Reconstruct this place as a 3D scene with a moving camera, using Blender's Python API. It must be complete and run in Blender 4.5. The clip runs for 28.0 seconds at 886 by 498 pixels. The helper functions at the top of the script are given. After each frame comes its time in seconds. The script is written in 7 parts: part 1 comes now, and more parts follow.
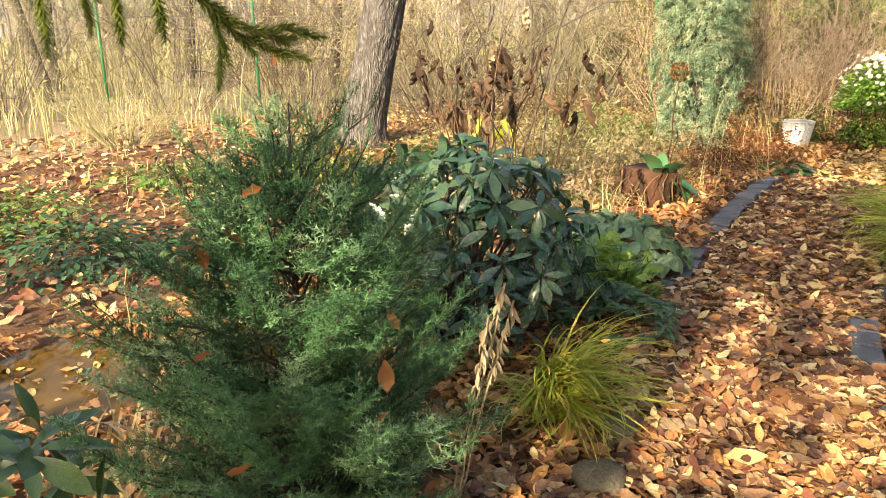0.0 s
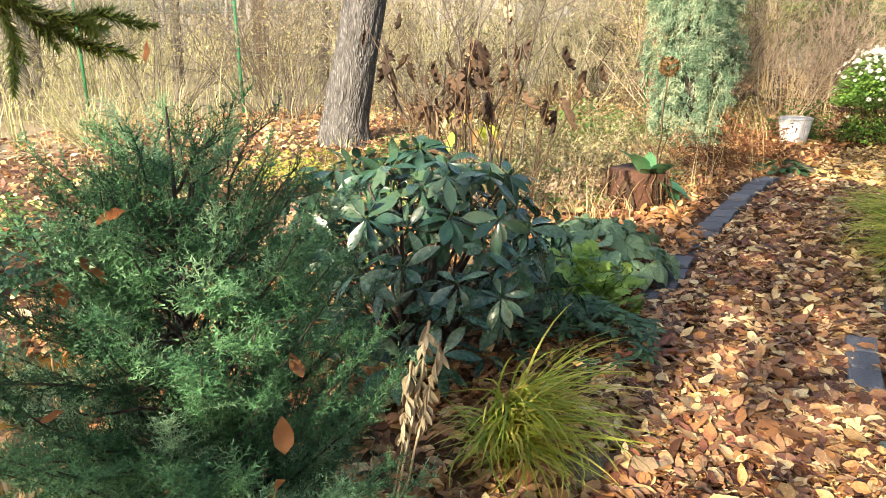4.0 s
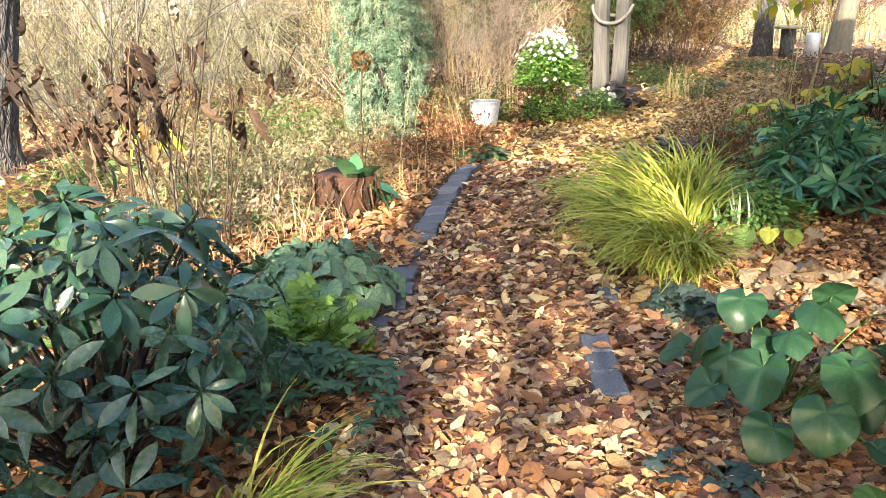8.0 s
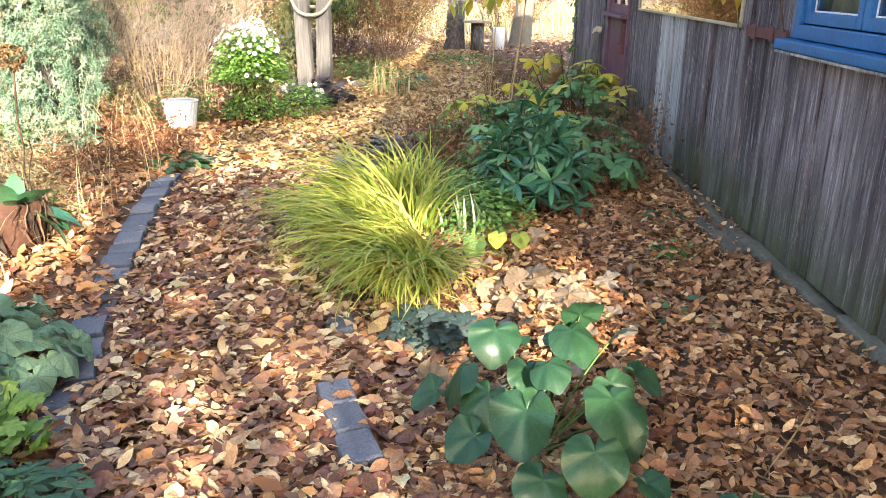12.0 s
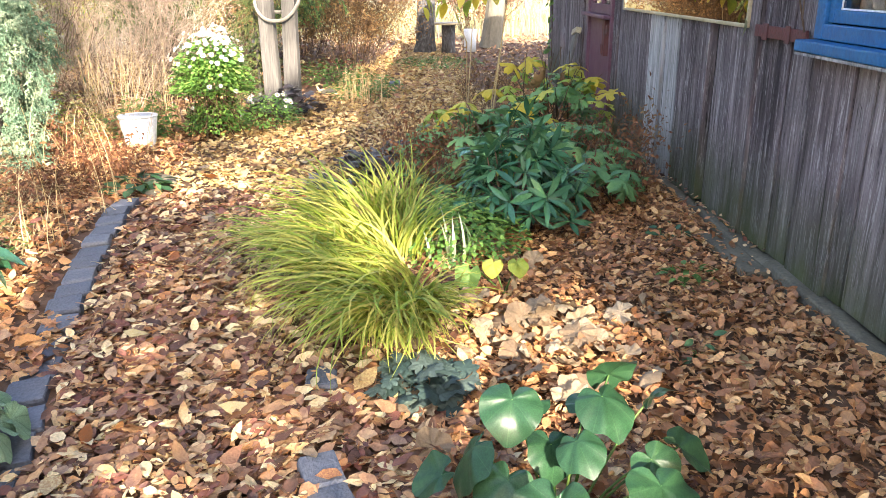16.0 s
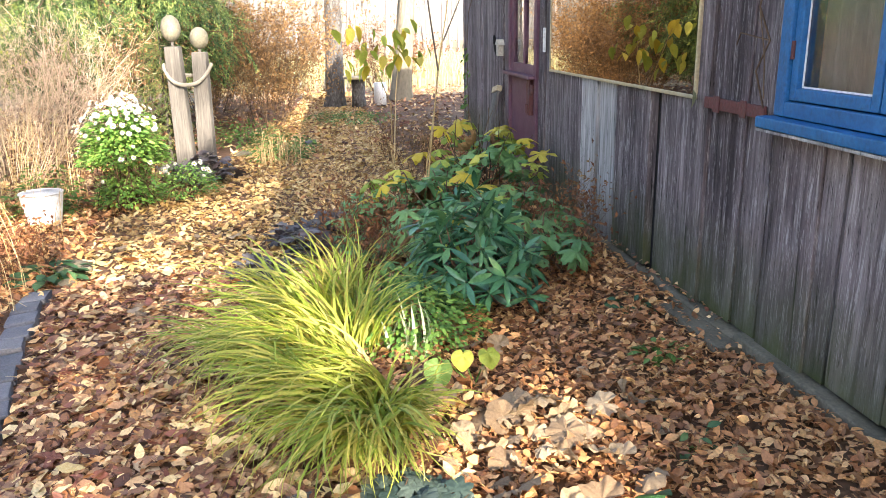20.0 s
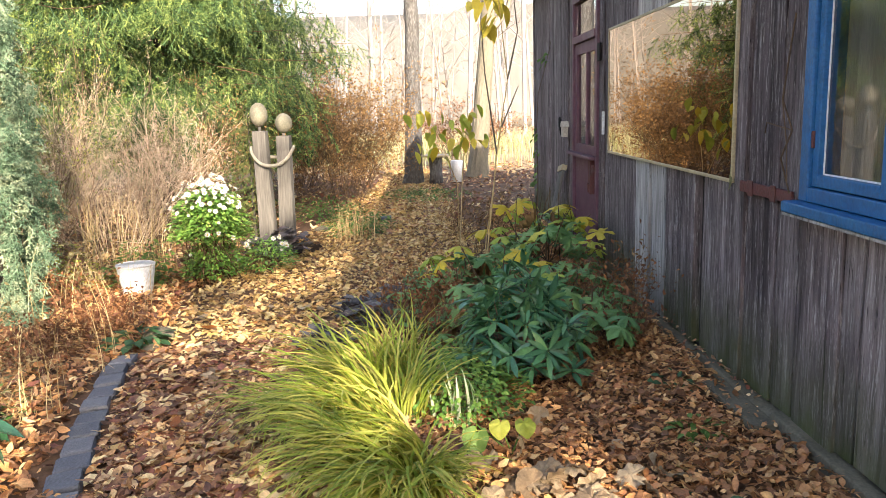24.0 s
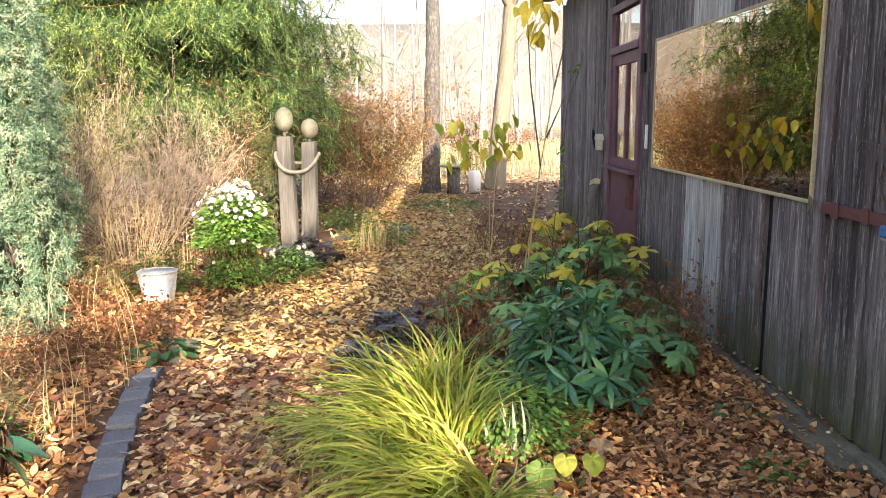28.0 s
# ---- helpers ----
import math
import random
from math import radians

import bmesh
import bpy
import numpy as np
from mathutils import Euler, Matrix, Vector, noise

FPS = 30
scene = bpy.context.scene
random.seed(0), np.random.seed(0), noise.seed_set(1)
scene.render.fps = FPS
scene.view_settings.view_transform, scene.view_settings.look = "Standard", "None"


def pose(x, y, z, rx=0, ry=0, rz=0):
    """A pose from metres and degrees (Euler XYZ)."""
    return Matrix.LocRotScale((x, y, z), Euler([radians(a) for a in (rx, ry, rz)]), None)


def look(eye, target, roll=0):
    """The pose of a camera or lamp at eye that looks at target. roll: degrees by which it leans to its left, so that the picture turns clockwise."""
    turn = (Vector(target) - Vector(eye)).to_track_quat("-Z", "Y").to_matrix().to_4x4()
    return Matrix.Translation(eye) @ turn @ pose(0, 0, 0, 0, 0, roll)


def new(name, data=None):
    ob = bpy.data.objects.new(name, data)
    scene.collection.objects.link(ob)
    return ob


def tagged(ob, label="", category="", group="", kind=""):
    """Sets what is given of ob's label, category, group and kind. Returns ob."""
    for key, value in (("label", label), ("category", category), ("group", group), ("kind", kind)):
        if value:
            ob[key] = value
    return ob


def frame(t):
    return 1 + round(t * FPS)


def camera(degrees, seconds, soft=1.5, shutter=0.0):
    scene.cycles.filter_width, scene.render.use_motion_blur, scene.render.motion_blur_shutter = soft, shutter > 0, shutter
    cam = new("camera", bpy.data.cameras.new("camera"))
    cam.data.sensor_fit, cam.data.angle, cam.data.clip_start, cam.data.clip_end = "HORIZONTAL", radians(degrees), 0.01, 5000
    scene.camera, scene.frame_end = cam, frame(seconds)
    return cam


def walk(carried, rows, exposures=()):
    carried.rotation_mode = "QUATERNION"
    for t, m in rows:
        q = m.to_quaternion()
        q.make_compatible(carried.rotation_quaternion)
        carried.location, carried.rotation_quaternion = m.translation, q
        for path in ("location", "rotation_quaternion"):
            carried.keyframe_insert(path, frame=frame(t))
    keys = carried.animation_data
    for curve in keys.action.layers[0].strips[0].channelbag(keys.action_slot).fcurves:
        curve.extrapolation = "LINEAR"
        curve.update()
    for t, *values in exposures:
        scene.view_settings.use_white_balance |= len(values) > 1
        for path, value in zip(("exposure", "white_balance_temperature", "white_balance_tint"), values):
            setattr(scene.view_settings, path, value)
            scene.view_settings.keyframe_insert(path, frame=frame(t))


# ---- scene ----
cam = camera(60.2, 28.0, 0.5)
PATH = [
    (0, (-0.925, -8.262, 1.344), (-2.308, -6.94, 0.761), -0.0),
    (0.5, (-0.945, -8.252, 1.342), (-2.314, -6.916, 0.758), -0.2),
    (1, (-0.967, -8.225, 1.344), (-2.33, -6.884, 0.758), -0.3),
    (1.5, (-0.982, -8.171, 1.344), (-2.35, -6.834, 0.759), -0.3),
    (2, (-0.995, -8.11, 1.342), (-2.386, -6.799, 0.752), -0.3),
    (2.5, (-0.981, -8.053, 1.337), (-2.411, -6.787, 0.745), -0.2),
    (4.5, (-1.069, -7.893, 1.327), (-2.396, -6.52, 0.732), -0.2),
    (5, (-1.177, -7.835, 1.335), (-2.422, -6.388, 0.738), -0.4),
    (5.5, (-1.235, -7.793, 1.334), (-2.39, -6.275, 0.733), -1.0),
    (6, (-1.249, -7.79, 1.344), (-2.323, -6.215, 0.738), -1.0),
    (6.5, (-1.253, -7.771, 1.349), (-2.264, -6.158, 0.735), -1.3),
    (7, (-1.266, -7.702, 1.339), (-2.186, -6.038, 0.719), -1.3),
    (7.5, (-1.292, -7.596, 1.347), (-2.129, -5.892, 0.716), -1.4),
    (8, (-1.323, -7.488, 1.356), (-2.102, -5.758, 0.724), -1.6),
    (8.5, (-1.321, -7.422, 1.357), (-1.997, -5.651, 0.718), -1.5),
    (9, (-1.32, -7.382, 1.35), (-1.929, -5.589, 0.707), -1.4),
    (9.5, (-1.306, -7.372, 1.345), (-1.824, -5.553, 0.694), -0.8),
    (10, (-1.292, -7.349, 1.349), (-1.736, -5.513, 0.692), -0.4),
    (10.5, (-1.3, -7.304, 1.343), (-1.651, -5.45, 0.679), 0.3),
    (11, (-1.341, -7.205, 1.347), (-1.561, -5.332, 0.681), 1.1),
    (11.5, (-1.409, -7.098, 1.357), (-1.55, -5.217, 0.693), 0.9),
    (12, (-1.464, -7.019, 1.356), (-1.534, -5.133, 0.694), 0.5),
    (12.5, (-1.499, -6.987, 1.356), (-1.537, -5.101, 0.692), -0.0),
    (14.5, (-1.55, -6.715, 1.358), (-1.568, -4.83, 0.69), -0.5),
    (15, (-1.554, -6.636, 1.347), (-1.569, -4.75, 0.68), -0.5),
    (15.5, (-1.553, -6.612, 1.352), (-1.56, -4.726, 0.686), -0.5),
    (16, (-1.552, -6.609, 1.356), (-1.551, -4.721, 0.697), -0.5),
    (16.5, (-1.567, -6.6, 1.359), (-1.561, -4.71, 0.705), -0.4),
    (17, (-1.599, -6.548, 1.368), (-1.586, -4.656, 0.721), -0.5),
    (17.5, (-1.652, -6.478, 1.382), (-1.627, -4.586, 0.736), -0.4),
    (18, (-1.698, -6.407, 1.395), (-1.646, -4.513, 0.752), -0.3),
    (18.5, (-1.728, -6.363, 1.416), (-1.625, -4.47, 0.78), -0.3),
    (19, (-1.758, -6.348, 1.439), (-1.583, -4.457, 0.811), -0.3),
    (19.5, (-1.774, -6.343, 1.466), (-1.555, -4.448, 0.866), -0.6),
    (20, (-1.783, -6.334, 1.491), (-1.536, -4.429, 0.936), -1.1),
    (20.5, (-1.778, -6.322, 1.517), (-1.513, -4.411, 0.986), -1.5),
    (21, (-1.757, -6.345, 1.535), (-1.483, -4.433, 1.019), -1.6),
    (21.5, (-1.708, -6.375, 1.54), (-1.431, -4.455, 1.052), -1.6),
    (23.5, (-1.613, -6.575, 1.564), (-1.489, -4.615, 1.187), -1.9),
    (24, (-1.619, -6.595, 1.561), (-1.58, -4.629, 1.196), -1.8),
    (24.5, (-1.634, -6.606, 1.567), (-1.661, -4.638, 1.212), -1.6),
    (25, (-1.644, -6.611, 1.565), (-1.695, -4.641, 1.218), -0.5),
    (25.5, (-1.643, -6.597, 1.56), (-1.71, -4.628, 1.217), 0.0),
    (26, (-1.682, -6.546, 1.56), (-1.745, -4.577, 1.217), 0.1),
    (26.5, (-1.742, -6.458, 1.559), (-1.788, -4.488, 1.214), 0.1),
    (27, (-1.818, -6.397, 1.562), (-1.832, -4.427, 1.214), -0.0),
    (27.5, (-1.855, -6.353, 1.552), (-1.838, -4.384, 1.204), -0.2),
    (28, (-1.873, -6.337, 1.555), (-1.842, -4.367, 1.215), -0.4),
]
walk(cam, [(t, look(eye, target, roll)) for t, eye, target, roll in PATH], [(0, 1.56, 8600, 10), (5, 1.71, 7000, 8), (8, 1.99, 6800, 8), (11, 2.32, 6600, 10), (17, 2.46, 6700, 12), (21, 2.34, 6900, 12), (25, 1.84, 7200, 12), (28, 1.95, 7200, 12)])

# ---- light ----
SUN_AZ, SUN_EL = radians(163.0), radians(25.0)      # azimuth from +y towards +x
sun_dir = Vector((math.sin(SUN_AZ) * math.cos(SUN_EL), math.cos(SUN_AZ) * math.cos(SUN_EL), math.sin(SUN_EL)))
world = bpy.data.worlds.new("sky_world")
scene.world = world
world.use_nodes = True
sky = world.node_tree.nodes.new("ShaderNodeTexSky")
sky.sky_type, sky.sun_disc, sky.sun_elevation, sky.sun_rotation = "NISHITA", False, SUN_EL, SUN_AZ
sky.dust_density = 2.5
world.node_tree.links.new(sky.outputs["Color"], world.node_tree.nodes["Background"].inputs["Color"])
world.node_tree.nodes["Background"].inputs["Strength"].default_value = 0.15
sun_data = bpy.data.lights.new("sun", "SUN")
sun_data.energy, sun_data.angle, sun_data.color = 4.3, radians(0.6), (1.0, 0.9, 0.74)
sun_lamp = new("sun", sun_data)
sun_lamp.matrix_world = look(sun_dir * 40, (0, 0, 0))

# ---- materials ----
rng = np.random.default_rng(7)


def mat(name, cols, rough=0.7, scale=6.0, fine=70.0, bump=0.25, trans=0.0, island=True, stretch=(1, 1, 1), metal=0.0, spec=0.4, mix=0.6, con=(0.72, 1.25), ends=(0.14, 0.86)):
    """A procedural surface: colours ramped by a random number of each piece and broad noise, with fine grain and relief."""
    m = bpy.data.materials.new(name)
    m.use_nodes = True
    nt = m.node_tree
    b, out = nt.nodes["Principled BSDF"], nt.nodes["Material Output"]
    add, link = nt.nodes.new, nt.links.new
    tc, info, geo = add("ShaderNodeTexCoord"), add("ShaderNodeObjectInfo"), add("ShaderNodeNewGeometry")
    mp, off = add("ShaderNodeMapping"), add("ShaderNodeVectorMath")
    mp.inputs["Scale"].default_value = stretch
    link(tc.outputs["Object"], mp.inputs["Vector"])
    off.operation = "MULTIPLY_ADD"
    link(info.outputs["Random"], off.inputs[0])
    off.inputs[1].default_value = (31.0, 17.0, 23.0)
    link(mp.outputs["Vector"], off.inputs[2])
    broad, grain = add("ShaderNodeTexNoise"), add("ShaderNodeTexNoise")
    for n, s, d in ((broad, scale, 3.0), (grain, fine, 5.0)):
        n.inputs["Scale"].default_value, n.inputs["Detail"].default_value = s, d
        link(off.outputs["Vector"], n.inputs["Vector"])
    one = add("ShaderNodeMath")
    one.operation = "ADD"
    link(info.outputs["Random"], one.inputs[0])
    if island:
        link(geo.outputs["Random Per Island"], one.inputs[1])
    else:
        one.inputs[1].default_value = 0.0
    frac = add("ShaderNodeMath")
    frac.operation = "FRACT"
    link(one.outputs[0], frac.inputs[0])
    fac = add("ShaderNodeMix")
    fac.inputs["Factor"].default_value = mix
    link(broad.outputs["Fac"], fac.inputs[2])
    link(frac.outputs[0], fac.inputs[3])
    ramp = add("ShaderNodeValToRGB")
    el = ramp.color_ramp.elements
    while len(el) < len(cols):
        el.new(0.5)
    for i, c in enumerate(cols):
        el[i].position = ends[0] + (ends[1] - ends[0]) * i / max(1, len(cols) - 1)
        el[i].color = (*c, 1)
    link(fac.outputs[0], ramp.inputs["Fac"])
    hsv, mr = add("ShaderNodeHueSaturation"), add("ShaderNodeMapRange")
    mr.inputs["From Min"].default_value, mr.inputs["From Max"].default_value = 0.25, 0.75
    mr.inputs["To Min"].default_value, mr.inputs["To Max"].default_value = con
    link(grain.outputs["Fac"], mr.inputs["Value"])
    link(mr.outputs["Result"], hsv.inputs["Value"])
    link(ramp.outputs["Color"], hsv.inputs["Color"])
    link(hsv.outputs["Color"], b.inputs["Base Color"])
    rr = add("ShaderNodeMapRange")
    rr.inputs["To Min"].default_value, rr.inputs["To Max"].default_value = max(0.02, rough - 0.12), min(1, rough + 0.12)
    link(grain.outputs["Fac"], rr.inputs["Value"])
    link(rr.outputs["Result"], b.inputs["Roughness"])
    b.inputs["Metallic"].default_value, b.inputs["Specular IOR Level"].default_value = metal, spec
    if bump:
        bp = add("ShaderNodeBump")
        bp.inputs["Strength"].default_value, bp.inputs["Distance"].default_value = bump, 0.01
        link(grain.outputs["Fac"], bp.inputs["Height"])
        link(bp.outputs["Normal"], b.inputs["Normal"])
    if trans:
        tr, ms = add("ShaderNodeBsdfTranslucent"), add("ShaderNodeMixShader")
        link(hsv.outputs["Color"], tr.inputs["Color"])
        ms.inputs["Fac"].default_value = trans
        link(b.outputs["BSDF"], ms.inputs[1])
        link(tr.outputs["BSDF"], ms.inputs[2])
        link(ms.outputs["Shader"], out.inputs["Surface"])
    return m


def plain(name, col, rough=0.4, metal=0.0):
    return mat(name, [col, tuple(c * 0.85 for c in col)], rough, 5, 60, 0.1, 0, False, metal=metal, mix=0.1)


M_SOIL = mat("soil", [(0.060, 0.031, 0.019), (0.140, 0.074, 0.040), (0.240, 0.133, 0.072)], 0.95, 2.5, 40, 0.9, 0, False, mix=0.0)
M_MEADOW = mat("meadow_ground", [(0.17, 0.125, 0.07), (0.29, 0.23, 0.15), (0.40, 0.34, 0.24)], 0.95, 0.6, 12, 0.9, 0, False, mix=0.0)
M_LITTER = mat("fallen_leaves", [(0.107, 0.049, 0.031), (0.332, 0.160, 0.088), (0.474, 0.264, 0.138), (0.125, 0.050, 0.046), (0.593, 0.354, 0.169), (0.237, 0.121, 0.086), (0.782, 0.542, 0.292), (0.811, 0.674, 0.392), (0.62, 0.31, 0.11), (0.235, 0.090, 0.062)], 0.5, 14, 120, 0.3, 0.15, mix=0.85)
M_LITTER_DARK = mat("red_brown_leaves", [(0.189, 0.083, 0.038), (0.391, 0.177, 0.076), (0.538, 0.267, 0.107), (0.296, 0.136, 0.067), (0.645, 0.361, 0.152), (0.807, 0.522, 0.250), (0.471, 0.206, 0.090)], 0.5, 14, 120, 0.3, 0.12, mix=0.85)
M_LITTER_GOLD = mat("yellow_and_sunlit_leaves", [(0.24, 0.12, 0.06), (0.44, 0.26, 0.10), (0.60, 0.42, 0.16), (0.68, 0.54, 0.28), (0.40, 0.22, 0.10), (0.62, 0.46, 0.20)], 0.6, 14, 120, 0.3, 0.15)
M_DRYLEAF = mat("withered_leaf", [(0.200, 0.132, 0.083), (0.350, 0.252, 0.160), (0.525, 0.408, 0.275)], 0.8, 10, 90, 0.5, 0.1)
M_BROWNLEAF = mat("dead_brown_leaf", [(0.022, 0.013, 0.009), (0.06, 0.034, 0.021), (0.15, 0.09, 0.055)], 0.7, 10, 90, 0.4, 0.1)
def board_mat(name, cols, moss=0.5):
    """Weathered boards: long grain, dark cracks, pale worn fibres and a little moss near the ground."""
    m = mat(name, cols, 0.85, 1.3, 4.5, 0.0, 0, False, (9, 9, 0.6), mix=0.30, spec=0.2, con=(0.45, 1.5), ends=(0.25, 0.75))
    nt = m.node_tree
    add, link = nt.nodes.new, nt.links.new
    b = nt.nodes["Principled BSDF"]
    vec = next(n for n in nt.nodes if n.type == "VECT_MATH").outputs["Vector"]
    colour = next(n for n in nt.nodes if n.type == "HUE_SAT").outputs["Color"]
    made = []
    for s, lo, hi, w in ((2.0, 0.30, 0.37, 0.6), (5.5, 0.33, 0.43, 0.9)):
        n, r = add("ShaderNodeTexNoise"), add("ShaderNodeMapRange")
        n.inputs["Scale"].default_value, n.inputs["Detail"].default_value, n.inputs["Roughness"].default_value, n.inputs["Distortion"].default_value = s, 4.0, w, 0.4
        r.inputs["From Min"].default_value, r.inputs["From Max"].default_value = lo, hi
        link(vec, n.inputs["Vector"])
        link(n.outputs["Fac"], r.inputs["Value"])
        made.append((n, r))
    both = add("ShaderNodeMath")
    both.operation = "MULTIPLY"
    link(made[0][1].outputs["Result"], both.inputs[0])
    link(made[1][1].outputs["Result"], both.inputs[1])
    dark = add("ShaderNodeMix")
    dark.data_type = "RGBA"
    dark.inputs[6].default_value = (0.022, 0.018, 0.02, 1)
    link(both.outputs[0], dark.inputs[0])
    link(colour, dark.inputs[7])
    worn = add("ShaderNodeMapRange")
    worn.inputs["From Min"].default_value, worn.inputs["From Max"].default_value, worn.inputs["To Max"].default_value = 0.53, 0.64, 0.75
    link(made[1][0].outputs["Fac"], worn.inputs["Value"])
    pale = add("ShaderNodeMix")
    pale.data_type = "RGBA"
    pale.inputs[7].default_value = (0.44, 0.41, 0.42, 1)
    link(worn.outputs["Result"], pale.inputs[0])
    link(dark.outputs[2], pale.inputs[6])
    sep, mz, mn, mm, green = add("ShaderNodeSeparateXYZ"), add("ShaderNodeMapRange"), add("ShaderNodeTexNoise"), add("ShaderNodeMath"), add("ShaderNodeMix")
    tc = next(n for n in nt.nodes if n.type == "TEX_COORD")
    link(tc.outputs["Object"], sep.inputs[0])
    mz.inputs["From Min"].default_value, mz.inputs["From Max"].default_value, mz.inputs["To Min"].default_value, mz.inputs["To Max"].default_value = 0.12, 0.62, moss * 3.2, 0.0
    link(sep.outputs["Z"], mz.inputs["Value"])
    mn.inputs["Scale"].default_value, mn.inputs["Detail"].default_value = 5.0, 6.0
    link(tc.outputs["Object"], mn.inputs["Vector"])
    mm.operation = "MULTIPLY"
    link(mz.outputs["Result"], mm.inputs[0])
    link(mn.outputs["Fac"], mm.inputs[1])
    green.data_type = "RGBA"
    green.inputs[7].default_value = (0.075, 0.088, 0.036, 1)
    link(mm.outputs[0], green.inputs[0])
    link(pale.outputs[2], green.inputs[6])
    stain, sr, wet = add("ShaderNodeTexNoise"), add("ShaderNodeMapRange"), add("ShaderNodeHueSaturation")
    stain.inputs["Scale"].default_value, stain.inputs["Detail"].default_value = 0.55, 4.0
    link(vec, stain.inputs["Vector"])
    sr.inputs["From Min"].default_value, sr.inputs["From Max"].default_value, sr.inputs["To Min"].default_value, sr.inputs["To Max"].default_value = 0.34, 0.64, 0.6, 1.2
    link(stain.outputs["Fac"], sr.inputs["Value"])
    link(sr.outputs["Result"], wet.inputs["Value"])
    link(green.outputs[2], wet.inputs["Color"])
    link(wet.outputs["Color"], b.inputs["Base Color"])
    bp = add("ShaderNodeBump")
    bp.inputs["Strength"].default_value, bp.inputs["Distance"].default_value = 0.9, 0.012
    link(made[1][0].outputs["Fac"], bp.inputs["Height"])
    link(bp.outputs["Normal"], b.inputs["Normal"])
    return m


M_BOARD = board_mat("weathered_board", [(0.069, 0.052, 0.059), (0.125, 0.099, 0.109), (0.189, 0.156, 0.167), (0.266, 0.233, 0.241)])
M_BOARD_PALE = board_mat("pale_board", [(0.27, 0.26, 0.265), (0.36, 0.35, 0.36), (0.44, 0.43, 0.44)], 0.2)
# Near-black: shade painted in behind the boards, also used for dark ironwork.
M_DARK = plain("gap_shade_and_iron_black", (0.012, 0.010, 0.010), 0.9)
M_PLUM = mat("plum_paint", [(0.07, 0.025, 0.05), (0.12, 0.05, 0.08), (0.16, 0.10, 0.12)], 0.6, 8, 60, 0.4, 0, False, mix=0.2)
M_RUST = mat("red_rusty_iron", [(0.07, 0.025, 0.025), (0.12, 0.04, 0.04), (0.07, 0.05, 0.05)], 0.7, 14, 80, 0.5, 0, False, mix=0.1)
M_BLUE = mat("blue_paint", [(0.008, 0.078, 0.21), (0.014, 0.115, 0.30), (0.03, 0.16, 0.36)], 0.45, 7, 60, 0.25, 0, False, mix=0.1)
M_GILT = mat("pale_gilt_frame", [(0.28, 0.22, 0.13), (0.40, 0.33, 0.21), (0.48, 0.42, 0.30)], 0.5, 9, 80, 0.3, 0, False, mix=0.1)
M_STONE = mat("grey_paver", [(0.094, 0.102, 0.123), (0.138, 0.145, 0.174), (0.203, 0.210, 0.232)], 0.8, 9, 90, 0.6, 0, False, mix=0.5)
M_CONCRETE = mat("old_concrete", [(0.076, 0.066, 0.046), (0.140, 0.121, 0.086), (0.230, 0.201, 0.148)], 0.9, 6, 70, 0.7, 0, False, mix=0.1)
M_BARK = mat("bark", [(0.025, 0.021, 0.019), (0.08, 0.068, 0.06), (0.18, 0.155, 0.135)], 0.9, 14, 45, 1.0, 0, False, (1, 1, 0.28), mix=0.05, con=(0.5, 1.4))
M_BARK_PALE = mat("pale_bark", [(0.096, 0.085, 0.066), (0.168, 0.152, 0.12), (0.24, 0.22, 0.18)], 0.9, 6, 40, 0.8, 0, False, (1, 1, 0.3), mix=0.2)
M_BARK_GREY = mat("grey_plated_bark", [(0.040, 0.036, 0.036), (0.102, 0.101, 0.106), (0.190, 0.187, 0.192), (0.34, 0.33, 0.335)], 0.9, 24, 60, 1.0, 0, False, (1, 1, 0.42), mix=0.05, con=(0.6, 1.3))
M_SPRIG = mat("pale_evergreen_leaf", [(0.03, 0.075, 0.035), (0.055, 0.12, 0.045), (0.10, 0.17, 0.06)], 0.25, 7, 60, 0.06, 0.1, spec=0.6)
M_TWIG_GREY = mat("grey_twig", [(0.06, 0.05, 0.042), (0.11, 0.093, 0.078), (0.18, 0.155, 0.13)], 0.85, 8, 60, 0.3)
M_TWIG = mat("brown_twig", [(0.06, 0.037, 0.023), (0.11, 0.068, 0.042), (0.19, 0.125, 0.075)], 0.85, 8, 60, 0.3)
M_TWIG_PALE = mat("straw_twig", [(0.264, 0.176, 0.121), (0.506, 0.374, 0.275), (0.660, 0.517, 0.396), (0.814, 0.682, 0.550)], 0.85, 8, 60, 0.3, 0.1)
M_POD = mat("bleached_seed_pod", [(0.286, 0.231, 0.154), (0.408, 0.34, 0.238), (0.503, 0.442, 0.329)], 0.8, 8, 60, 0.3, 0.1)
M_STRAW = mat("straw", [(0.34, 0.23, 0.11), (0.52, 0.39, 0.20), (0.66, 0.54, 0.33)], 0.8, 6, 60, 0.2, 0.2)
M_MEADOWGRASS = mat("dry_meadow_grass", [(0.19, 0.18, 0.08), (0.34, 0.32, 0.16), (0.47, 0.44, 0.28), (0.25, 0.28, 0.10)], 0.8, 6, 60, 0.2, 0.25)
M_HAKONE = mat("golden_grass", [(0.14, 0.21, 0.03), (0.27, 0.36, 0.05), (0.40, 0.46, 0.08), (0.56, 0.53, 0.13), (0.48, 0.38, 0.10)], 0.5, 5, 60, 0.15, 0.35)
M_RHODO = mat("rhododendron_leaf", [(0.024, 0.069, 0.049), (0.042, 0.101, 0.066), (0.093, 0.152, 0.086)], 0.27, 7, 60, 0.07, 0.08, spec=0.6)
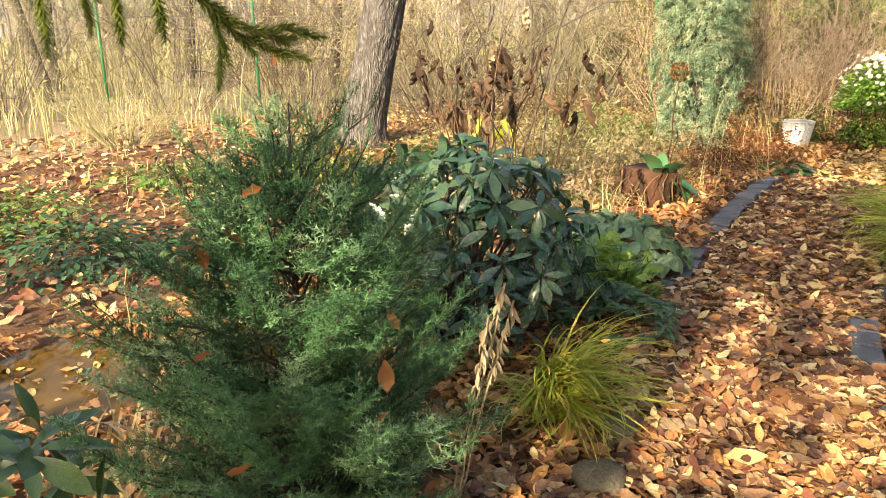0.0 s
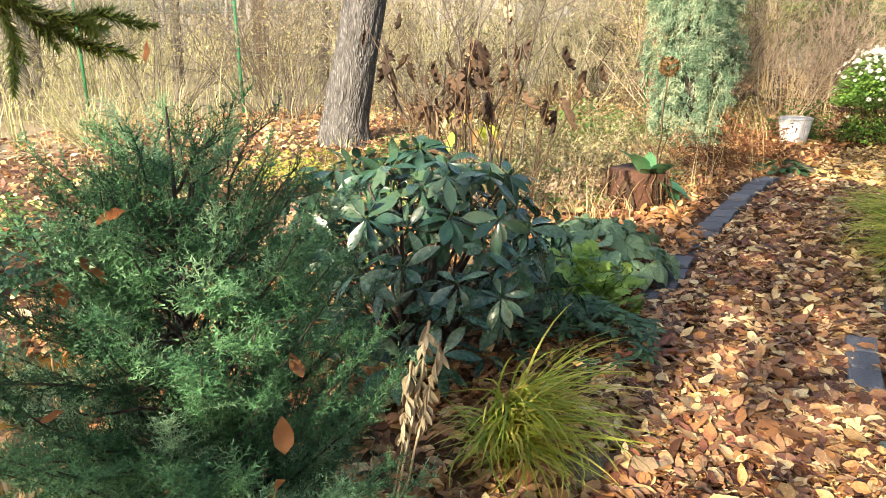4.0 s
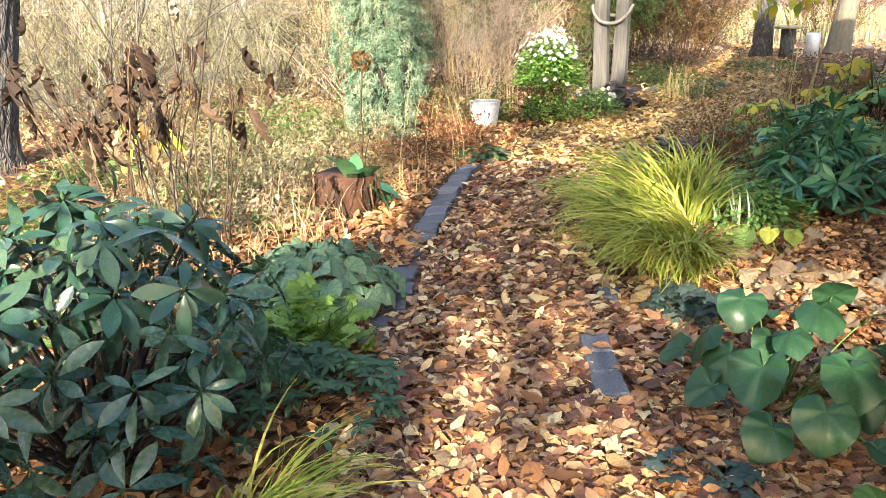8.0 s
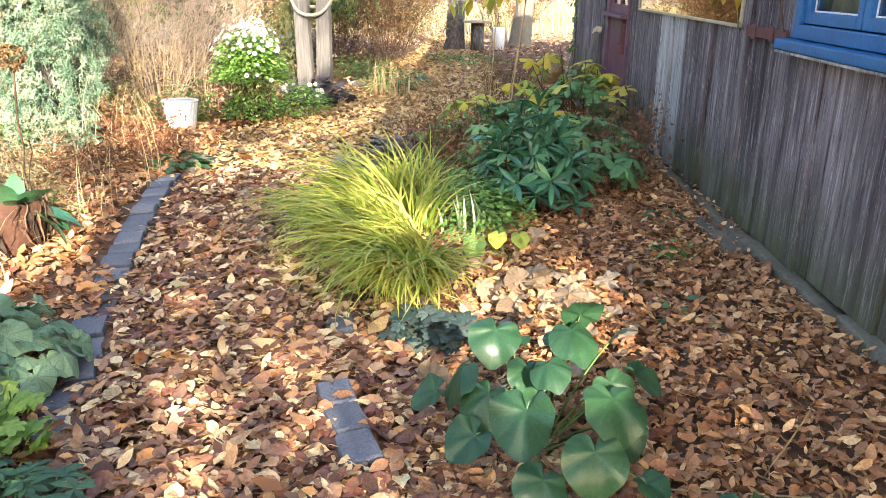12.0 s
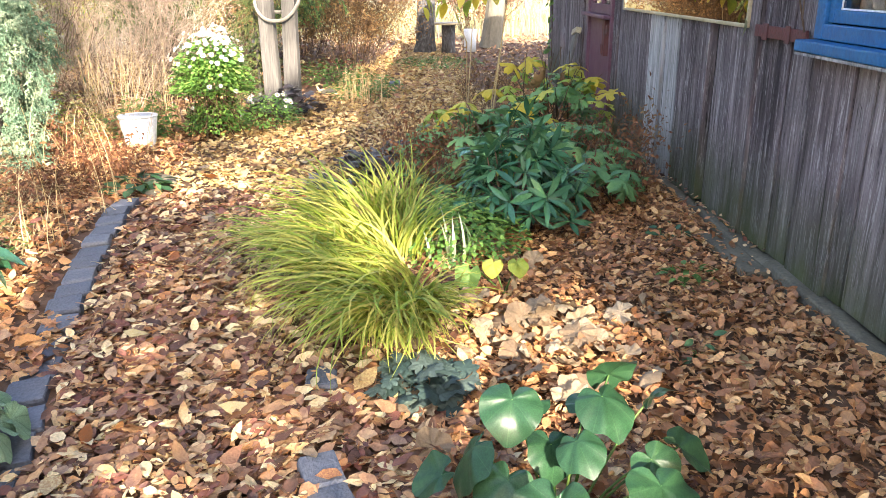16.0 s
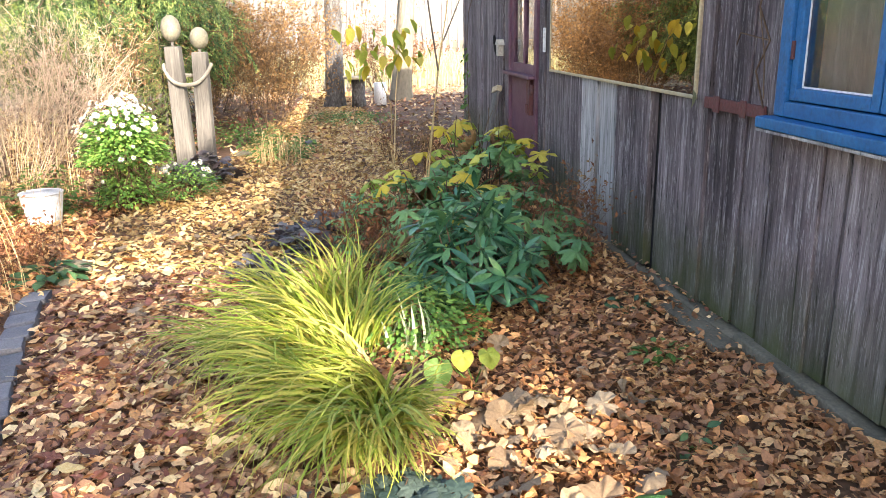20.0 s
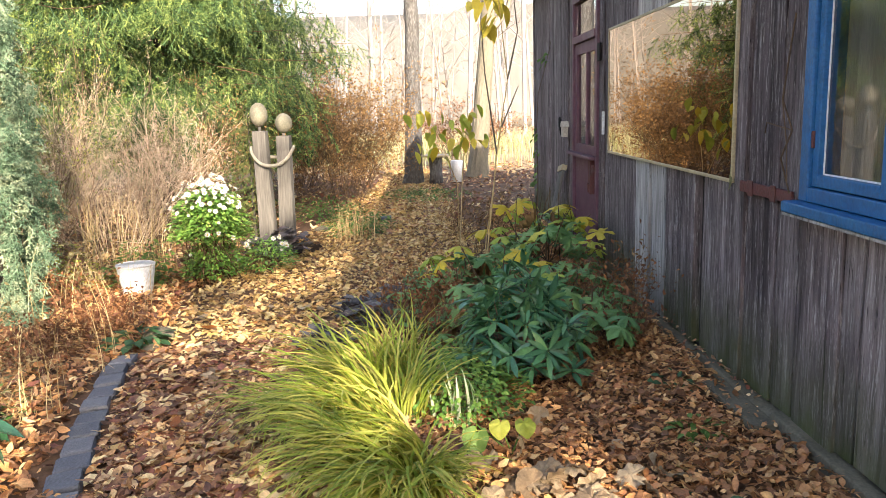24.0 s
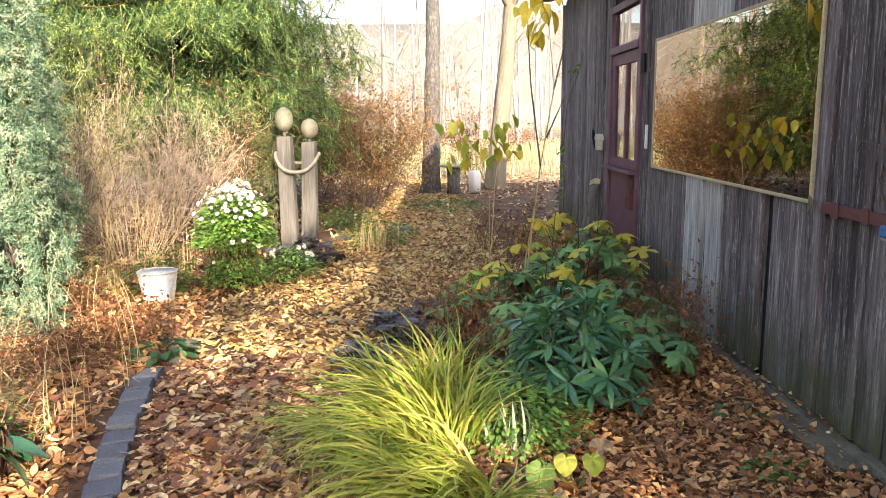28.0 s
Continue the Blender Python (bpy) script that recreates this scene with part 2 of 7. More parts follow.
M_RHODO2 = mat("dark_rhododendron_leaf", [(0.03, 0.108, 0.061), (0.054, 0.174, 0.081), (0.115, 0.251, 0.105)], 0.22, 7, 60, 0.2, 0.08, spec=0.6)
M_OLIVE = mat("olive_herb", [(0.09, 0.09, 0.04), (0.20, 0.185, 0.09), (0.35, 0.31, 0.18), (0.22, 0.24, 0.085)], 0.7, 6, 60, 0.2, 0.2)
M_THICKET = mat("grey_straw_twig", [(0.20, 0.175, 0.12), (0.34, 0.305, 0.215), (0.48, 0.44, 0.33)], 0.85, 8, 60, 0.3)
M_CONIFER = mat("conifer_green", [(0.013, 0.05, 0.021), (0.037, 0.115, 0.047), (0.09, 0.22, 0.097), (0.255, 0.418, 0.256)], 0.6, 5, 40, 0.1, 0.12, False, mix=0.42, con=(0.5, 1.6), ends=(0.22, 0.78))
M_JUNIPER = mat("silver_juniper", [(0.062, 0.122, 0.075), (0.132, 0.225, 0.145), (0.229, 0.324, 0.22), (0.37, 0.432, 0.299)], 0.65, 7, 40, 0.1, 0.12, mix=0.15, con=(0.55, 1.5), ends=(0.36, 0.64))
M_SPRUCE = mat("spruce_green", [(0.018, 0.049, 0.02), (0.052, 0.107, 0.039), (0.124, 0.199, 0.063), (0.287, 0.358, 0.111)], 0.6, 7, 40, 0.1, 0.12, mix=0.15, con=(0.55, 1.5), ends=(0.36, 0.64))
M_SPRUCE_DARK = mat("spruce_shade_green", [(0.039, 0.063, 0.018), (0.085, 0.112, 0.034), (0.169, 0.182, 0.060)], 0.6, 7, 40, 0.1, 0.1, mix=0.15, con=(0.55, 1.5), ends=(0.36, 0.64))
M_NEEDLE = mat("stiff_spruce_needle", [(0.09, 0.145, 0.029), (0.18, 0.238, 0.048), (0.342, 0.357, 0.088)], 0.5, 7, 40, 0.1, 0.15, mix=0.2)
M_LEAF = mat("fresh_leaf", [(0.07, 0.155, 0.035), (0.12, 0.225, 0.05), (0.20, 0.31, 0.085)], 0.5, 6, 60, 0.2, 0.3)
M_CHRYS = mat("chrysanthemum_leaf", [(0.072, 0.168, 0.044), (0.156, 0.312, 0.066), (0.312, 0.480, 0.110)], 0.5, 6, 60, 0.2, 0.25)
M_PALEBLADE = mat("variegated_blade", [(0.32, 0.42, 0.24), (0.48, 0.55, 0.38), (0.60, 0.64, 0.50)], 0.5, 6, 60, 0.2, 0.25)
M_LIME = mat("lime_leaf", [(0.175, 0.305, 0.054), (0.263, 0.415, 0.078), (0.413, 0.549, 0.156)], 0.5, 6, 60, 0.2, 0.3)
M_BIGLEAF = mat("heart_leaf", [(0.018, 0.058, 0.028), (0.030, 0.085, 0.037), (0.055, 0.125, 0.05)], 0.34, 9, 34, 0.08, 0.2, island=False, mix=0.4)
M_BRUNNERA = mat("silvery_leaf", [(0.088, 0.189, 0.096), (0.213, 0.351, 0.204), (0.438, 0.581, 0.396)], 0.55, 34, 80, 0.6, 0.12, island=False, mix=0.2)
M_FERN = mat("dark_groundcover", [(0.024, 0.07, 0.032), (0.045, 0.11, 0.048), (0.085, 0.165, 0.07)], 0.5, 6, 60, 0.2, 0.1)
M_HEUCH = mat("blue_green_leaf", [(0.03, 0.055, 0.048), (0.055, 0.085, 0.072), (0.095, 0.125, 0.105)], 0.5, 12, 60, 0.4, 0.1)
M_PURPLE = mat("purple_leaf", [(0.03, 0.022, 0.026), (0.075, 0.068, 0.075), (0.14, 0.135, 0.145), (0.08, 0.05, 0.052)], 0.5, 12, 60, 0.4, 0.1)
M_YELLOW = mat("yellow_leaf", [(0.46, 0.36, 0.04), (0.58, 0.46, 0.05), (0.66, 0.55, 0.10)], 0.5, 7, 60, 0.2, 0.35)
M_YGREEN = mat("yellow_green_leaf", [(0.240, 0.342, 0.055), (0.408, 0.472, 0.077), (0.600, 0.566, 0.110)], 0.5, 7, 60, 0.2, 0.35)
M_REDLEAF = mat("orange_leaf", [(0.20, 0.07, 0.025), (0.36, 0.13, 0.04), (0.30, 0.15, 0.07)], 0.5, 12, 80, 0.3, 0.3)
M_OAK = mat("lobed_green_leaf", [(0.078, 0.201, 0.083), (0.138, 0.293, 0.106), (0.24, 0.397, 0.144)], 0.5, 7, 60, 0.3, 0.2)
M_PETAL = mat("white_petal", [(0.46, 0.46, 0.44), (0.60, 0.60, 0.58), (0.70, 0.70, 0.69)], 0.6, 7, 60, 0.1, 0.2)
M_BUCKET = mat("white_enamel", [(0.62, 0.64, 0.68), (0.76, 0.78, 0.80)], 0.35, 5, 50, 0.1, 0, False, mix=0.1)
M_POT = mat("terracotta_rust", [(0.045, 0.02, 0.014), (0.09, 0.04, 0.025), (0.14, 0.066, 0.04)], 0.85, 9, 60, 0.7, 0, False, mix=0.1)
M_POLEWOOD = mat("sculpture_wood", [(0.075, 0.07, 0.065), (0.125, 0.117, 0.11), (0.185, 0.175, 0.163)], 0.85, 1.6, 9, 0.6, 0, False, (9, 9, 0.6), mix=0.1, con=(0.6, 1.3))
M_HEADSTONE = mat("sculpture_head", [(0.12, 0.115, 0.09), (0.18, 0.17, 0.13), (0.25, 0.235, 0.18)], 0.8, 9, 60, 0.4, 0, False, mix=0.1)
M_ROPE = mat("pale_rope", [(0.20, 0.185, 0.16), (0.30, 0.28, 0.245)], 0.9, 20, 150, 0.8, 0, False, mix=0.1)
M_GREENMETAL = plain("green_coated_steel", (0.02, 0.17, 0.075), 0.45)
M_WIRE = plain("grey_wire", (0.24, 0.25, 0.22), 0.6, 0.3)
M_REDBUSH = mat("russet_twiglet", [(0.10, 0.04, 0.022), (0.18, 0.075, 0.035), (0.28, 0.13, 0.055)], 0.8, 6, 60, 0.2, 0.1)
M_OCHRE = mat("ochre_leaflet", [(0.13, 0.075, 0.035), (0.23, 0.13, 0.055), (0.34, 0.21, 0.09)], 0.7, 4, 60, 0.2, 0.2)
# Pale grey bark carries the distance haze in its colour.
M_FARWOOD = mat("haze_pale_wood", [(0.223, 0.207, 0.210), (0.285, 0.264, 0.264), (0.347, 0.324, 0.324)], 0.9, 2, 20, 0.1, 0)
M_RIDGE = mat("ridge_haze_grey", [(0.098, 0.098, 0.096), (0.123, 0.121, 0.119), (0.152, 0.149, 0.146)], 0.95, 0.12, 0.9, 0.0, 0, False, (1, 1, 0.35), mix=0.0)
# Gold-brown base colour imitates sunlit foliage mirrored in the pond.
M_WATER = mat("gold_reflecting_water", [(0.05, 0.028, 0.008), (0.13, 0.075, 0.02)], 0.06, 3, 9, 0.10, 0, False, spec=0.22)
M_PLASTER = mat("house_plaster", [(0.42, 0.38, 0.32), (0.5, 0.46, 0.4)], 0.9, 3, 60, 0.3, 0, False)
M_ROOF = mat("roofing_felt", [(0.05, 0.045, 0.045), (0.09, 0.085, 0.08)], 0.9, 4, 60, 0.5, 0, False)
M_CURTAIN = mat("net_curtain", [(0.30, 0.29, 0.26), (0.46, 0.45, 0.41)], 0.9, 3, 60, 0.3, 0.2, False, (8, 8, 0.4), mix=0.0)


def veins(m, count, colour, width, strength):
    """Veins running out from the stalk of a leaf that lies in its own x-y plane."""
    nt = m.node_tree
    add, link = nt.nodes.new, nt.links.new
    tc, grad, mul, frac, mr, mixer = add("ShaderNodeTexCoord"), add("ShaderNodeTexGradient"), add("ShaderNodeMath"), add("ShaderNodeMath"), add("ShaderNodeMapRange"), add("ShaderNodeMix")
    grad.gradient_type = "RADIAL"
    link(tc.outputs["Object"], grad.inputs["Vector"])
    mul.operation, frac.operation = "MULTIPLY_ADD", "PINGPONG"
    mul.inputs[1].default_value, mul.inputs[2].default_value = count, 0.5
    frac.inputs[1].default_value = 1.0
    link(grad.outputs["Fac"], mul.inputs[0])
    link(mul.outputs[0], frac.inputs[0])
    mr.inputs["From Min"].default_value, mr.inputs["From Max"].default_value = width, 0.0
    mr.inputs["To Min"].default_value, mr.inputs["To Max"].default_value = 0.0, strength
    link(frac.outputs[0], mr.inputs["Value"])
    mixer.data_type = "RGBA"
    base = next(n for n in nt.nodes if n.type == "HUE_SAT").outputs["Color"]
    link(mr.outputs["Result"], mixer.inputs[0])
    link(base, mixer.inputs[6])
    mixer.inputs[7].default_value = (*colour, 1)
    link(mixer.outputs[2], nt.nodes["Principled BSDF"].inputs["Base Color"])


def cracks(m, scale, stretch, width, depth):
    """Dark furrows between plates of bark."""
    nt = m.node_tree
    add, link = nt.nodes.new, nt.links.new
    tc, mp, no, ad, vo, mr, mixer = add("ShaderNodeTexCoord"), add("ShaderNodeMapping"), add("ShaderNodeTexNoise"), add("ShaderNodeVectorMath"), add("ShaderNodeTexVoronoi"), add("ShaderNodeMapRange"), add("ShaderNodeMix")
    mp.inputs["Scale"].default_value = stretch
    link(tc.outputs["Object"], mp.inputs["Vector"])
    no.inputs["Scale"].default_value = 9.0
    link(mp.outputs["Vector"], no.inputs["Vector"])
    ad.operation = "MULTIPLY_ADD"
    link(no.outputs["Color"], ad.inputs[0])
    ad.inputs[1].default_value = (0.16, 0.16, 0.16)
    link(mp.outputs["Vector"], ad.inputs[2])
    vo.feature = "DISTANCE_TO_EDGE"
    vo.inputs["Scale"].default_value = scale
    link(ad.outputs["Vector"], vo.inputs["Vector"])
    mr.inputs["From Max"].default_value, mr.inputs["To Min"].default_value = width, 0.35
    link(vo.outputs["Distance"], mr.inputs["Value"])
    mixer.data_type = "RGBA"
    link(mr.outputs["Result"], mixer.inputs[0])
    mixer.inputs[6].default_value = (0.045, 0.04, 0.036, 1)
    b = nt.nodes["Principled BSDF"]
    link(next(n for n in nt.nodes if n.type == "HUE_SAT").outputs["Color"], mixer.inputs[7])
    link(mixer.outputs[2], b.inputs["Base Color"])
    bp = add("ShaderNodeBump")
    bp.inputs["Strength"].default_value, bp.inputs["Distance"].default_value = 1.0, depth
    link(mr.outputs["Result"], bp.inputs["Height"])
    link(bp.outputs["Normal"], b.inputs["Normal"])


cracks(M_BARK_GREY, 30.0, (1, 1, 0.30), 0.32, 0.018)
cracks(M_BARK, 24.0, (1, 1, 0.3), 0.25, 0.012)
veins(M_BIGLEAF, 18, (0.10, 0.18, 0.08), 0.07, 0.3)
veins(M_BRUNNERA, 22, (0.02, 0.06, 0.03), 0.2, 0.5)

M_GLASS = bpy.data.materials.new("window_glass")
M_GLASS.use_nodes = True
_b = M_GLASS.node_tree.nodes["Principled BSDF"]
_b.inputs["Transmission Weight"].default_value, _b.inputs["Roughness"].default_value, _b.inputs["IOR"].default_value = 1.0, 0.0, 1.5
M_MIRROR = bpy.data.materials.new("mirror_silver")
M_MIRROR.use_nodes = True
_b = M_MIRROR.node_tree.nodes["Principled BSDF"]
_b.inputs["Metallic"].default_value, _b.inputs["Roughness"].default_value, _b.inputs["Base Color"].default_value = 1.0, 0.012, (0.34, 0.29, 0.23, 1)


# ---- mesh helpers ----
def mesh_of(name, V, F, material, smooth=True, mats=None, idx=None):
    V, F = np.asarray(V, np.float32), np.asarray(F, np.int32)
    me = bpy.data.meshes.new(name)
    k = F.shape[1]
    me.vertices.add(len(V))
    me.vertices.foreach_set("co", V.ravel())
    me.loops.add(F.size)
    me.loops.foreach_set("vertex_index", F.ravel())
    me.polygons.add(len(F))
    me.polygons.foreach_set("loop_start", np.arange(len(F), dtype=np.int32) * k)
    me.polygons.foreach_set("loop_total", np.full(len(F), k, np.int32))
    me.polygons.foreach_set("use_smooth", np.full(len(F), smooth))
    for m in mats or [material]:
        me.materials.append(m)
    if idx is not None:
        me.polygons.foreach_set("material_index", np.asarray(idx, np.int32))
    me.update(calc_edges=True)
    return me


def thing(name, at, label, category, group="", kind=""):
    ob = new(name)
    ob.location = at
    ob.empty_display_size = 0.1
    return tagged(ob, label, category, group, kind)


def part(name, VF, material, parent=None, label="", smooth=True):
    ob = new(name, mesh_of(name, *VF, material, smooth))
    ob.parent = parent
    many = name.endswith("_mass") or name == "foliage"
    return tagged(ob, label, kind="stuff" if many else "")


def flat(*given, **more):
    return part(*given, smooth=False, **more)


def piece(name, me, parent, R=None, P=(0, 0, 0)):
    ob = new(name, me)
    ob.parent = parent
    m = Matrix.Translation(P)
    if R is not None:
        m = m @ Matrix([[float(v) for v in row] for row in R]).to_4x4()
    ob.matrix_basis = m
    return ob


def join(list_vf):
    Vs, Fs, n = [], [], 0
    for V, F in list_vf:
        Vs.append(V)
        Fs.append(np.asarray(F) + n)
        n += len(V)
    return np.concatenate(Vs), np.concatenate(Fs)


def multiply(tv, tf, R, P):
    V = np.einsum("nij,vj->nvi", R, tv) + P[:, None]
    F = tf[None] + (np.arange(len(P)) * len(tv))[:, None, None]
    return V.reshape(-1, 3), F.reshape(-1, 3)


def unit(a):
    return a / np.maximum(np.linalg.norm(a, axis=-1, keepdims=True), 1e-9)


def frames(d, roll, size, up=(0, 0, 1)):
    """Turns whose y axis runs along d and whose z axis leans towards up, rolled, and scaled."""
    d = unit(np.asarray(d, float))
    u = np.broadcast_to(np.asarray(up, float), d.shape)
    x = np.cross(d, u + 0.01 * np.roll(d, 1, -1))
    x = unit(x)
    z = np.cross(x, d)
    c, s = np.cos(roll)[:, None], np.sin(roll)[:, None]
    x, z = c * x + s * z, c * z - s * x
    return np.stack([x, d, z], -1) * np.asarray(size, float).reshape(-1, 1, 1)


def leaf(w=0.4, droop=0.15, fold=0.15, n=5, peak=0.5, curl=0.0, stalk=0.0, wave=0.0):
    """A leaf blade along +y, one long, with a midrib fold and droop."""
    V, F = [], []
    for i in range(n + 1):
        y = i / n
        h = w / 2 * math.sin(math.pi * y ** (math.log(0.5) / math.log(peak))) ** 0.8 if 0 < i < n else 0.012
        z = -droop * y * y + wave * math.sin(9 * y)
        for s in (-1, 0, 1):
            V.append((s * h, stalk + y * (1 - 0.1 * droop), z + (fold * h if s else 0) + curl * s * h))
    for i in range(n):
        a = 3 * i
        for j in (0, 1):
            F += [(a + j, a + j + 1, a + j + 4), (a + j, a + j + 4, a + j + 3)]
    return np.array(V), np.array(F)


def disc_leaf(radius, n=22, rings=3, cup=0.15, pucker=0.04, phase=0.0, fold=0.0):
    """A leaf as a fan round its stalk: radius(angle) gives its outline; the angle 90 degrees is the tip."""
    V, F = [(0, 0, 0)], []
    for r in range(1, rings + 1):
        for i in range(n):
            a = 2 * math.pi * i / n
            q = radius(a) * r / rings
            x, y = q * math.cos(a), q * math.sin(a)
            V.append((x, y, -cup * (x * x + y * y) + pucker * math.sin(9 * a + phase) * (r / rings) ** 2 + 0.012 * math.cos(5 * a) * r + fold * abs(x) + 0.35 * fold * math.sin(4 * y + phase) * (r / rings)))
    for i in range(n):
        F.append((0, 1 + i, 1 + (i + 1) % n))
        for r in range(rings - 1):
            a, b, c, d = 1 + r * n + i, 1 + r * n + (i + 1) % n, 1 + (r + 1) * n + i, 1 + (r + 1) * n + (i + 1) % n
            F += [(a, c, d), (a, d, b)]
    return np.array(V), np.array(F)


def heart(a):
    t = math.atan2(math.sin(a - math.pi / 2), math.cos(a - math.pi / 2))
    return 0.62 * (1 + 0.32 * math.cos(t)) * (1 - 0.72 * math.exp(-((abs(t) - math.pi) / 0.33) ** 2)) + 0.09 * math.exp(-(t / 0.22) ** 2)


def lobed(k, depth=0.3, tooth=0.05):
    def r(a):
        t = math.atan2(math.sin(a - math.pi / 2), math.cos(a - math.pi / 2))
        return 0.7 * (1 - depth + depth * abs(math.cos(k * t / 2)) ** 0.7 * 1.4) * (1 - 0.75 * math.exp(-((abs(t) - math.pi) / 0.25) ** 2)) + tooth * math.cos(21 * t)
    return r


def tube(pts, radii, sides=5, cap=False):
    pts = np.asarray(pts, float)
    radii = np.broadcast_to(np.asarray(radii, float), (len(pts),))
    d = unit(np.gradient(pts, axis=0))
    ref = np.array([0.31, 0.17, 0.93]) if abs(d[0][2]) < 0.8 else np.array([0.9, 0.3, 0.1])
    x = unit(np.cross(d, ref))
    y = np.cross(d, x)
    a = np.arange(sides) * 2 * np.pi / sides
    V = (pts[:, None] + radii[:, None, None] * (np.cos(a)[None, :, None] * x[:, None] + np.sin(a)[None, :, None] * y[:, None])).reshape(-1, 3)
    F = []
    for i in range(len(pts) - 1):
        for j in range(sides):
            p, q = i * sides + j, i * sides + (j + 1) % sides
            F += [(p, q, q + sides), (p, q + sides, p + sides)]
    if cap:
        V = np.concatenate([V, pts[:1], pts[-1:]])
        n = len(pts) * sides
        for j in range(sides):
            F += [(n, (j + 1) % sides, j), (n + 1, n - sides + j, n - sides + (j + 1) % sides)]
    return V, np.array(F)


def bend(a, b, sag=0.0, n=6, wob=0.0):
    a, b = np.asarray(a, float), np.asarray(b, float)
    t = np.linspace(0, 1, n)[:, None]
    p = a + (b - a) * t
    p[:, 2] += sag * 4 * (t * (1 - t))[:, 0]
    if wob:
        p[1:-1] += rng.normal(0, wob, (n - 2, 3))
    return p


def blades(n, base, height, width, lean, spread, seg=5, lean_dir=None, dir_spread=math.pi, tipdown=1.0, start=0.0):
    """n arching grass blades as one triangle list. base: function giving n start points."""
    P = base(n)
    az = rng.uniform(-dir_spread, dir_spread, n) + (0 if lean_dir is None else lean_dir)
    L = height * rng.uniform(0.6, 1.15, n)
    k = lean * rng.uniform(0.5, 1.4, n)
    t = np.linspace(0, 1, seg + 1)
    ang = k[:, None] * (start + (1 - start) * t[None] ** tipdown)
    dz, dr = np.cos(ang), np.sin(ang)
    step = (L / seg)[:, None]
    z = np.cumsum(np.c_[np.zeros(n), (dz * step)[:, :-1]], 1)
    r = np.cumsum(np.c_[np.zeros(n), (dr * step)[:, :-1]], 1)
    ca, sa = np.cos(az)[:, None], np.sin(az)[:, None]
    mid = np.stack([P[:, :1] + r * ca, P[:, 1:2] + r * sa, P[:, 2:] + z], -1)
    tw = rng.uniform(-0.9, 0.9, n)[:, None]
    side = np.stack([-np.sin(az[:, None] + tw), np.cos(az[:, None] + tw), 0 * tw], -1)
    w = width * rng.uniform(0.6, 1.2, n)[:, None] * (1 - t[None] ** 2.2) * 0.5 + 0.0006
    V = np.stack([mid - side * w[..., None], mid + side * w[..., None]], 2).reshape(n, -1, 3)
    F = np.array([f for i in range(seg) for f in ((2 * i, 2 * i + 1, 2 * i + 3), (2 * i, 2 * i + 3, 2 * i + 2))])
    F = (F[None] + (np.arange(n) * V.shape[1])[:, None, None]).reshape(-1, 3)
    return V.reshape(-1, 3), F


def patch(cx, cy, rx, ry, z=0.0):
    def f(n):
        a, q = rng.uniform(0, 2 * np.pi, n), np.sqrt(rng.uniform(0, 1, n))
        return np.stack([cx + rx * q * np.cos(a), cy + ry * q * np.sin(a), np.full(n, z)], -1)
    return f


def box(x0, y0, z0, x1, y1, z1, bevel=0.0):
    bm = bmesh.new()
    bmesh.ops.create_cube(bm, size=1)
    bmesh.ops.scale(bm, vec=(x1 - x0, y1 - y0, z1 - z0), verts=bm.verts)
    bmesh.ops.translate(bm, vec=((x0 + x1) / 2, (y0 + y1) / 2, (z0 + z1) / 2), verts=bm.verts)
    if bevel:
        bmesh.ops.bevel(bm, geom=bm.edges[:], offset=bevel, segments=2, affect="EDGES", profile=0.6)
    bmesh.ops.triangulate(bm, faces=bm.faces[:])
    bm.verts.ensure_lookup_table()
    V = np.array([v.co[:] for v in bm.verts])
    F = np.array([[v.index for v in f.verts] for f in bm.faces])
    bm.free()
    return V, F


def shift(VF, at):
    return VF[0] - np.asarray(at, float), VF[1]


def needle_spray(n=26, length=0.12, needle=0.035, flat=0.5, w=0.004, droop=0.2, sub=0):
    """A twig along +y with needles both sides, side twigs too."""
    out = []
    axes = [((0, 0, 0), (0, 1, -droop), length, n)]
    for i in range(sub):
        s = -1 if i % 2 else 1
        y = length * (0.15 + 0.7 * i / max(1, sub))
        axes.append(((0, y, -droop * y), (s * 0.8, 0.75, -droop), length * (0.62 - 0.35 * i / max(1, sub)), int(n * 0.6)))
    for o, d, L, k in axes:
        o, d = np.array(o), np.array(d) / np.linalg.norm(d)
        t = np.linspace(0.04, 1, k)
        p = o + d * (t * L)[:, None]
        side = unit(np.cross(d, (0, 0, 1)))
        a = np.arange(k) * 2.4
        nd = unit(d * 0.75 + side * np.cos(a)[:, None] + np.array([0, 0, 1]) * (np.sin(a) * flat)[:, None])
        q = p + nd * (needle * (1.1 - 0.5 * t))[:, None]
        ww = unit(np.cross(nd, d)) * w
        V = np.stack([p - ww, p + ww, q], 1).reshape(-1, 3)
        out.append((V, np.arange(len(V)).reshape(-1, 3)))
        side2 = side * w * 0.7
        V2 = np.array([o - side2, o + side2, o + d * L])
        out.append((V2, np.array([[0, 1, 2]])))
    return join(out)

# ---- ground ----
xs = np.concatenate([[-600, -200, -80, -40], np.arange(-24, 12.1, 0.5), [30, 80, 200, 600]])
ys = np.concatenate([[-600, -200, -60, -30], np.arange(-16, 22.1, 0.5), [40, 90, 200, 600]])
gx, gy = np.meshgrid(xs, ys, indexing="ij")
gz = 0.03 * np.sin(gx * 1.3 + 0.5) * np.sin(gy * 0.9) * np.clip((-4.6 - gx) / 2, 0, 1) - 0.012
pond_d = np.hypot((gx + 3.9) / 0.55, (gy + 7.42) / 0.55)
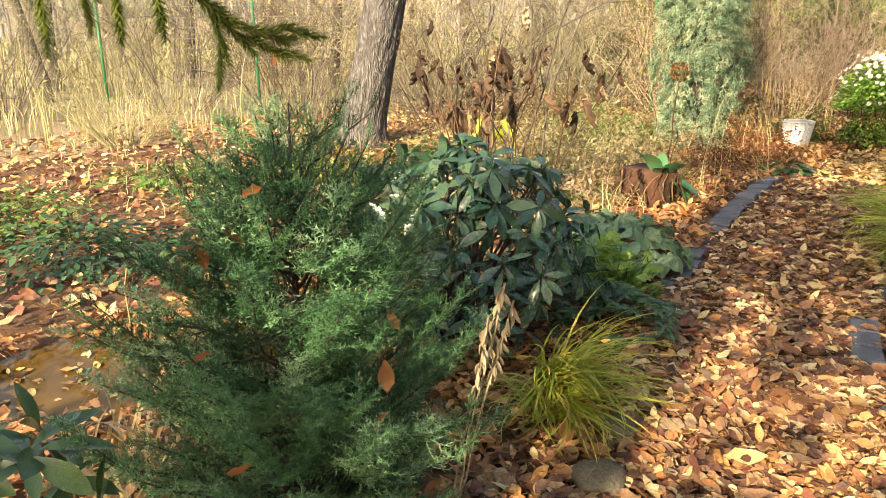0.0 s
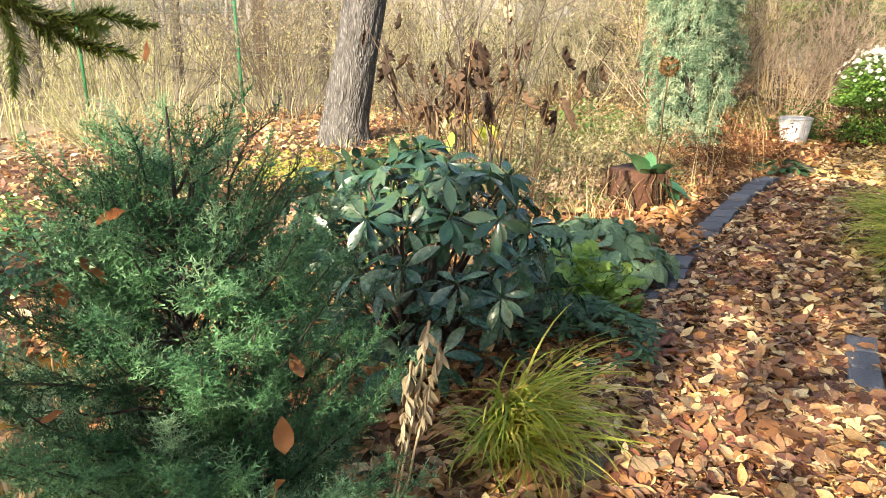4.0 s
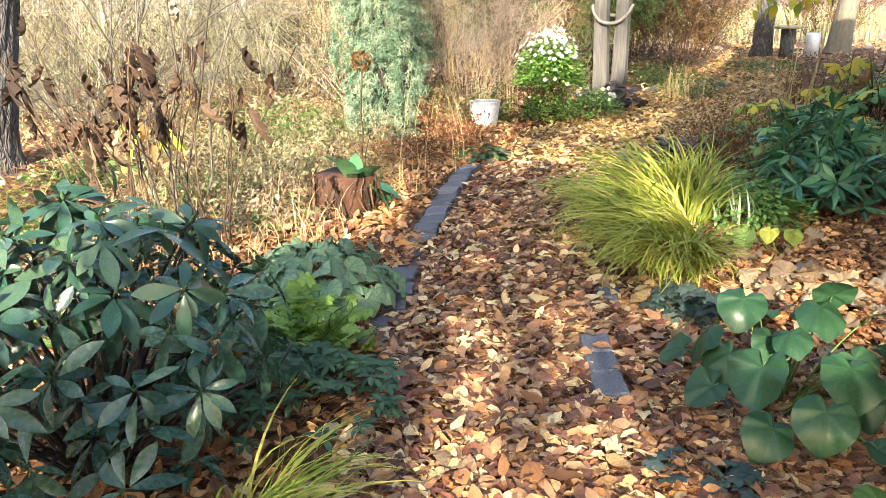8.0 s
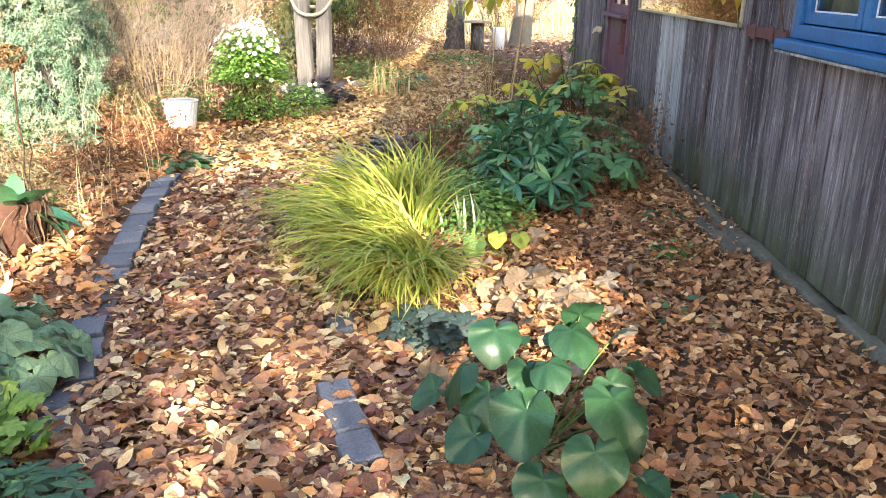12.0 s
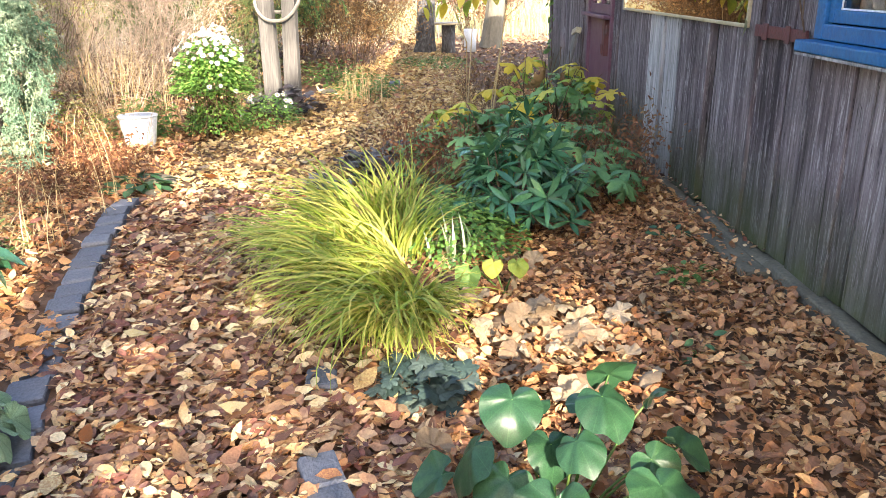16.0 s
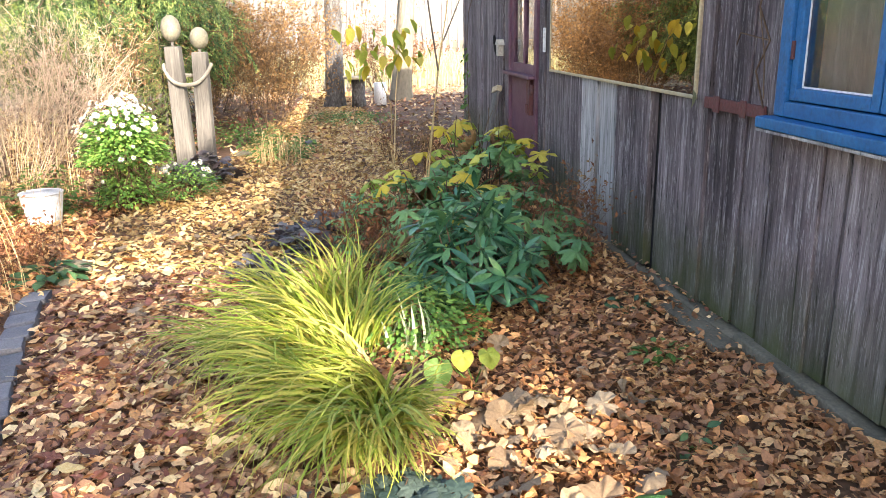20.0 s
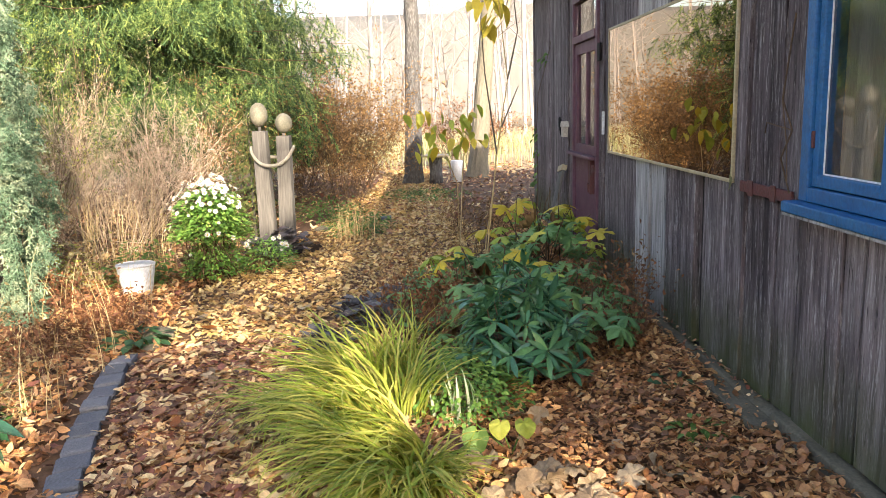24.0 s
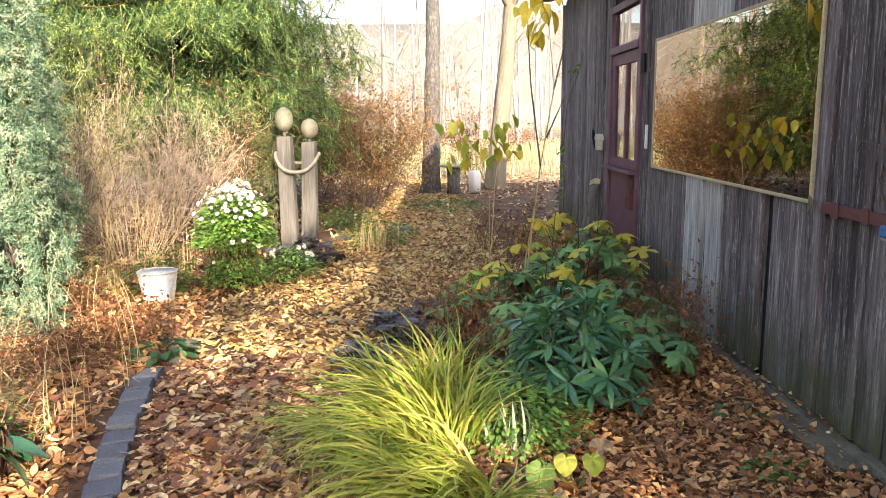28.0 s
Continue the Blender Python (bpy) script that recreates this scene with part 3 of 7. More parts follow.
gz = np.where(pond_d < 1.0, gz - 0.22 * np.clip(1.5 - pond_d, 0, 1), gz)
gv = np.stack([gx, gy, gz], -1).reshape(-1, 3)
nx, ny = len(xs), len(ys)
gi = np.arange(nx * ny).reshape(nx, ny)
gf = np.stack([gi[:-1, :-1], gi[1:, :-1], gi[1:, 1:], gi[:-1, 1:]], -1).reshape(-1, 4)
far = np.array([gv[f].mean(0)[0] < -9.0 or gv[f].mean(0)[1] > 12.0 for f in gf])
ground = new("ground", mesh_of("ground", gv, gf, None, True, [M_SOIL, M_MEADOW], far.astype(int)))
tagged(ground, "dark garden soil running out into a dry straw-coloured meadow", "ground", kind="structure")

# pond
t_ = np.linspace(0, 2 * np.pi, 25)[:-1]
pv = np.stack([-3.9 + 0.50 * np.cos(t_) * (1 + 0.1 * np.sin(3 * t_)), -7.42 + 0.50 * np.sin(t_), np.full(24, -0.045)], -1)
pv = np.concatenate([[[-3.9, -7.42, -0.045]], pv])
pf = np.array([(0, 1 + i, 1 + (i + 1) % 24) for i in range(24)])
tagged(new("water", mesh_of("water", pv, pf, M_WATER)), "small dark garden pond with still water between fallen leaves", "pond", kind="structure")

# ---- shed ----
shed = thing("shed_wall", (0, 0, 0), "weathered grey-purple vertical board wall of a garden shed", "wall", kind="structure")
WIN = (-4.62, -3.42, 1.13, 2.30)      # y0, y1, z0, z1 of the window opening
DOOR = (0.45, 1.62, 0.08, 2.62)
S_NEAR, S_FAR, S_TOP = -6.1, 4.45, 3.05
# Inner wall coloured near-black so the gaps between boards look deeply shaded.
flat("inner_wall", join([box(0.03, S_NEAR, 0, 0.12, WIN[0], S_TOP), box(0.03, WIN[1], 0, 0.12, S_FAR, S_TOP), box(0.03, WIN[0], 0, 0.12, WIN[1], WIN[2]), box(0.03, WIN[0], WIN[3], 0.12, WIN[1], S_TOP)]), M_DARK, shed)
edges = [S_FAR, 4.17, 3.6, 3.2, 2.85, 2.36, 1.88, 1.66, 0.43, 0.23, -0.28, -0.85, -1.2, -1.545, -1.85, -2.11, -2.25, -2.55, -2.83, -3.18, -3.395, -3.745, -3.90, -4.22, -4.50, -4.78, -5.1, -5.42, -5.75, S_NEAR]
for n, (a, b) in enumerate(zip(edges, edges[1:])):
    if (a, b) in ((1.66, 0.43), (-2.11, -2.25)):
        continue
    gap = 0.024 if n in (10, 12, 18, 21) else 0.012 if n % 2 else 0.007
    x_out, x_in = -0.012 - 0.014 * ((n * 7) % 3) / 2, 0.026
    foot = float(np.interp((a + b) / 2, [-5, -4.1, -3.4, -1.6, 1], [0.20, 0.165, 0.135, 0.085, 0.06]))
    spans = [(foot, S_TOP)]
    if b < WIN[1] - 0.01 and a > WIN[0] + 0.01:
        spans = [(foot, WIN[2] - 0.02), (WIN[3] + 0.03, S_TOP)]
    for z0, z1 in spans:
        V, F = box(x_out, b + gap, z0 - 0.012 + 0.004 * ((n * 5) % 4), x_in, a - gap * 0.4, z1, 0.004)
        V[:, 0] += 0.004 * np.sin(V[:, 2] * 2 + n)
        V[:, 1] += np.where(V[:, 2] > 1.5, 1, -1) * 0.006 * math.sin(n * 2.3)
        part("board", (V, F), M_BOARD_PALE if (a, b) in ((-0.85, -1.2), (-1.2, -1.545)) else M_BOARD, shed, smooth=False)
# end walls, back wall, roof and floor close the shed
flat("end_wall", box(0.12, S_FAR - 0.1, 0, 3.6, S_FAR, S_TOP), M_BOARD, shed)
flat("end_wall", box(0.12, S_NEAR, 0, 3.6, S_NEAR + 0.1, S_TOP), M_BOARD, shed)
flat("back_wall", box(3.6, S_NEAR, 0, 3.7, S_FAR, S_TOP), M_BOARD, shed)
flat("corner_post", box(-0.03, S_FAR - 0.01, 0.0, 0.08, S_FAR + 0.10, S_TOP, 0.008), M_BOARD, shed)
tagged(flat("ceiling", box(0.0, S_NEAR, S_TOP + 0.004, 3.7, S_FAR, S_TOP + 0.05), M_BOARD), "plank underside of the shed roof", "ceiling", kind="structure")
rv, rf = box(-0.42, S_NEAR - 0.3, 0, 4.0, S_FAR + 0.35, 0.10, 0.01)
rv[:, 2] += S_TOP + 0.06 + (rv[:, 0] + 0.42) * 0.12
tagged(part("roof", (rv, rf), M_ROOF), "low-pitched felted shed roof with projecting eaves", "roof", kind="structure")
tagged(flat("shed_floor", box(0.12, S_NEAR + 0.1, 0.0, 3.6, S_FAR - 0.1, 0.05), M_BOARD), "dark plank floor inside the shed", "floor", kind="structure")
sill_beam = thing("foundation_strip", (0, 0, 0), "mossy grey concrete strip along the foot of the shed wall", "foundation", kind="structure")
for a, b, w in ((-6.1, -5.2, 0.075), (-5.19, -4.3, 0.075), (-4.29, -3.3, 0.07), (-3.29, -2.3, 0.065), (-2.29, -0.4, 0.06), (-0.39, 2.2, 0.07), (2.21, 4.45, 0.07)):
    top = float(np.interp((a + b) / 2, [-5, -4.1, -3.4, -1.6, 1], [0.185, 0.15, 0.12, 0.072, 0.048]))
    V, F = box(-w, a, -0.05, 0.028, b, top, 0.012)
    V = V + 0.004 * np.sin(V[:, [1, 2, 0]] * 31 + V[:, [2, 0, 1]] * 17)
    part("strip", (V, F), M_CONCRETE, sill_beam)
bank_y = np.linspace(S_NEAR, S_FAR, 44)
bank_h = np.interp(bank_y, [-5, -4.1, -3.4, -1.6, 1], [0.15, 0.115, 0.085, 0.045, 0.025])
bv = np.concatenate([np.stack([np.full(44, x), bank_y, -0.02 + k * bank_h + 0.006 * np.sin(bank_y * 9 + x * 20)], -1) for x, k in ((-0.95, 0.0), (-0.5, 0.45), (-0.2, 0.85), (0.02, 1.0))])
bf = np.array([(r * 44 + i, (r + 1) * 44 + i, (r + 1) * 44 + i + 1, r * 44 + i + 1) for r in range(3) for i in range(43)])
tagged(new("soil_bank", mesh_of("soil_bank", bv, bf, M_SOIL)), "low bank of soil and leaf mould against the shed wall", "ground", kind="structure")


def bank(x, y):
    return np.interp(x, [-0.95, -0.5, -0.2, 0.02], [0, 0.45, 0.85, 1.0]) * np.interp(y, [-5, -4.1, -3.4, -1.6, 1], [0.15, 0.115, 0.085, 0.045, 0.025])


slab = flat("concrete_slab", box(-0.19, -3.40, -0.04, -0.068, -2.75, 0.0, 0.01), M_CONCRETE)
slab.data.transform(Matrix.Rotation(radians(-2.0), 4, "X"))
slab.location = (0, 0, -0.007)
tagged(slab, "thin broken concrete slab edge lying along the shed foot", "slab")

# window
w = thing("window_1", (0, 0, 0), "blue painted casement window with two panes and a net curtain", "window", kind="structure")
y0, y1, z0, z1 = WIN
flat("window_frame", join([box(-0.05, y1 - 0.07, z0, 0.10, y1, z1, 0.006), box(-0.05, y0, z0, 0.10, y0 + 0.07, z1, 0.006), box(-0.05, y0 + 0.072, z0, 0.10, y1 - 0.072, z0 + 0.06, 0.006), box(-0.05, y0 + 0.072, z1 - 0.07, 0.10, y1 - 0.072, z1, 0.006)]), M_BLUE, w)
flat("window_sill", box(-0.11, y0 - 0.06, z0 - 0.05, 0.02, y1 + 0.03, z0 - 0.004, 0.008), M_BLUE, w, "wide blue sill with flaking pale lower edge")
flat("sill_drip", box(-0.105, y0 - 0.05, z0 - 0.064, 0.0, y1 + 0.025, z0 - 0.052, 0.002), M_BOARD_PALE, w)
mid = (y0 + y1) / 2
for a, b in ((y0 + 0.075, mid - 0.004), (mid + 0.004, y1 - 0.075)):
    c = flat("casement", join([box(-0.035, a, z0 + 0.065, 0.03, a + 0.042, z1 - 0.075, 0.005), box(-0.035, b - 0.042, z0 + 0.065, 0.03, b, z1 - 0.075, 0.005), box(-0.035, a + 0.043, z0 + 0.065, 0.03, b - 0.043, z0 + 0.112, 0.005), box(-0.035, a + 0.043, z1 - 0.12, 0.03, b - 0.043, z1 - 0.075, 0.005)]), M_BLUE, w)
    flat("putty", join([box(-0.012, a + 0.043, z0 + 0.113, -0.007, a + 0.050, z1 - 0.121, 0.001), box(-0.012, b - 0.050, z0 + 0.113, -0.007, b - 0.043, z1 - 0.121, 0.001), box(-0.012, a + 0.051, z0 + 0.113, -0.007, b - 0.051, z0 + 0.120, 0.001)]), M_BUCKET, w, "pale cracked putty line round the pane")
    for zz in (z0 + 0.22, z1 - 0.24):
        flat("hinge", box(-0.043, (a - 0.012) if a < mid - 0.1 else (b - 0.012), zz, -0.034, (a + 0.012) if a < mid - 0.1 else (b + 0.012), zz + 0.07, 0.002), M_RUST, w)
    p = flat("pane", box(-0.006, a + 0.04, z0 + 0.11, -0.002, b - 0.04, z1 - 0.118), M_GLASS, w)
    p.visible_shadow = False
for a, b, s in ((-3.98, -3.52, 0), (-4.54, -4.08, 2)):
    yy = np.linspace(a, b, 40)
    cv = np.concatenate([np.stack([0.075 + 0.014 * np.sin(yy * 75 + s), yy, np.full(40, z)], -1) for z in (z0 + 0.06, 1.7, z1)])
    cf = np.array([(r * 40 + i, r * 40 + i + 1, (r + 1) * 40 + i + 1, (r + 1) * 40 + i) for r in (0, 1) for i in range(39)])
    part("curtain", (cv, cf), M_CURTAIN, w)
tagged(flat("inner_sill_box", box(0.13, -3.95, z0 + 0.06, 0.26, -3.62, z0 + 0.13, 0.01), M_BUCKET), "pale box lying on the sill behind the glass", "box")

# door
d = thing("door_1", (0, 0, 0), "plum painted glazed shed door with a transom light, closed", "door", kind="structure")
a, b, z0, z1 = DOOR
flat("door_frame", join([box(-0.04, a, z0, 0.09, a + 0.07, z1, 0.006), box(-0.04, b - 0.07, z0, 0.09, b, z1, 0.006), box(-0.04, a + 0.072, z1 - 0.07, 0.09, b - 0.072, z1, 0.006), box(-0.05, a + 0.072, 2.15, 0.09, b - 0.072, 2.22, 0.006)]), M_PLUM, d)
flat("door_leaf", join([box(-0.012, a + 0.075, z0, 0.03, b - 0.075, 1.06, 0.004), box(-0.02, a + 0.075, 1.062, 0.03, a + 0.18, 2.146, 0.004), box(-0.02, b - 0.18, 1.062, 0.03, b - 0.075, 2.146, 0.004), box(-0.02, a + 0.182, 2.04, 0.03, b - 0.182, 2.146, 0.004), box(-0.02, a + 0.182, 1.062, 0.03, b - 0.182, 1.15, 0.004), box(-0.02, 0.98, 1.152, 0.03, 1.03, 2.038, 0.004)]), M_PLUM, d)
flat("door_sill_board", box(-0.10, a + 0.05, 1.03, -0.022, b + 0.02, 1.062, 0.006), M_PLUM, d)
for u, v in ((a + 0.18, 0.98), (1.03, b - 0.18)):
    flat("pane", box(0.0, u, 1.15, 0.006, v, 2.04), M_GLASS, d).visible_shadow = False
flat("transom_pane", box(0.0, a + 0.07, 2.22, 0.006, b - 0.07, z1 - 0.07), M_GLASS, d).visible_shadow = False
flat("door_curtain", box(0.05, 1.05, 1.15, 0.06, 1.42, 2.04), M_GILT, d, "ochre curtain behind the door glass")
flat("hasp", join([box(-0.05, 0.56, 0.90, -0.014, 0.78, 0.98, 0.006), box(-0.06, 0.62, 0.70, -0.016, 0.72, 1.02, 0.006), box(-0.07, 0.64, 0.72, -0.062, 0.70, 0.80, 0.01)]), M_RUST, d, "red rusty iron hasp and padlock")
flat("door_hinge", box(-0.05, 0.30, 1.92, -0.03, 0.40, 2.08, 0.008), M_DARK, d)
tagged(flat("door_knob_plate", box(-0.052, 0.165, 1.28, -0.03, 0.195, 1.48, 0.006), M_BUCKET), "white painted handle bar on the boards beside the door", "handle")
bh = thing("birdhouse", (-0.09, 1.78, 1.20), "small pale house-shaped ornament hanging on the shed wall", "ornament")
part("body", box(-0.03, -0.045, 0, 0.03, 0.045, 0.11, 0.004), M_PLASTER, bh, smooth=False)
part("roof", (np.array([(-0.04, -0.06, 0.11), (-0.04, 0.06, 0.11), (-0.04, 0.0, 0.17), (0.04, -0.06, 0.11), (0.04, 0.06, 0.11), (0.04, 0.0, 0.17)], float), np.array([(0, 2, 1), (3, 4, 5), (0, 3, 5), (0, 5, 2), (1, 2, 5), (1, 5, 4), (0, 1, 4), (0, 4, 3)])), M_PLASTER, bh, smooth=False)
a_ = np.linspace(0, 1, 12)
tagged(part("wall_hook", tube(np.stack([-0.05 - 0.05 * np.sin(a_ * 3.1), 2.20 - 0.36 * a_, 1.30 + 0.10 * np.sin(a_ * 6.0)], -1), 0.012, 6), M_DARK), "dark curved iron hook on the shed wall", "hook")
# strap on the wall between mirror and window
st = flat("wall_strap", join([box(-0.043, -3.34, 1.10, -0.028, -2.80, 1.155, 0.005), box(-0.05, -3.20, 1.09, -0.044, -3.15, 1.165, 0.003), box(-0.05, -2.96, 1.09, -0.044, -2.90, 1.165, 0.003)]), M_RUST)
tagged(st, "red rusty iron strap bolted on the shed boards", "strap")

# mirror
mi = thing("mirror", (0, 0, 1.13), "large mirror in a thin pale gilt frame on the shed wall", "mirror")
MY0, MY1, MZ0, MZ1 = -2.70, 0.0, 1.13, 2.165
for q in ((MY0, MZ0, MY1, MZ0 + 0.020), (MY0, MZ1 - 0.020, MY1, MZ1), (MY0, MZ0 + 0.021, MY0 + 0.020, MZ1 - 0.021), (MY1 - 0.020, MZ0 + 0.021, MY1, MZ1 - 0.021)):
    part("frame_bar", shift(box(-0.046, q[0], q[1], -0.026, q[2], q[3], 0.005), (0, 0, 1.13)), M_GILT, mi, smooth=False)
part("glass", shift(box(-0.040, MY0 + 0.015, MZ0 + 0.015, -0.034, MY1 - 0.015, MZ1 - 0.015), (0, 0, 1.13)), M_MIRROR, mi, "silvered mirror glass reflecting the shrubs", smooth=False)

# board leaning on the door
lb = thing("leaning_board", (-0.30, 1.75, 0.0), "short weathered plank leaning against the shed door", "plank")
V, F = box(-0.015, -0.10, 0, 0.015, 0.10, 0.92, 0.005)
part("plank", (V @ np.array(Euler((radians(-12), radians(14), 0)).to_matrix()).T, F), M_POLEWOOD, lb)
flat("end_block", (box(-0.03, -0.11, 0.86, 0.03, 0.11, 0.92, 0.004)[0] @ np.array(Euler((radians(-12), radians(14), 0)).to_matrix()).T, F), M_GILT, lb)

# ---- sculpture ----
def ico(c, r, sx=1, sz=1):
    bm = bmesh.new()
    bmesh.ops.create_icosphere(bm, subdivisions=3, radius=r)
    V = np.array([v.co[:] for v in bm.verts]) * (sx, sx, sz)
    F = np.array([[v.index for v in f.verts] for f in bm.faces])
    bm.free()
    return V + np.asarray(c), F


SC = (-3.33, 2.12)
pcs = []
for x, y, wd, h, lean in ((-0.16, 0.0, 0.20, 1.36, 0.02), (0.16, 0.02, 0.19, 1.30, -0.03)):
    V, F = box(-wd / 2, -0.06, 0, wd / 2, 0.06, h, 0.012)
    V[:, 0] = V[:, 0] * (1.12 - 0.2 * V[:, 2] / h) + x + lean * (h - V[:, 2])
    V[:, 1] += y
    pcs.append((V, F, 0))
    pcs.append((*tube([(x + lean * 0, y, h - 0.01), (x, y, h + 0.10)], 0.018, 8), 0))
pcs.append((*ico((-0.16, 0, 1.54), 0.115, 1.02, 1.16), 1))
pcs.append((*ico((0.17, 0.02, 1.44), 0.112, 1.0, 0.98), 1))
a_ = np.linspace(0, 2 * np.pi, 40)
loop = np.stack([0.295 * np.cos(a_), 0.115 * np.sin(a_) - 0.0, 1.06 - 0.085 * np.clip(-np.sin(a_), 0, 1) + 0.12 * np.abs(np.cos(a_)) ** 3], -1)
pcs.append((*tube(loop, 0.02, 8), 2))
V, F = join([(p[0], p[1]) for p in pcs])
idx = np.concatenate([np.full(len(p[1]), p[2]) for p in pcs])
statue = new("garden_sculpture", mesh_of("garden_sculpture", V + np.array([0, 0, 0]), F, None, False, [M_POLEWOOD, M_HEADSTONE, M_ROPE], idx))
statue.location = (*SC, 0)
statue.rotation_euler, statue.scale = (0, 0, radians(-8)), (0.84, 0.9, 1.0)
tagged(statue, "wooden sculpture of two plank figures with round heads and rope", "sculpture")

# ---- stones ----
def paver(lx, ly, h=0.07):
    V, F = box(-lx / 2, -ly / 2, -0.03, lx / 2, ly / 2, h - 0.03, 0.012)
    V = V + 0.006 * np.sin(V[:, [1, 2, 0]] * 60 + V[:, [2, 0, 1]] * 40)
    return mesh_of("paver", V, F, M_STONE, False)


PAV = [paver(0.15, 0.174), paver(0.143, 0.168), paver(0.157, 0.165)]
kerb = thing("kerb_edging", (-3.3, -3.0, 0), "curved edging row of blue-grey stone pavers along the leaf-covered path", "edging", kind="structure")
kp = np.array([(-3.62, -1.80), (-3.60, -1.98), (-3.50, -2.45), (-3.37, -2.95), (-3.24, -3.42), (-3.13, -3.85), (-3.03, -4.20), (-2.93, -4.5), (-2.85, -4.76), (-2.78, -5.05)])
seg = np.r_[0, np.cumsum(np.hypot(*np.diff(kp, axis=0).T))]
s, n = 0.0, 0
while s < seg[-1]:
    x, y = np.interp(s, seg, kp[:, 0]), np.interp(s, seg, kp[:, 1])
    x2, y2 = np.interp(s + 0.1, seg, kp[:, 0]), np.interp(s + 0.1, seg, kp[:, 1])
    sunk = 0.045 if -4.12 < y < -3.72 or y < -4.8 else 0.034 if y < -4.1 else 0.02
    o = piece("paver", PAV[n % 3], kerb, None, (x + 3.3 + rng.normal(0, 0.006), y + 3.0, 0.004 - sunk + rng.normal(0, 0.004)))
    o.rotation_euler = (rng.normal(0, 0.02), rng.normal(0, 0.02), math.atan2(y2 - y, x2 - x) + math.pi / 2 + rng.normal(0, 0.04))
    s += 0.192
    n += 1
for at, rz, sc in (((-1.91, -4.73), 0.35, 0.95), ((-1.85, -4.885), 0.45, 0.95), ((-1.79, -5.045), 0.4, 0.95), ((-1.99, -4.17), 0.1, 0.95)):
    o = piece("paver", PAV[int(sc * 10) % 3], None, None, (*at, -0.006))
    o.rotation_euler, o.scale = (rng.normal(0, 0.04), rng.normal(0, 0.04), rz), (sc * 0.8, sc, 1)
    tagged(o, "blue-grey paver half sunk among fallen leaves at the path edge", "paver", "pavers at the path edge")
for at, r in (((-2.035, -6.55), 0.085), ((-2.168, -6.27), 0.07), ((-3.55, -1.30), 0.11), ((-3.50, -1.62), 0.06), ((-3.0, 3.4), 0.1)):
    V, F = ico((0, 0, 0), r, 1, 0.45)
    V = V * (1 + 0.12 * np.sin(V[:, [1]] * 40) * np.cos(V[:, [0]] * 33))
    o = new("stone", mesh_of("stone", V, F, M_CONCRETE))
    o.location = (*at, 0.025)
    tagged(o, "rounded pale field stone lying at the path edge", "stone", "stones at the path edge")

# ---- leaf litter ----
LT = [leaf(0.46, 0.25, 0.35, 4, 0.5, 0.25, wave=0.05), leaf(0.40, -0.2, 0.3, 4, 0.45, -0.35, wave=0.05), leaf(0.58, 0.2, -0.25, 4, 0.4, 0.15, wave=0.06), leaf(0.55, -0.15, 0.15, 4, 0.42, 0.0, wave=0.04), leaf(0.66, 0.35, 0.4, 4, 0.55, -0.3, wave=0.07), leaf(0.32, 0.5, 0.5, 4, 0.5, 0.4, wave=0.04)]


def litter(n, sample, lo, hi, tilt=0.35, lift=0.02):
    out = []
    for tv, tf in LT:
        k = n // 6
        P = sample(k)
        P[:, 2] += rng.uniform(0.0, lift, k) + np.where((P[:, 1] > S_NEAR) & (P[:, 0] < 0.0), bank(P[:, 0], P[:, 1]), 0)
        az = rng.uniform(0, 2 * np.pi, k)
        el = rng.normal(0, tilt, k) * 0.6
        d = np.stack([np.cos(az) * np.cos(el), np.sin(az) * np.cos(el), np.sin(el)], -1)
        out.append(multiply(tv, tf, frames(d, rng.normal(0, tilt, k), lo + (hi - lo) * rng.uniform(0, 1, k) ** 1.5), P))
    return join(out)


def area(x0, x1, y0, y1, keep=None, z=0.0):
    def f(n):
        P = np.stack([rng.uniform(x0, x1, 6 * n), rng.uniform(y0, y1, 6 * n), np.full(6 * n, z)], -1)
        if keep is not None:
            P = P[keep(P[:, 0], P[:, 1])]
        assert len(P) >= n
        return P[:n]
    return f


def path_left(y):
    return np.interp(y, [-9, -6, -5, -3.85, -2, 0, 3, 10], [-2.1, -2.4, -2.72, -3.05, -3.5, -3.7, -3.2, -2.6])


def stone_free(x, y):
    k = (np.abs(x + 1.83 + 0.35 * (y + 4.9)) < 0.075) & (y > -5.13) & (y < -4.66)
    k |= (x + np.interp(y, kp[::-1, 1], -kp[::-1, 0]) > -0.115) & (x + np.interp(y, kp[::-1, 1], -kp[::-1, 0]) < 0.115) & (((y < -1.8) & (y > -3.6)) | ((y < -4.15) & (y > -4.7)))
    return ~k


tagged(part("leaf_litter", litter(40000, area(-3.9, -0.9, -9.5, -1.5, lambda x, y: (x > path_left(y)) & stone_free(x, y) & ~((x > -1.45) & (y > -4.6))), 0.030, 0.090, 0.32, 0.035), M_LITTER), "brown and tan fallen leaves covering the garden path", "fallen leaves", kind="stuff")
# Sunlight on the farther path is put into this golden leaf colour.
tagged(part("leaf_litter", litter(21000, area(-4.0, -0.5, -1.5, 13.0, lambda x, y: (x > path_left(y)) & (x < -0.9 - 0.05 * y)), 0.034, 0.08, 0.4, 0.025), M_LITTER_GOLD), "fallen leaves covering the farther path, coloured golden as if sunlit", "fallen leaves", kind="stuff")
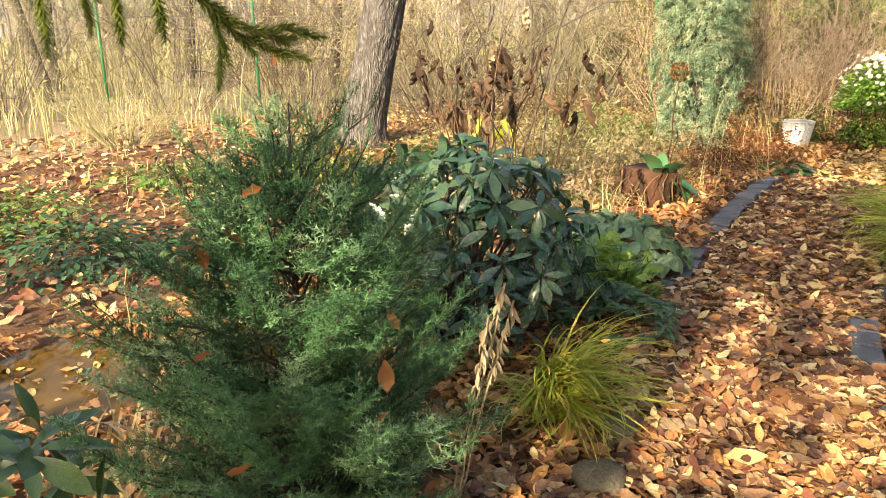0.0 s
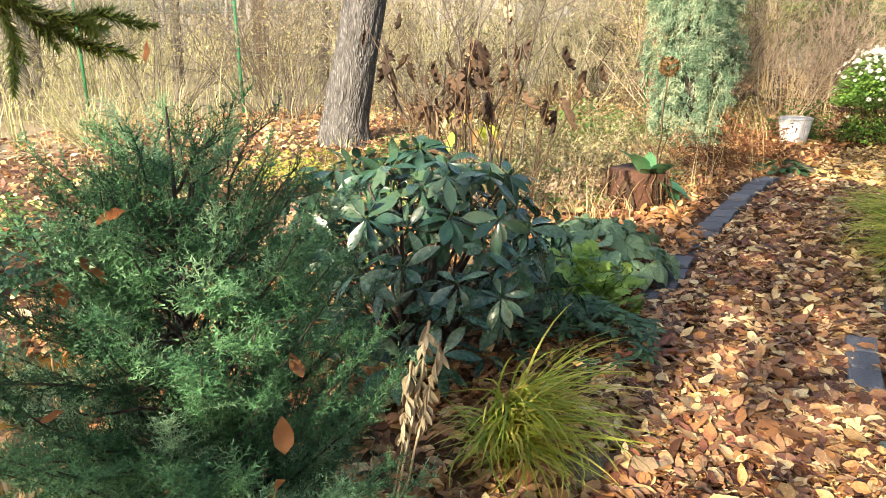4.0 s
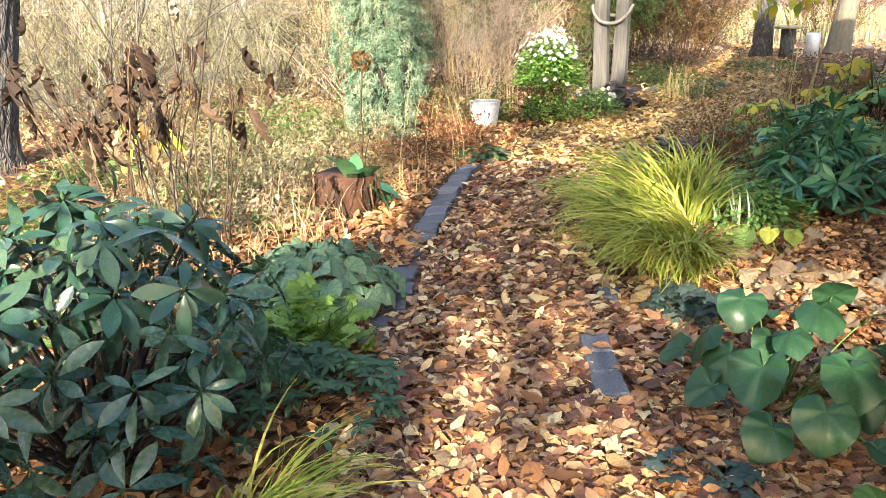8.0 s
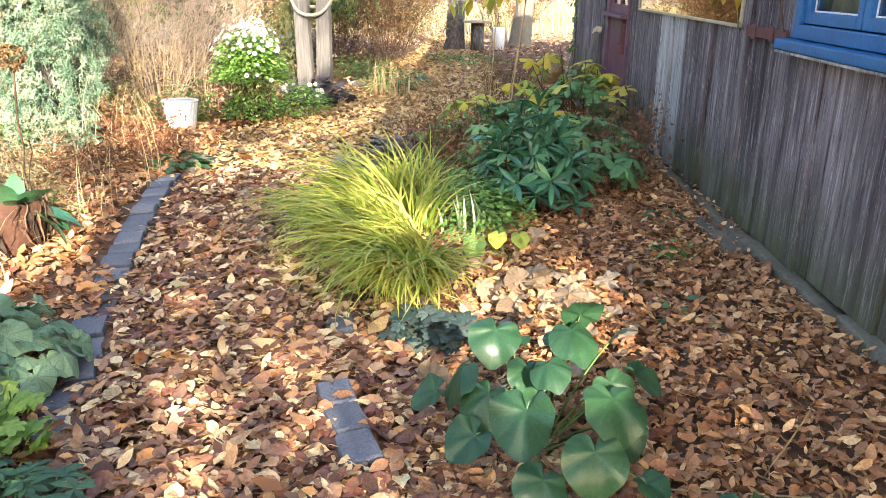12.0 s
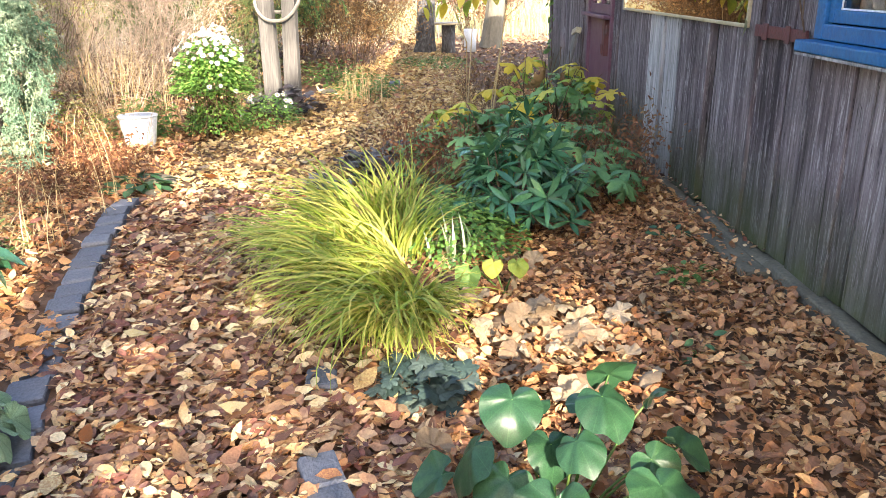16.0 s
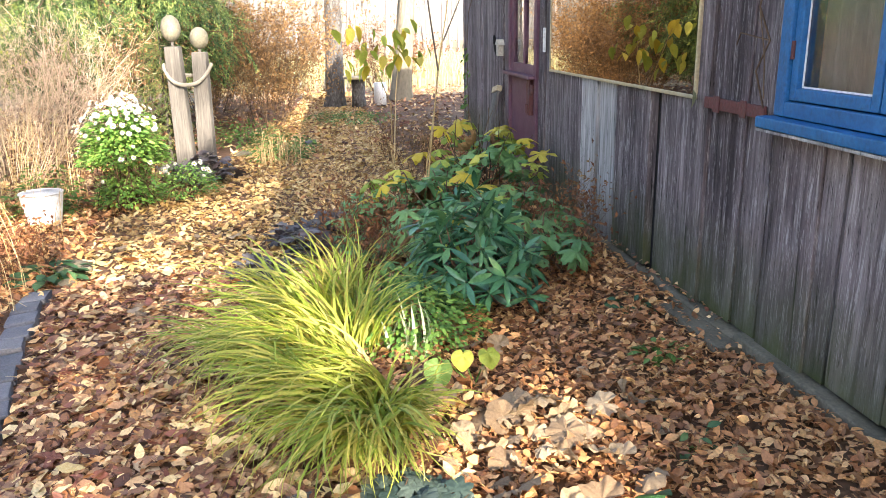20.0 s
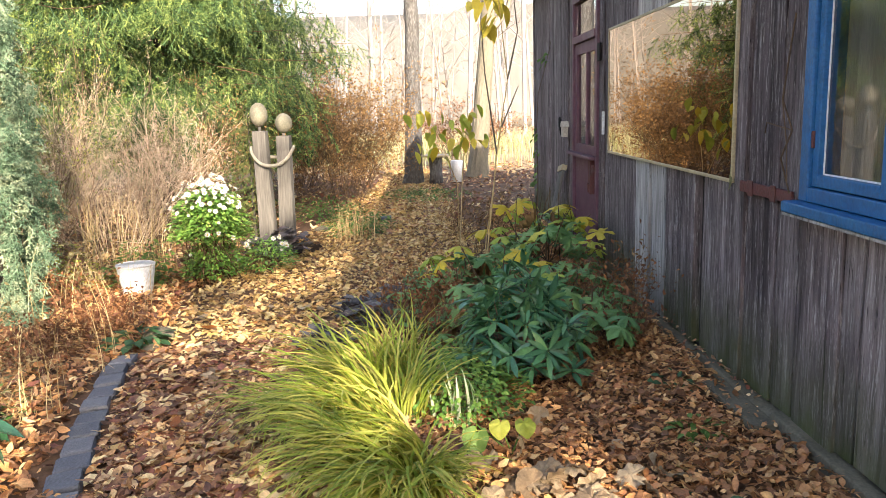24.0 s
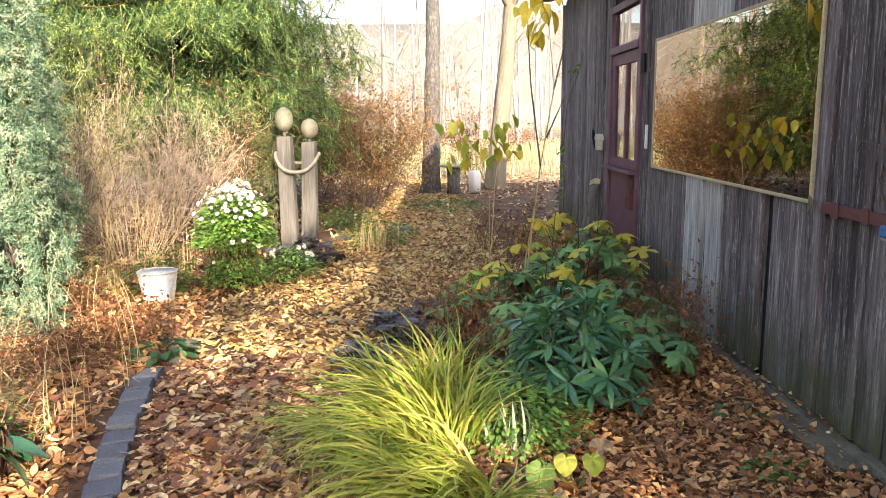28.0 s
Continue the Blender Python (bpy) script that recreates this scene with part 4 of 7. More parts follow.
tagged(part("leaf_litter", litter(42000, area(-1.6, -0.08, -8.5, 4.5, lambda x, y: (x > -1.5 + 0.1 * (y + 4)) & ~((x > -0.2) & (y > -3.40) & (y < -2.75) & (rng.uniform(0, 1, x.shape) < 0.7))), 0.022, 0.066, 0.5, 0.045), M_LITTER_DARK), "red-brown fallen leaves along the shed foot", "fallen leaves", kind="stuff")
tagged(part("leaf_litter", litter(15000, area(-10.5, -2.2, -10.0, 3.0, lambda x, y: (x < path_left(y)) & stone_free(x, y) & (np.hypot((x + 3.9) / 0.42, (y + 7.42) / 0.36) > 1)), 0.05, 0.11, 0.45, 0.04), M_LITTER), "loose brown fallen leaves over the planting bed", "fallen leaves", kind="stuff")
tagged(part("leaf_litter", litter(11000, area(-4.9, -2.6, -6.4, 1.2, lambda x, y: (x < path_left(y) - 0.06) & stone_free(x, y)), 0.03, 0.08, 0.5, 0.045), M_LITTER_DARK), "red-brown fallen leaves between the plants beside the kerb", "fallen leaves", kind="stuff")
tagged(part("leaf_litter", litter(60, area(-4.2, -3.6, -7.75, -7.1, None, -0.042), 0.04, 0.08, 0.05, 0.004), M_LITTER_GOLD), "golden leaves floating on the small pond", "fallen leaves", kind="stuff")
tagged(part("leaf_litter", litter(7000, area(-4.4, -2.1, -8.9, -5.9, lambda x, y: (x < path_left(y) + 0.05) & (np.hypot((x + 3.9) / 0.42, (y + 7.42) / 0.36) > 1)), 0.03, 0.085, 0.45, 0.045), M_LITTER_DARK), "red-brown fallen leaves under the juniper bush", "fallen leaves", kind="stuff")
tagged(part("leaf_litter", litter(90, area(-0.07, -0.03, -3.2, -0.5, None, 0.06), 0.022, 0.05, 0.5, 0.02), M_LITTER), "small fallen leaves caught along the foundation strip", "fallen leaves", kind="stuff")
tagged(part("leaf_litter", litter(3500, area(-10.5, -3.6, -10.0, 3.0, lambda x, y: (x < path_left(y)) & (np.hypot((x + 3.9) / 0.42, (y + 7.42) / 0.36) > 1)), 0.05, 0.11, 0.45, 0.04), M_LITTER_GOLD), "scattered yellow leaves over the planting bed", "fallen leaves", kind="stuff")


tagged(part("leaf_litter", litter(8000, area(-9, 2.5, 3.0, 15.0, lambda x, y: (x < -0.1) | (y > 4.6)), 0.06, 0.12, 0.45, 0.03), M_LITTER), "brown fallen leaves over the ground beyond the path", "fallen leaves", kind="stuff")


tagged(part("leaf_litter", litter(7000, area(-7.5, 3.8, -15.5, -6.2, lambda x, y: ((y < -9.2 + 0.5 * np.sin(2 * x)) | (x > -0.95 + 0.15 * np.sin(3 * y))) & (rng.uniform(0, 1, x.shape) < np.clip((y + 16) / 5, 0, 1)) & ((x < -0.05) | (y < -6.25))), 0.03, 0.085, 0.45, 0.03), M_LITTER), "brown fallen leaves thinning out behind the path", "fallen leaves", kind="stuff")


# ---- plant builders ----
def leaf_meshes(name, shapes, material):
    return [mesh_of(name, *s, material) for s in shapes]


def whorl_shrub(name, at, label, tips, stem_mat, meshes, size, per=8, lift=0.0, shapes=(), leaf_mat=None, single=300, bud=None):
    """An evergreen shrub: branched stems whose tips bear flat rosettes of leaves round a bud; the outer leaves are objects of their own."""
    ob = thing(name, at, label, "shrub")
    buds, made, rest = [], 0, []
    for n, (x, y, z) in enumerate(tips):
        x, y, z = x + rng.normal(0, 0.04), y + rng.normal(0, 0.04), z + rng.normal(0, 0.03)
        axis = unit(np.array([x * 0.7, y * 0.7, 0.36]) + rng.normal(0, 0.16, 3))
        u = unit(np.cross(axis, [0.3, 0.2, 0.9]))
        v = np.cross(axis, u)
        if n % 2 == 0:
            low = np.array([x * 0.35, y * 0.35, z * 0.45]) + rng.normal(0, 0.03, 3)
            part("stem", tube(np.array([(x * 0.10, y * 0.10, 0), low, np.array([x, y, z]) - axis * 0.09, (x, y, z)]), [0.010, 0.008, 0.005, 0.003], 5), stem_mat, ob)
        if bud is not None:
            buds.append(tube(np.array([(x, y, z), np.array([x, y, z]) + axis * 0.012, np.array([x, y, z]) + axis * 0.026]), [0.004, 0.007, 0.001], 6))
        k = per + rng.integers(-2, 2)
        for i in range(k):
            a = 2 * math.pi * i / k + rng.normal(0, 0.16)
            dv = math.cos(a) * u + math.sin(a) * v + axis * rng.normal(lift, 0.3) + np.array([0, 0, -0.15])
            R = frames(dv[None], rng.normal(0, 0.35, 1), [size * rng.uniform(0.6, 1.15)], axis)[0]
            p = np.array([x, y, z]) + axis * rng.uniform(-0.02, 0.01)
            if made < single:
                piece("leaf", meshes[made % len(meshes)], ob, R, p)
            else:
                rest.append(multiply(*shapes[made % len(shapes)], R[None], p[None]))
            made += 1
    if rest:
        part("foliage", join(rest), leaf_mat, ob)
    if buds:
        part("bud_mass", join(buds), bud, ob)
    return ob


def dome(n, rx, ry, h, low=0.15, seed=1):
    r = np.random.default_rng(seed)
    out = []
    for i in range(n):
        q = (i + 0.5) / n
        a = i * 2.39996
        zz = low + (1 - low) * (1 - q) ** 0.8
        rad = math.sqrt(max(0.02, 1 - ((zz - low) / (1.02 - low)) ** 2)) * r.uniform(0.75, 1.05)
        out.append((rx * rad * math.cos(a), ry * rad * math.sin(a), h * zz * r.uniform(0.93, 1.05)))
    return out


def spray_plant(name, at, label, category, material, starts, dirs, sizes, tmpl, wood, wood_mat, crown="foliage"):
    ob = thing(name, at, label, category)
    if wood is not None:
        part("trunk", wood, wood_mat, ob)
    k = len(starts)
    g3 = np.arange(k) % len(tmpl)
    vf = [multiply(*t, frames(dirs[g3 == i], rng.normal(0, 0.5, (g3 == i).sum()), sizes[g3 == i]), starts[g3 == i]) for i, t in enumerate(tmpl)]
    part(crown, join(vf), material, ob)
    return ob


def clump(name, at, label, category, parts_list, group=""):
    ob = thing(name, at, label, category, group)
    for pn, vf, m in parts_list:
        part(pn, vf, m, ob)
    return ob


def leaf_cloud(n, rx, ry, h, tmpl, lo, hi, up=0.4, z0=0.05, hollow=0.4):
    """Leaves over a low mound, outward and up."""
    a, q = rng.uniform(0, 2 * np.pi, n), rng.uniform(hollow, 1, n)
    el = np.arcsin(rng.uniform(0.0, 1, n))
    P = np.stack([rx * q * np.cos(a) * np.cos(el), ry * q * np.sin(a) * np.cos(el), z0 + (h - z0) * q * np.sin(el)], -1)
    d = np.stack([np.cos(a), np.sin(a), rng.normal(up - 0.3, 0.35, n)], -1)
    g3 = np.arange(n) % len(tmpl)
    sz = rng.uniform(lo, hi, n)
    return join([multiply(*t, frames(d[g3 == i], rng.normal(0, 0.3, (g3 == i).sum()), sz[g3 == i]), P[g3 == i]) for i, t in enumerate(tmpl)])


def stems_to(points, base_r=0.05, r0=0.006, r1=0.003, n=5, wob=0.02, sides=4):
    out = []
    for p in points:
        b = np.array([*rng.normal(0, base_r, 2), 0.0])
        mid = b + (np.asarray(p) - b) * 0.5 + np.array([0, 0, 0.06 * p[2]])
        pts = np.array([b + (mid - b) * t for t in np.linspace(0, 1, n)] + [mid + (np.asarray(p) - mid) * t for t in np.linspace(0, 1, n)[1:]])
        pts[1:] += np.cumsum(rng.normal(0, wob * 0.5, (len(pts) - 1, 3)), 0)
        out.append(tube(pts, np.linspace(r0, r1, len(pts)), sides))
    return join(out)


def twig_bush(h, rad, n, levels=2, spread=0.5, r0=0.006, kink=0.25, kids=5):
    """A thicket of branching twigs as thin three-sided tubes."""
    out, tips = [], []

    def grow(p, dv, L, r, lv):
        pts = [p]
        dd = dv
        for i in range(4):
            dd = unit(dd + rng.normal(0, kink * 0.5, 3) + np.array([0, 0, 0.05]))
            pts.append(pts[-1] + dd * L / 4)
        out.append(tube(pts, np.linspace(r, r * 0.45, 5), 3))
        tips.append((pts[-1], dd))
        if lv:
            for i in range(kids):
                j = rng.integers(1, 5)
                grow(pts[j], unit(dd + rng.normal(0, 0.6, 3)), L * rng.uniform(0.35, 0.6), r * 0.55, lv - 1)
    for i in range(n):
        a, q = rng.uniform(0, 2 * np.pi), math.sqrt(rng.uniform(0, 1))
        b = np.array([rad * 0.35 * q * math.cos(a), rad * 0.35 * q * math.sin(a), 0])
        dv = unit(np.array([math.cos(a) * q * spread, math.sin(a) * q * spread, 1.0]))
        grow(b, dv, h * rng.uniform(0.6, 0.95), r0, levels)
    V, F = join(out)
    V[:, 2] = np.maximum(V[:, 2], 0)
    return (V, F), tips


# ---- golden grass ----
def tuft(n, at, rad, L, width, az, spread, rise=0.35, fall=2.2, seg=9):
    """Grass blades that rise from one foot, lean one way and arch over, their tips hanging."""
    P = patch(at[0], at[1], rad, rad)(n)
    A = az + rng.normal(0, spread, n)
    k = L * rng.uniform(0.55, 1.12, n)
    t = np.linspace(0, 1, seg + 1)
    r0 = np.clip(rise + rng.normal(0, 0.16, n), 0.02, 1.2)[:, None]
    r1 = (fall + rng.normal(0, 0.28, n))[:, None]
    ang = r0 + (r1 - r0) * t[None] ** 1.25
    step = (k / seg)[:, None]
    z = np.cumsum(np.c_[np.zeros(n), (np.cos(ang) * step)[:, :-1]], 1)
    q = np.cumsum(np.c_[np.zeros(n), (np.sin(ang) * step)[:, :-1]], 1)
    bendy = A[:, None] + rng.normal(0, 0.35, n)[:, None] * t[None] ** 2
    x, y = P[:, :1] + q * np.cos(bendy), P[:, 1:2] + q * np.sin(bendy)
    mid = np.stack([x, y, np.maximum(P[:, 2:] + z, 0.02)], -1)
    tw = rng.normal(0, 0.45, n)[:, None]
    side = np.stack([-np.sin(A[:, None] + tw), np.cos(A[:, None] + tw), 0.4 * np.sin(3 * tw)], -1)
    w = width * rng.uniform(0.6, 1.15, n)[:, None] * np.clip(np.minimum(0.55 + 2 * t, 1.0) * (1 - t ** 3.2), 0.03, 1)[None] * 0.5
    V = np.stack([mid - side * w[..., None], mid + side * w[..., None]], 2).reshape(n, -1, 3)
    F = np.array([f for i in range(seg) for f in ((2 * i, 2 * i + 1, 2 * i + 3), (2 * i, 2 * i + 3, 2 * i + 2))])
    return V.reshape(-1, 3), (F[None] + (np.arange(n) * V.shape[1])[:, None, None]).reshape(-1, 3)


def hakone(at, label, tufts):
    ob = thing("golden_forest_grass", at, label, "ornamental grass")
    for row in tufts:
        part("blade_mass", tuft(*row), M_HAKONE, ob)
    return ob


W_, PI = 0.0135, math.pi
hakone((-2.02, -3.1, 0), "large arching clump of golden-green forest grass at the path edge", [
    (190, (0.29, -0.76), 0.09, 0.70, W_, PI * 1.25, 0.45, 0.30, 2.5), (150, (0.20, -0.60), 0.10, 0.74, W_, PI * 1.05, 0.42, 0.3, 2.4), (130, (0.33, -0.72), 0.07, 0.58, W_, PI * 1.45, 0.42, 0.35, 2.6),
    (130, (0.30, -0.44), 0.10, 0.62, W_, PI * 1.12, 0.5, 0.25, 2.4), (90, (0.38, -0.60), 0.07, 0.45, W_, PI * 1.6, 0.5, 0.3, 2.3),
    (150, (0.10, -0.22), 0.10, 0.76, W_, PI * 1.14, 0.45, 0.3, 2.45), (150, (0.14, 0.05), 0.10, 0.76, W_, PI * 0.98, 0.42, 0.3, 2.3), (110, (-0.10, -0.02), 0.11, 0.70, W_, PI * 1.08, 0.42, 0.45, 2.5),
    (120, (0.02, 0.30), 0.11, 0.68, W_, PI * 0.92, 0.6, 0.2, 2.1), (120, (0.16, 0.48), 0.12, 0.62, W_ * 0.9, PI * 0.75, 1.3, 0.1, 1.6), (80, (0.30, 0.20), 0.09, 0.52, W_ * 0.9, PI * 0.2, 0.9, 0.15, 1.8), (80, (0.35, -0.64), 0.07, 0.42, W_ * 0.9, PI * 1.9, 0.7, 0.2, 2.0), (60, (0.25, 0.72), 0.1, 0.62, W_ * 0.8, PI * 0.3, 1.3, 0.1, 1.6)])
hakone((-2.42, -6.36, 0), "small arching clump of golden forest grass beside the path", [
    (150, (0.0, 0.0), 0.05, 0.58, 0.011, radians(-20), 0.40, 0.25, 2.0), (120, (0.03, -0.03), 0.05, 0.52, 0.011, radians(-5), 0.42, 0.5, 2.3), (80, (0.02, 0.03), 0.05, 0.55, 0.010, radians(35), 0.5, 0.2, 1.9), (40, (0.0, 0.0), 0.05, 0.36, 0.010, radians(-80), 0.6, 0.4, 2.2)])

# ---- rhododendrons ----
RS = [leaf(0.34, 0.16, 0.25, 6, 0.56, stalk=0.10), leaf(0.31, 0.28, 0.32, 6, 0.54, stalk=0.12), leaf(0.37, 0.08, 0.2, 6, 0.58, stalk=0.08)]
RS2 = [leaf(0.23, 0.12, 0.3, 6, 0.56), leaf(0.21, 0.22, 0.35, 6, 0.54)]
RL, RL2 = leaf_meshes("leaf", RS, M_RHODO), leaf_meshes("leaf", RS2, M_RHODO2)
whorl_shrub("rhododendron", (-3.10, -6.10, 0), "broad rhododendron shrub with spreading blue-green leathery leaves", dome(96, 0.58, 0.62, 0.84, 0.34, 3) + dome(40, 0.42, 0.46, 0.70, 0.3, 4) + dome(14, 0.5, 0.5, 0.34, 0.5, 8), M_BARK, RL, 0.118, 8, -0.05, RS, M_RHODO, 300, M_SPRIG)
whorl_shrub("rhododendron", (-1.10, -2.35, 0), "compact rhododendron with dark glossy leaves near the shed wall", dome(40, 0.34, 0.40, 0.56, 0.22, 5) + dome(14, 0.22, 0.28, 0.42, 0.2, 6), M_TWIG, RL2, 0.155, 12, 0.45, RS2, M_RHODO2, 300, M_SPRIG)
whorl_shrub("rhododendron", (-2.70, -7.88, 0), "young rhododendron sprig with glossy pale green leaves", [(0.04, 0.06, 0.48), (-0.08, -0.1, 0.36), (0.08, 0.04, 0.34), (0.16, -0.04, 0.42), (0.22, 0.02, 0.32), (0.02, -0.12, 0.44)], M_TWIG, leaf_meshes("leaf", RS, M_SPRIG), 0.14, 8, 0.15)

# ---- conifer in front ----
def plume_bush(at, h, r, n_br, label):
    """A prickly young conifer: rising branches, each a plume of side shoots set with short needles, with dark gaps between the plumes."""
    ob = thing("juniper_bush", at, label, "conifer")
    part("trunk", tube([(0, 0, 0), (0.01, 0, 0.6), (0.03, 0.0, h + 0.04)], [0.018, 0.010, 0.002], 6), M_BARK, ob)
    shoot = [needle_spray(17, 0.10, 0.017, 0.9, 0.0017, 0.05, 4), needle_spray(16, 0.085, 0.018, 0.9, 0.0017, -0.2, 3)]
    wood = []
    for i in range(n_br):
        q = (i + 0.5) / n_br
        zt = 0.06 + (h - 0.06) * q ** 1.05
        top = zt > 0.86 * h
        a = i * 2.39996 + rng.normal(0, 0.3)
        L = r * float(np.interp(zt / h, [0, 0.25, 0.6, 0.76, 0.88, 1.0, 1.1], [0.75, 1.0, 1.02, 0.86, 0.58, 0.40, 0.2])) * rng.uniform(0.55, 1.18)
        tip = np.array([L * math.cos(a), L * math.sin(a), zt + rng.uniform(-0.05, 0.07)])
        pts = bend((0.01, 0, max(0.02, zt - L * (rng.uniform(0.8, 1.5) if top else rng.uniform(0.4, 1.0)))), tip, -0.08 * L, 6, 0.014)
        wood.append(tube(pts, np.linspace(0.005, 0.0015, 6), 3))
        ax = unit(tip - pts[0])
        sd = unit(np.cross(ax, [0.1, 0.2, 1.0]))
        m = int(9 + 12 * L / r) if top else int(9 + 15 * L / r)
        t = np.linspace(0.34, 1, m) + rng.normal(0, 0.02, m)
        p = np.stack([np.interp(t, np.linspace(0, 1, 6), pts[:, k]) for k in range(3)], -1)
        s_ = np.where(np.arange(m) % 2, 1.0, -1.0)[:, None]
        dv = ax * 0.85 + sd * s_ * rng.uniform(0.2, 0.95, (m, 1)) * (1.25 - t)[:, None] + np.array([0, 0, 0.22]) + rng.normal(0, 0.2, (m, 3))
        p[:, 2] = np.maximum(p[:, 2], 0.03)
        z = rng.uniform(0.7, 1.2, m) * (1.25 - 0.45 * t) * (0.85 if top else 1.0)
        g2 = np.arange(m) % 2
        part("branch", join([multiply(*shoot[k], frames(dv[g2 == k], rng.normal(0, 0.5, (g2 == k).sum()), z[g2 == k]), p[g2 == k]) for k in (0, 1)]), M_CONIFER, ob)
    part("branch_mass", join(wood), M_BARK, ob)


plume_bush((-2.44, -7.32, 0), 1.12, 0.45, 250, "prickly blue-green young juniper bush with fallen leaves caught in it")

# ---- silver juniper column ----
def column(n, h, r):
    z = h * rng.uniform(0, 1, n)
    rr = r * np.clip(1 - (z / h) ** 3, 0.05, 1) * np.clip(0.6 + z, 0, 1)
    a, q = rng.uniform(0, 2 * np.pi, n), np.sqrt(rng.uniform(0.3, 1, n))
    q = q * (0.85 + 0.2 * np.sin(6 * a + 4 * z))
    return np.stack([rr * q * np.cos(a), rr * q * np.sin(a), z], -1), a


P, a = column(430, 3.4, 0.46)
tuft = np.repeat(np.arange(len(a)), 24)
P = P[tuft] + rng.normal(0, 0.03, (len(tuft), 3)) * np.array([1, 1, 3.6])
a = a[tuft]
D = np.stack([0.6 * np.cos(a), 0.6 * np.sin(a), rng.normal(-0.7, 0.5, len(a))], -1) + rng.normal(0, 0.3, (len(a), 3))
P[:, 2] = np.maximum(P[:, 2], 0.08)
spray_plant("silver_juniper", (-4.95, -0.75, 0), "tall silvery-green columnar juniper with drooping sprays", "conifer", M_JUNIPER, P, D, rng.uniform(0.8, 1.5, len(a)),
            [needle_spray(9, 0.075, 0.013, 0.8, 0.005, 0.25, 3), needle_spray(9, 0.065, 0.013, 0.8, 0.005, 0.2, 3)], tube([(0, 0, 0), (0, 0, 3.2)], [0.06, 0.01], 7), M_BARK)


# ---- spruces ----
def spruce(at, h, r, n_br, label, material, z_low=0.3, dens=1.0, sz=1.0, clear=(), fine=False):
    """A spruce of drooping boughs, each a fan of side twigs hung with needle sprays. clear: (x, y, radius) on the
    ground; needles that would shade it are cut away.
    """
    ob = thing("spruce", at, label, "tree")
    part("trunk", tube([(0, 0, 0), (0, 0, h * 0.5), (0, 0, h)], [h * 0.013, h * 0.009, 0.01], 8), M_BARK, ob)
    wood, S, D, Z = [], [], [], []
    for i in range(n_br):
        q = (i + 0.5) / n_br
        a = i * 2.39996 + rng.normal(0, 0.2)
        z = z_low + (h - z_low) * q ** 1.15 + rng.normal(0, 0.12)
        L = r * min(1.0, max(0.0, 1 - (z - z_low) / (h - z_low))) ** 0.75 * rng.uniform(0.75, 1.15) + 0.15
        L *= min(1.0, max(0.4, 0.55 + 0.35 * (z - z_low)))
        out, side = np.array([math.cos(a), math.sin(a), 0]), np.array([-math.sin(a), math.cos(a), 0])
        pts = bend((0, 0, z), out * L + np.array([0, 0, z - 0.28 * L + 0.12]), -0.06 * L, 7, 0.02)
        wood.append(tube(pts, np.linspace(0.014, 0.004, 7), 4))
        m = max(4, int(dens * 11 * L))
        for t in np.clip(np.linspace(0.18, 1, m) + rng.normal(0, 0.02, m), 0.1, 1):
            p = np.array([np.interp(t, np.linspace(0, 1, 7), pts[:, j]) for j in range(3)])
            s_ = rng.choice([-1, 1])
            reach = (0.36 * L * (1.05 - t) + 0.10) * rng.uniform(0.6, 1.1)
            dv = unit(out * 0.6 + side * s_ * 0.85 + np.array([0, 0, -0.30]) + rng.normal(0, 0.12, 3))
            n_s = max(1, int(reach / 0.15))
            for u in (np.arange(n_s) + rng.uniform(0, 0.6)) / n_s:
                S.append(p + dv * reach * u - np.array([0, 0, 0.18 * reach * u * u]))
                D.append(unit(dv * 0.8 + np.array([0, 0, -0.35 - 0.4 * u]) + rng.normal(0, 0.16, 3)))
                Z.append(rng.uniform(0.75, 1.25) * (1.15 - 0.3 * u))
    part("branch_mass", join(wood), M_TWIG, ob)
    S, D, Z = np.array(S), np.array(D), np.array(Z)
    T = needle_spray(30, 0.38, 0.036, 0.9, 0.0062, 0.35, 4) if fine else needle_spray(26, 0.34, 0.028, 0.95, 0.0078, 0.4, 3)
    V, F = multiply(*T, frames(D, rng.normal(0, 0.3, len(S)), sz * Z), S)
    if clear:
        mid = V[F[:, 0]] + np.asarray(at)
        fall = mid[:, :2] + mid[:, 2:] / math.tan(SUN_EL) * np.array([-math.sin(SUN_AZ), -math.cos(SUN_AZ)])
        keep = np.ones(len(F), bool)
        for x, y, rad in clear:
            dx, dy = fall[:, 0] - x, (fall[:, 1] - y) * 0.75
            ragged = 1 + 0.3 * np.sin(3 * np.arctan2(dy, dx) + 9 * x) + 0.2 * np.sin(5 * np.arctan2(dy, dx) + 7 * y)
            keep &= np.hypot(dx, dy) > rad * ragged
        F = F[keep]
    part("needle_mass", (V, F), material, ob)
    return ob


spruce((-5.9, 6.1, 0), 9.5, 3.7, 230, "large sunlit green spruce with hanging branches behind the sculpture", M_SPRUCE, 1.6, 0.8, 1.35, (), True)
fir = thing("young_fir", (-3.66, 2.42, 0), "slim dark young fir standing behind the wooden sculpture", "conifer")
part("trunk", tube([(0, 0, 0), (0, 0, 0.8), (0.01, 0, 1.62)], [0.022, 0.014, 0.004], 7), M_BARK, fir)
FIRT = needle_spray(30, 0.30, 0.024, 0.5, 0.005, 0.15, 4)
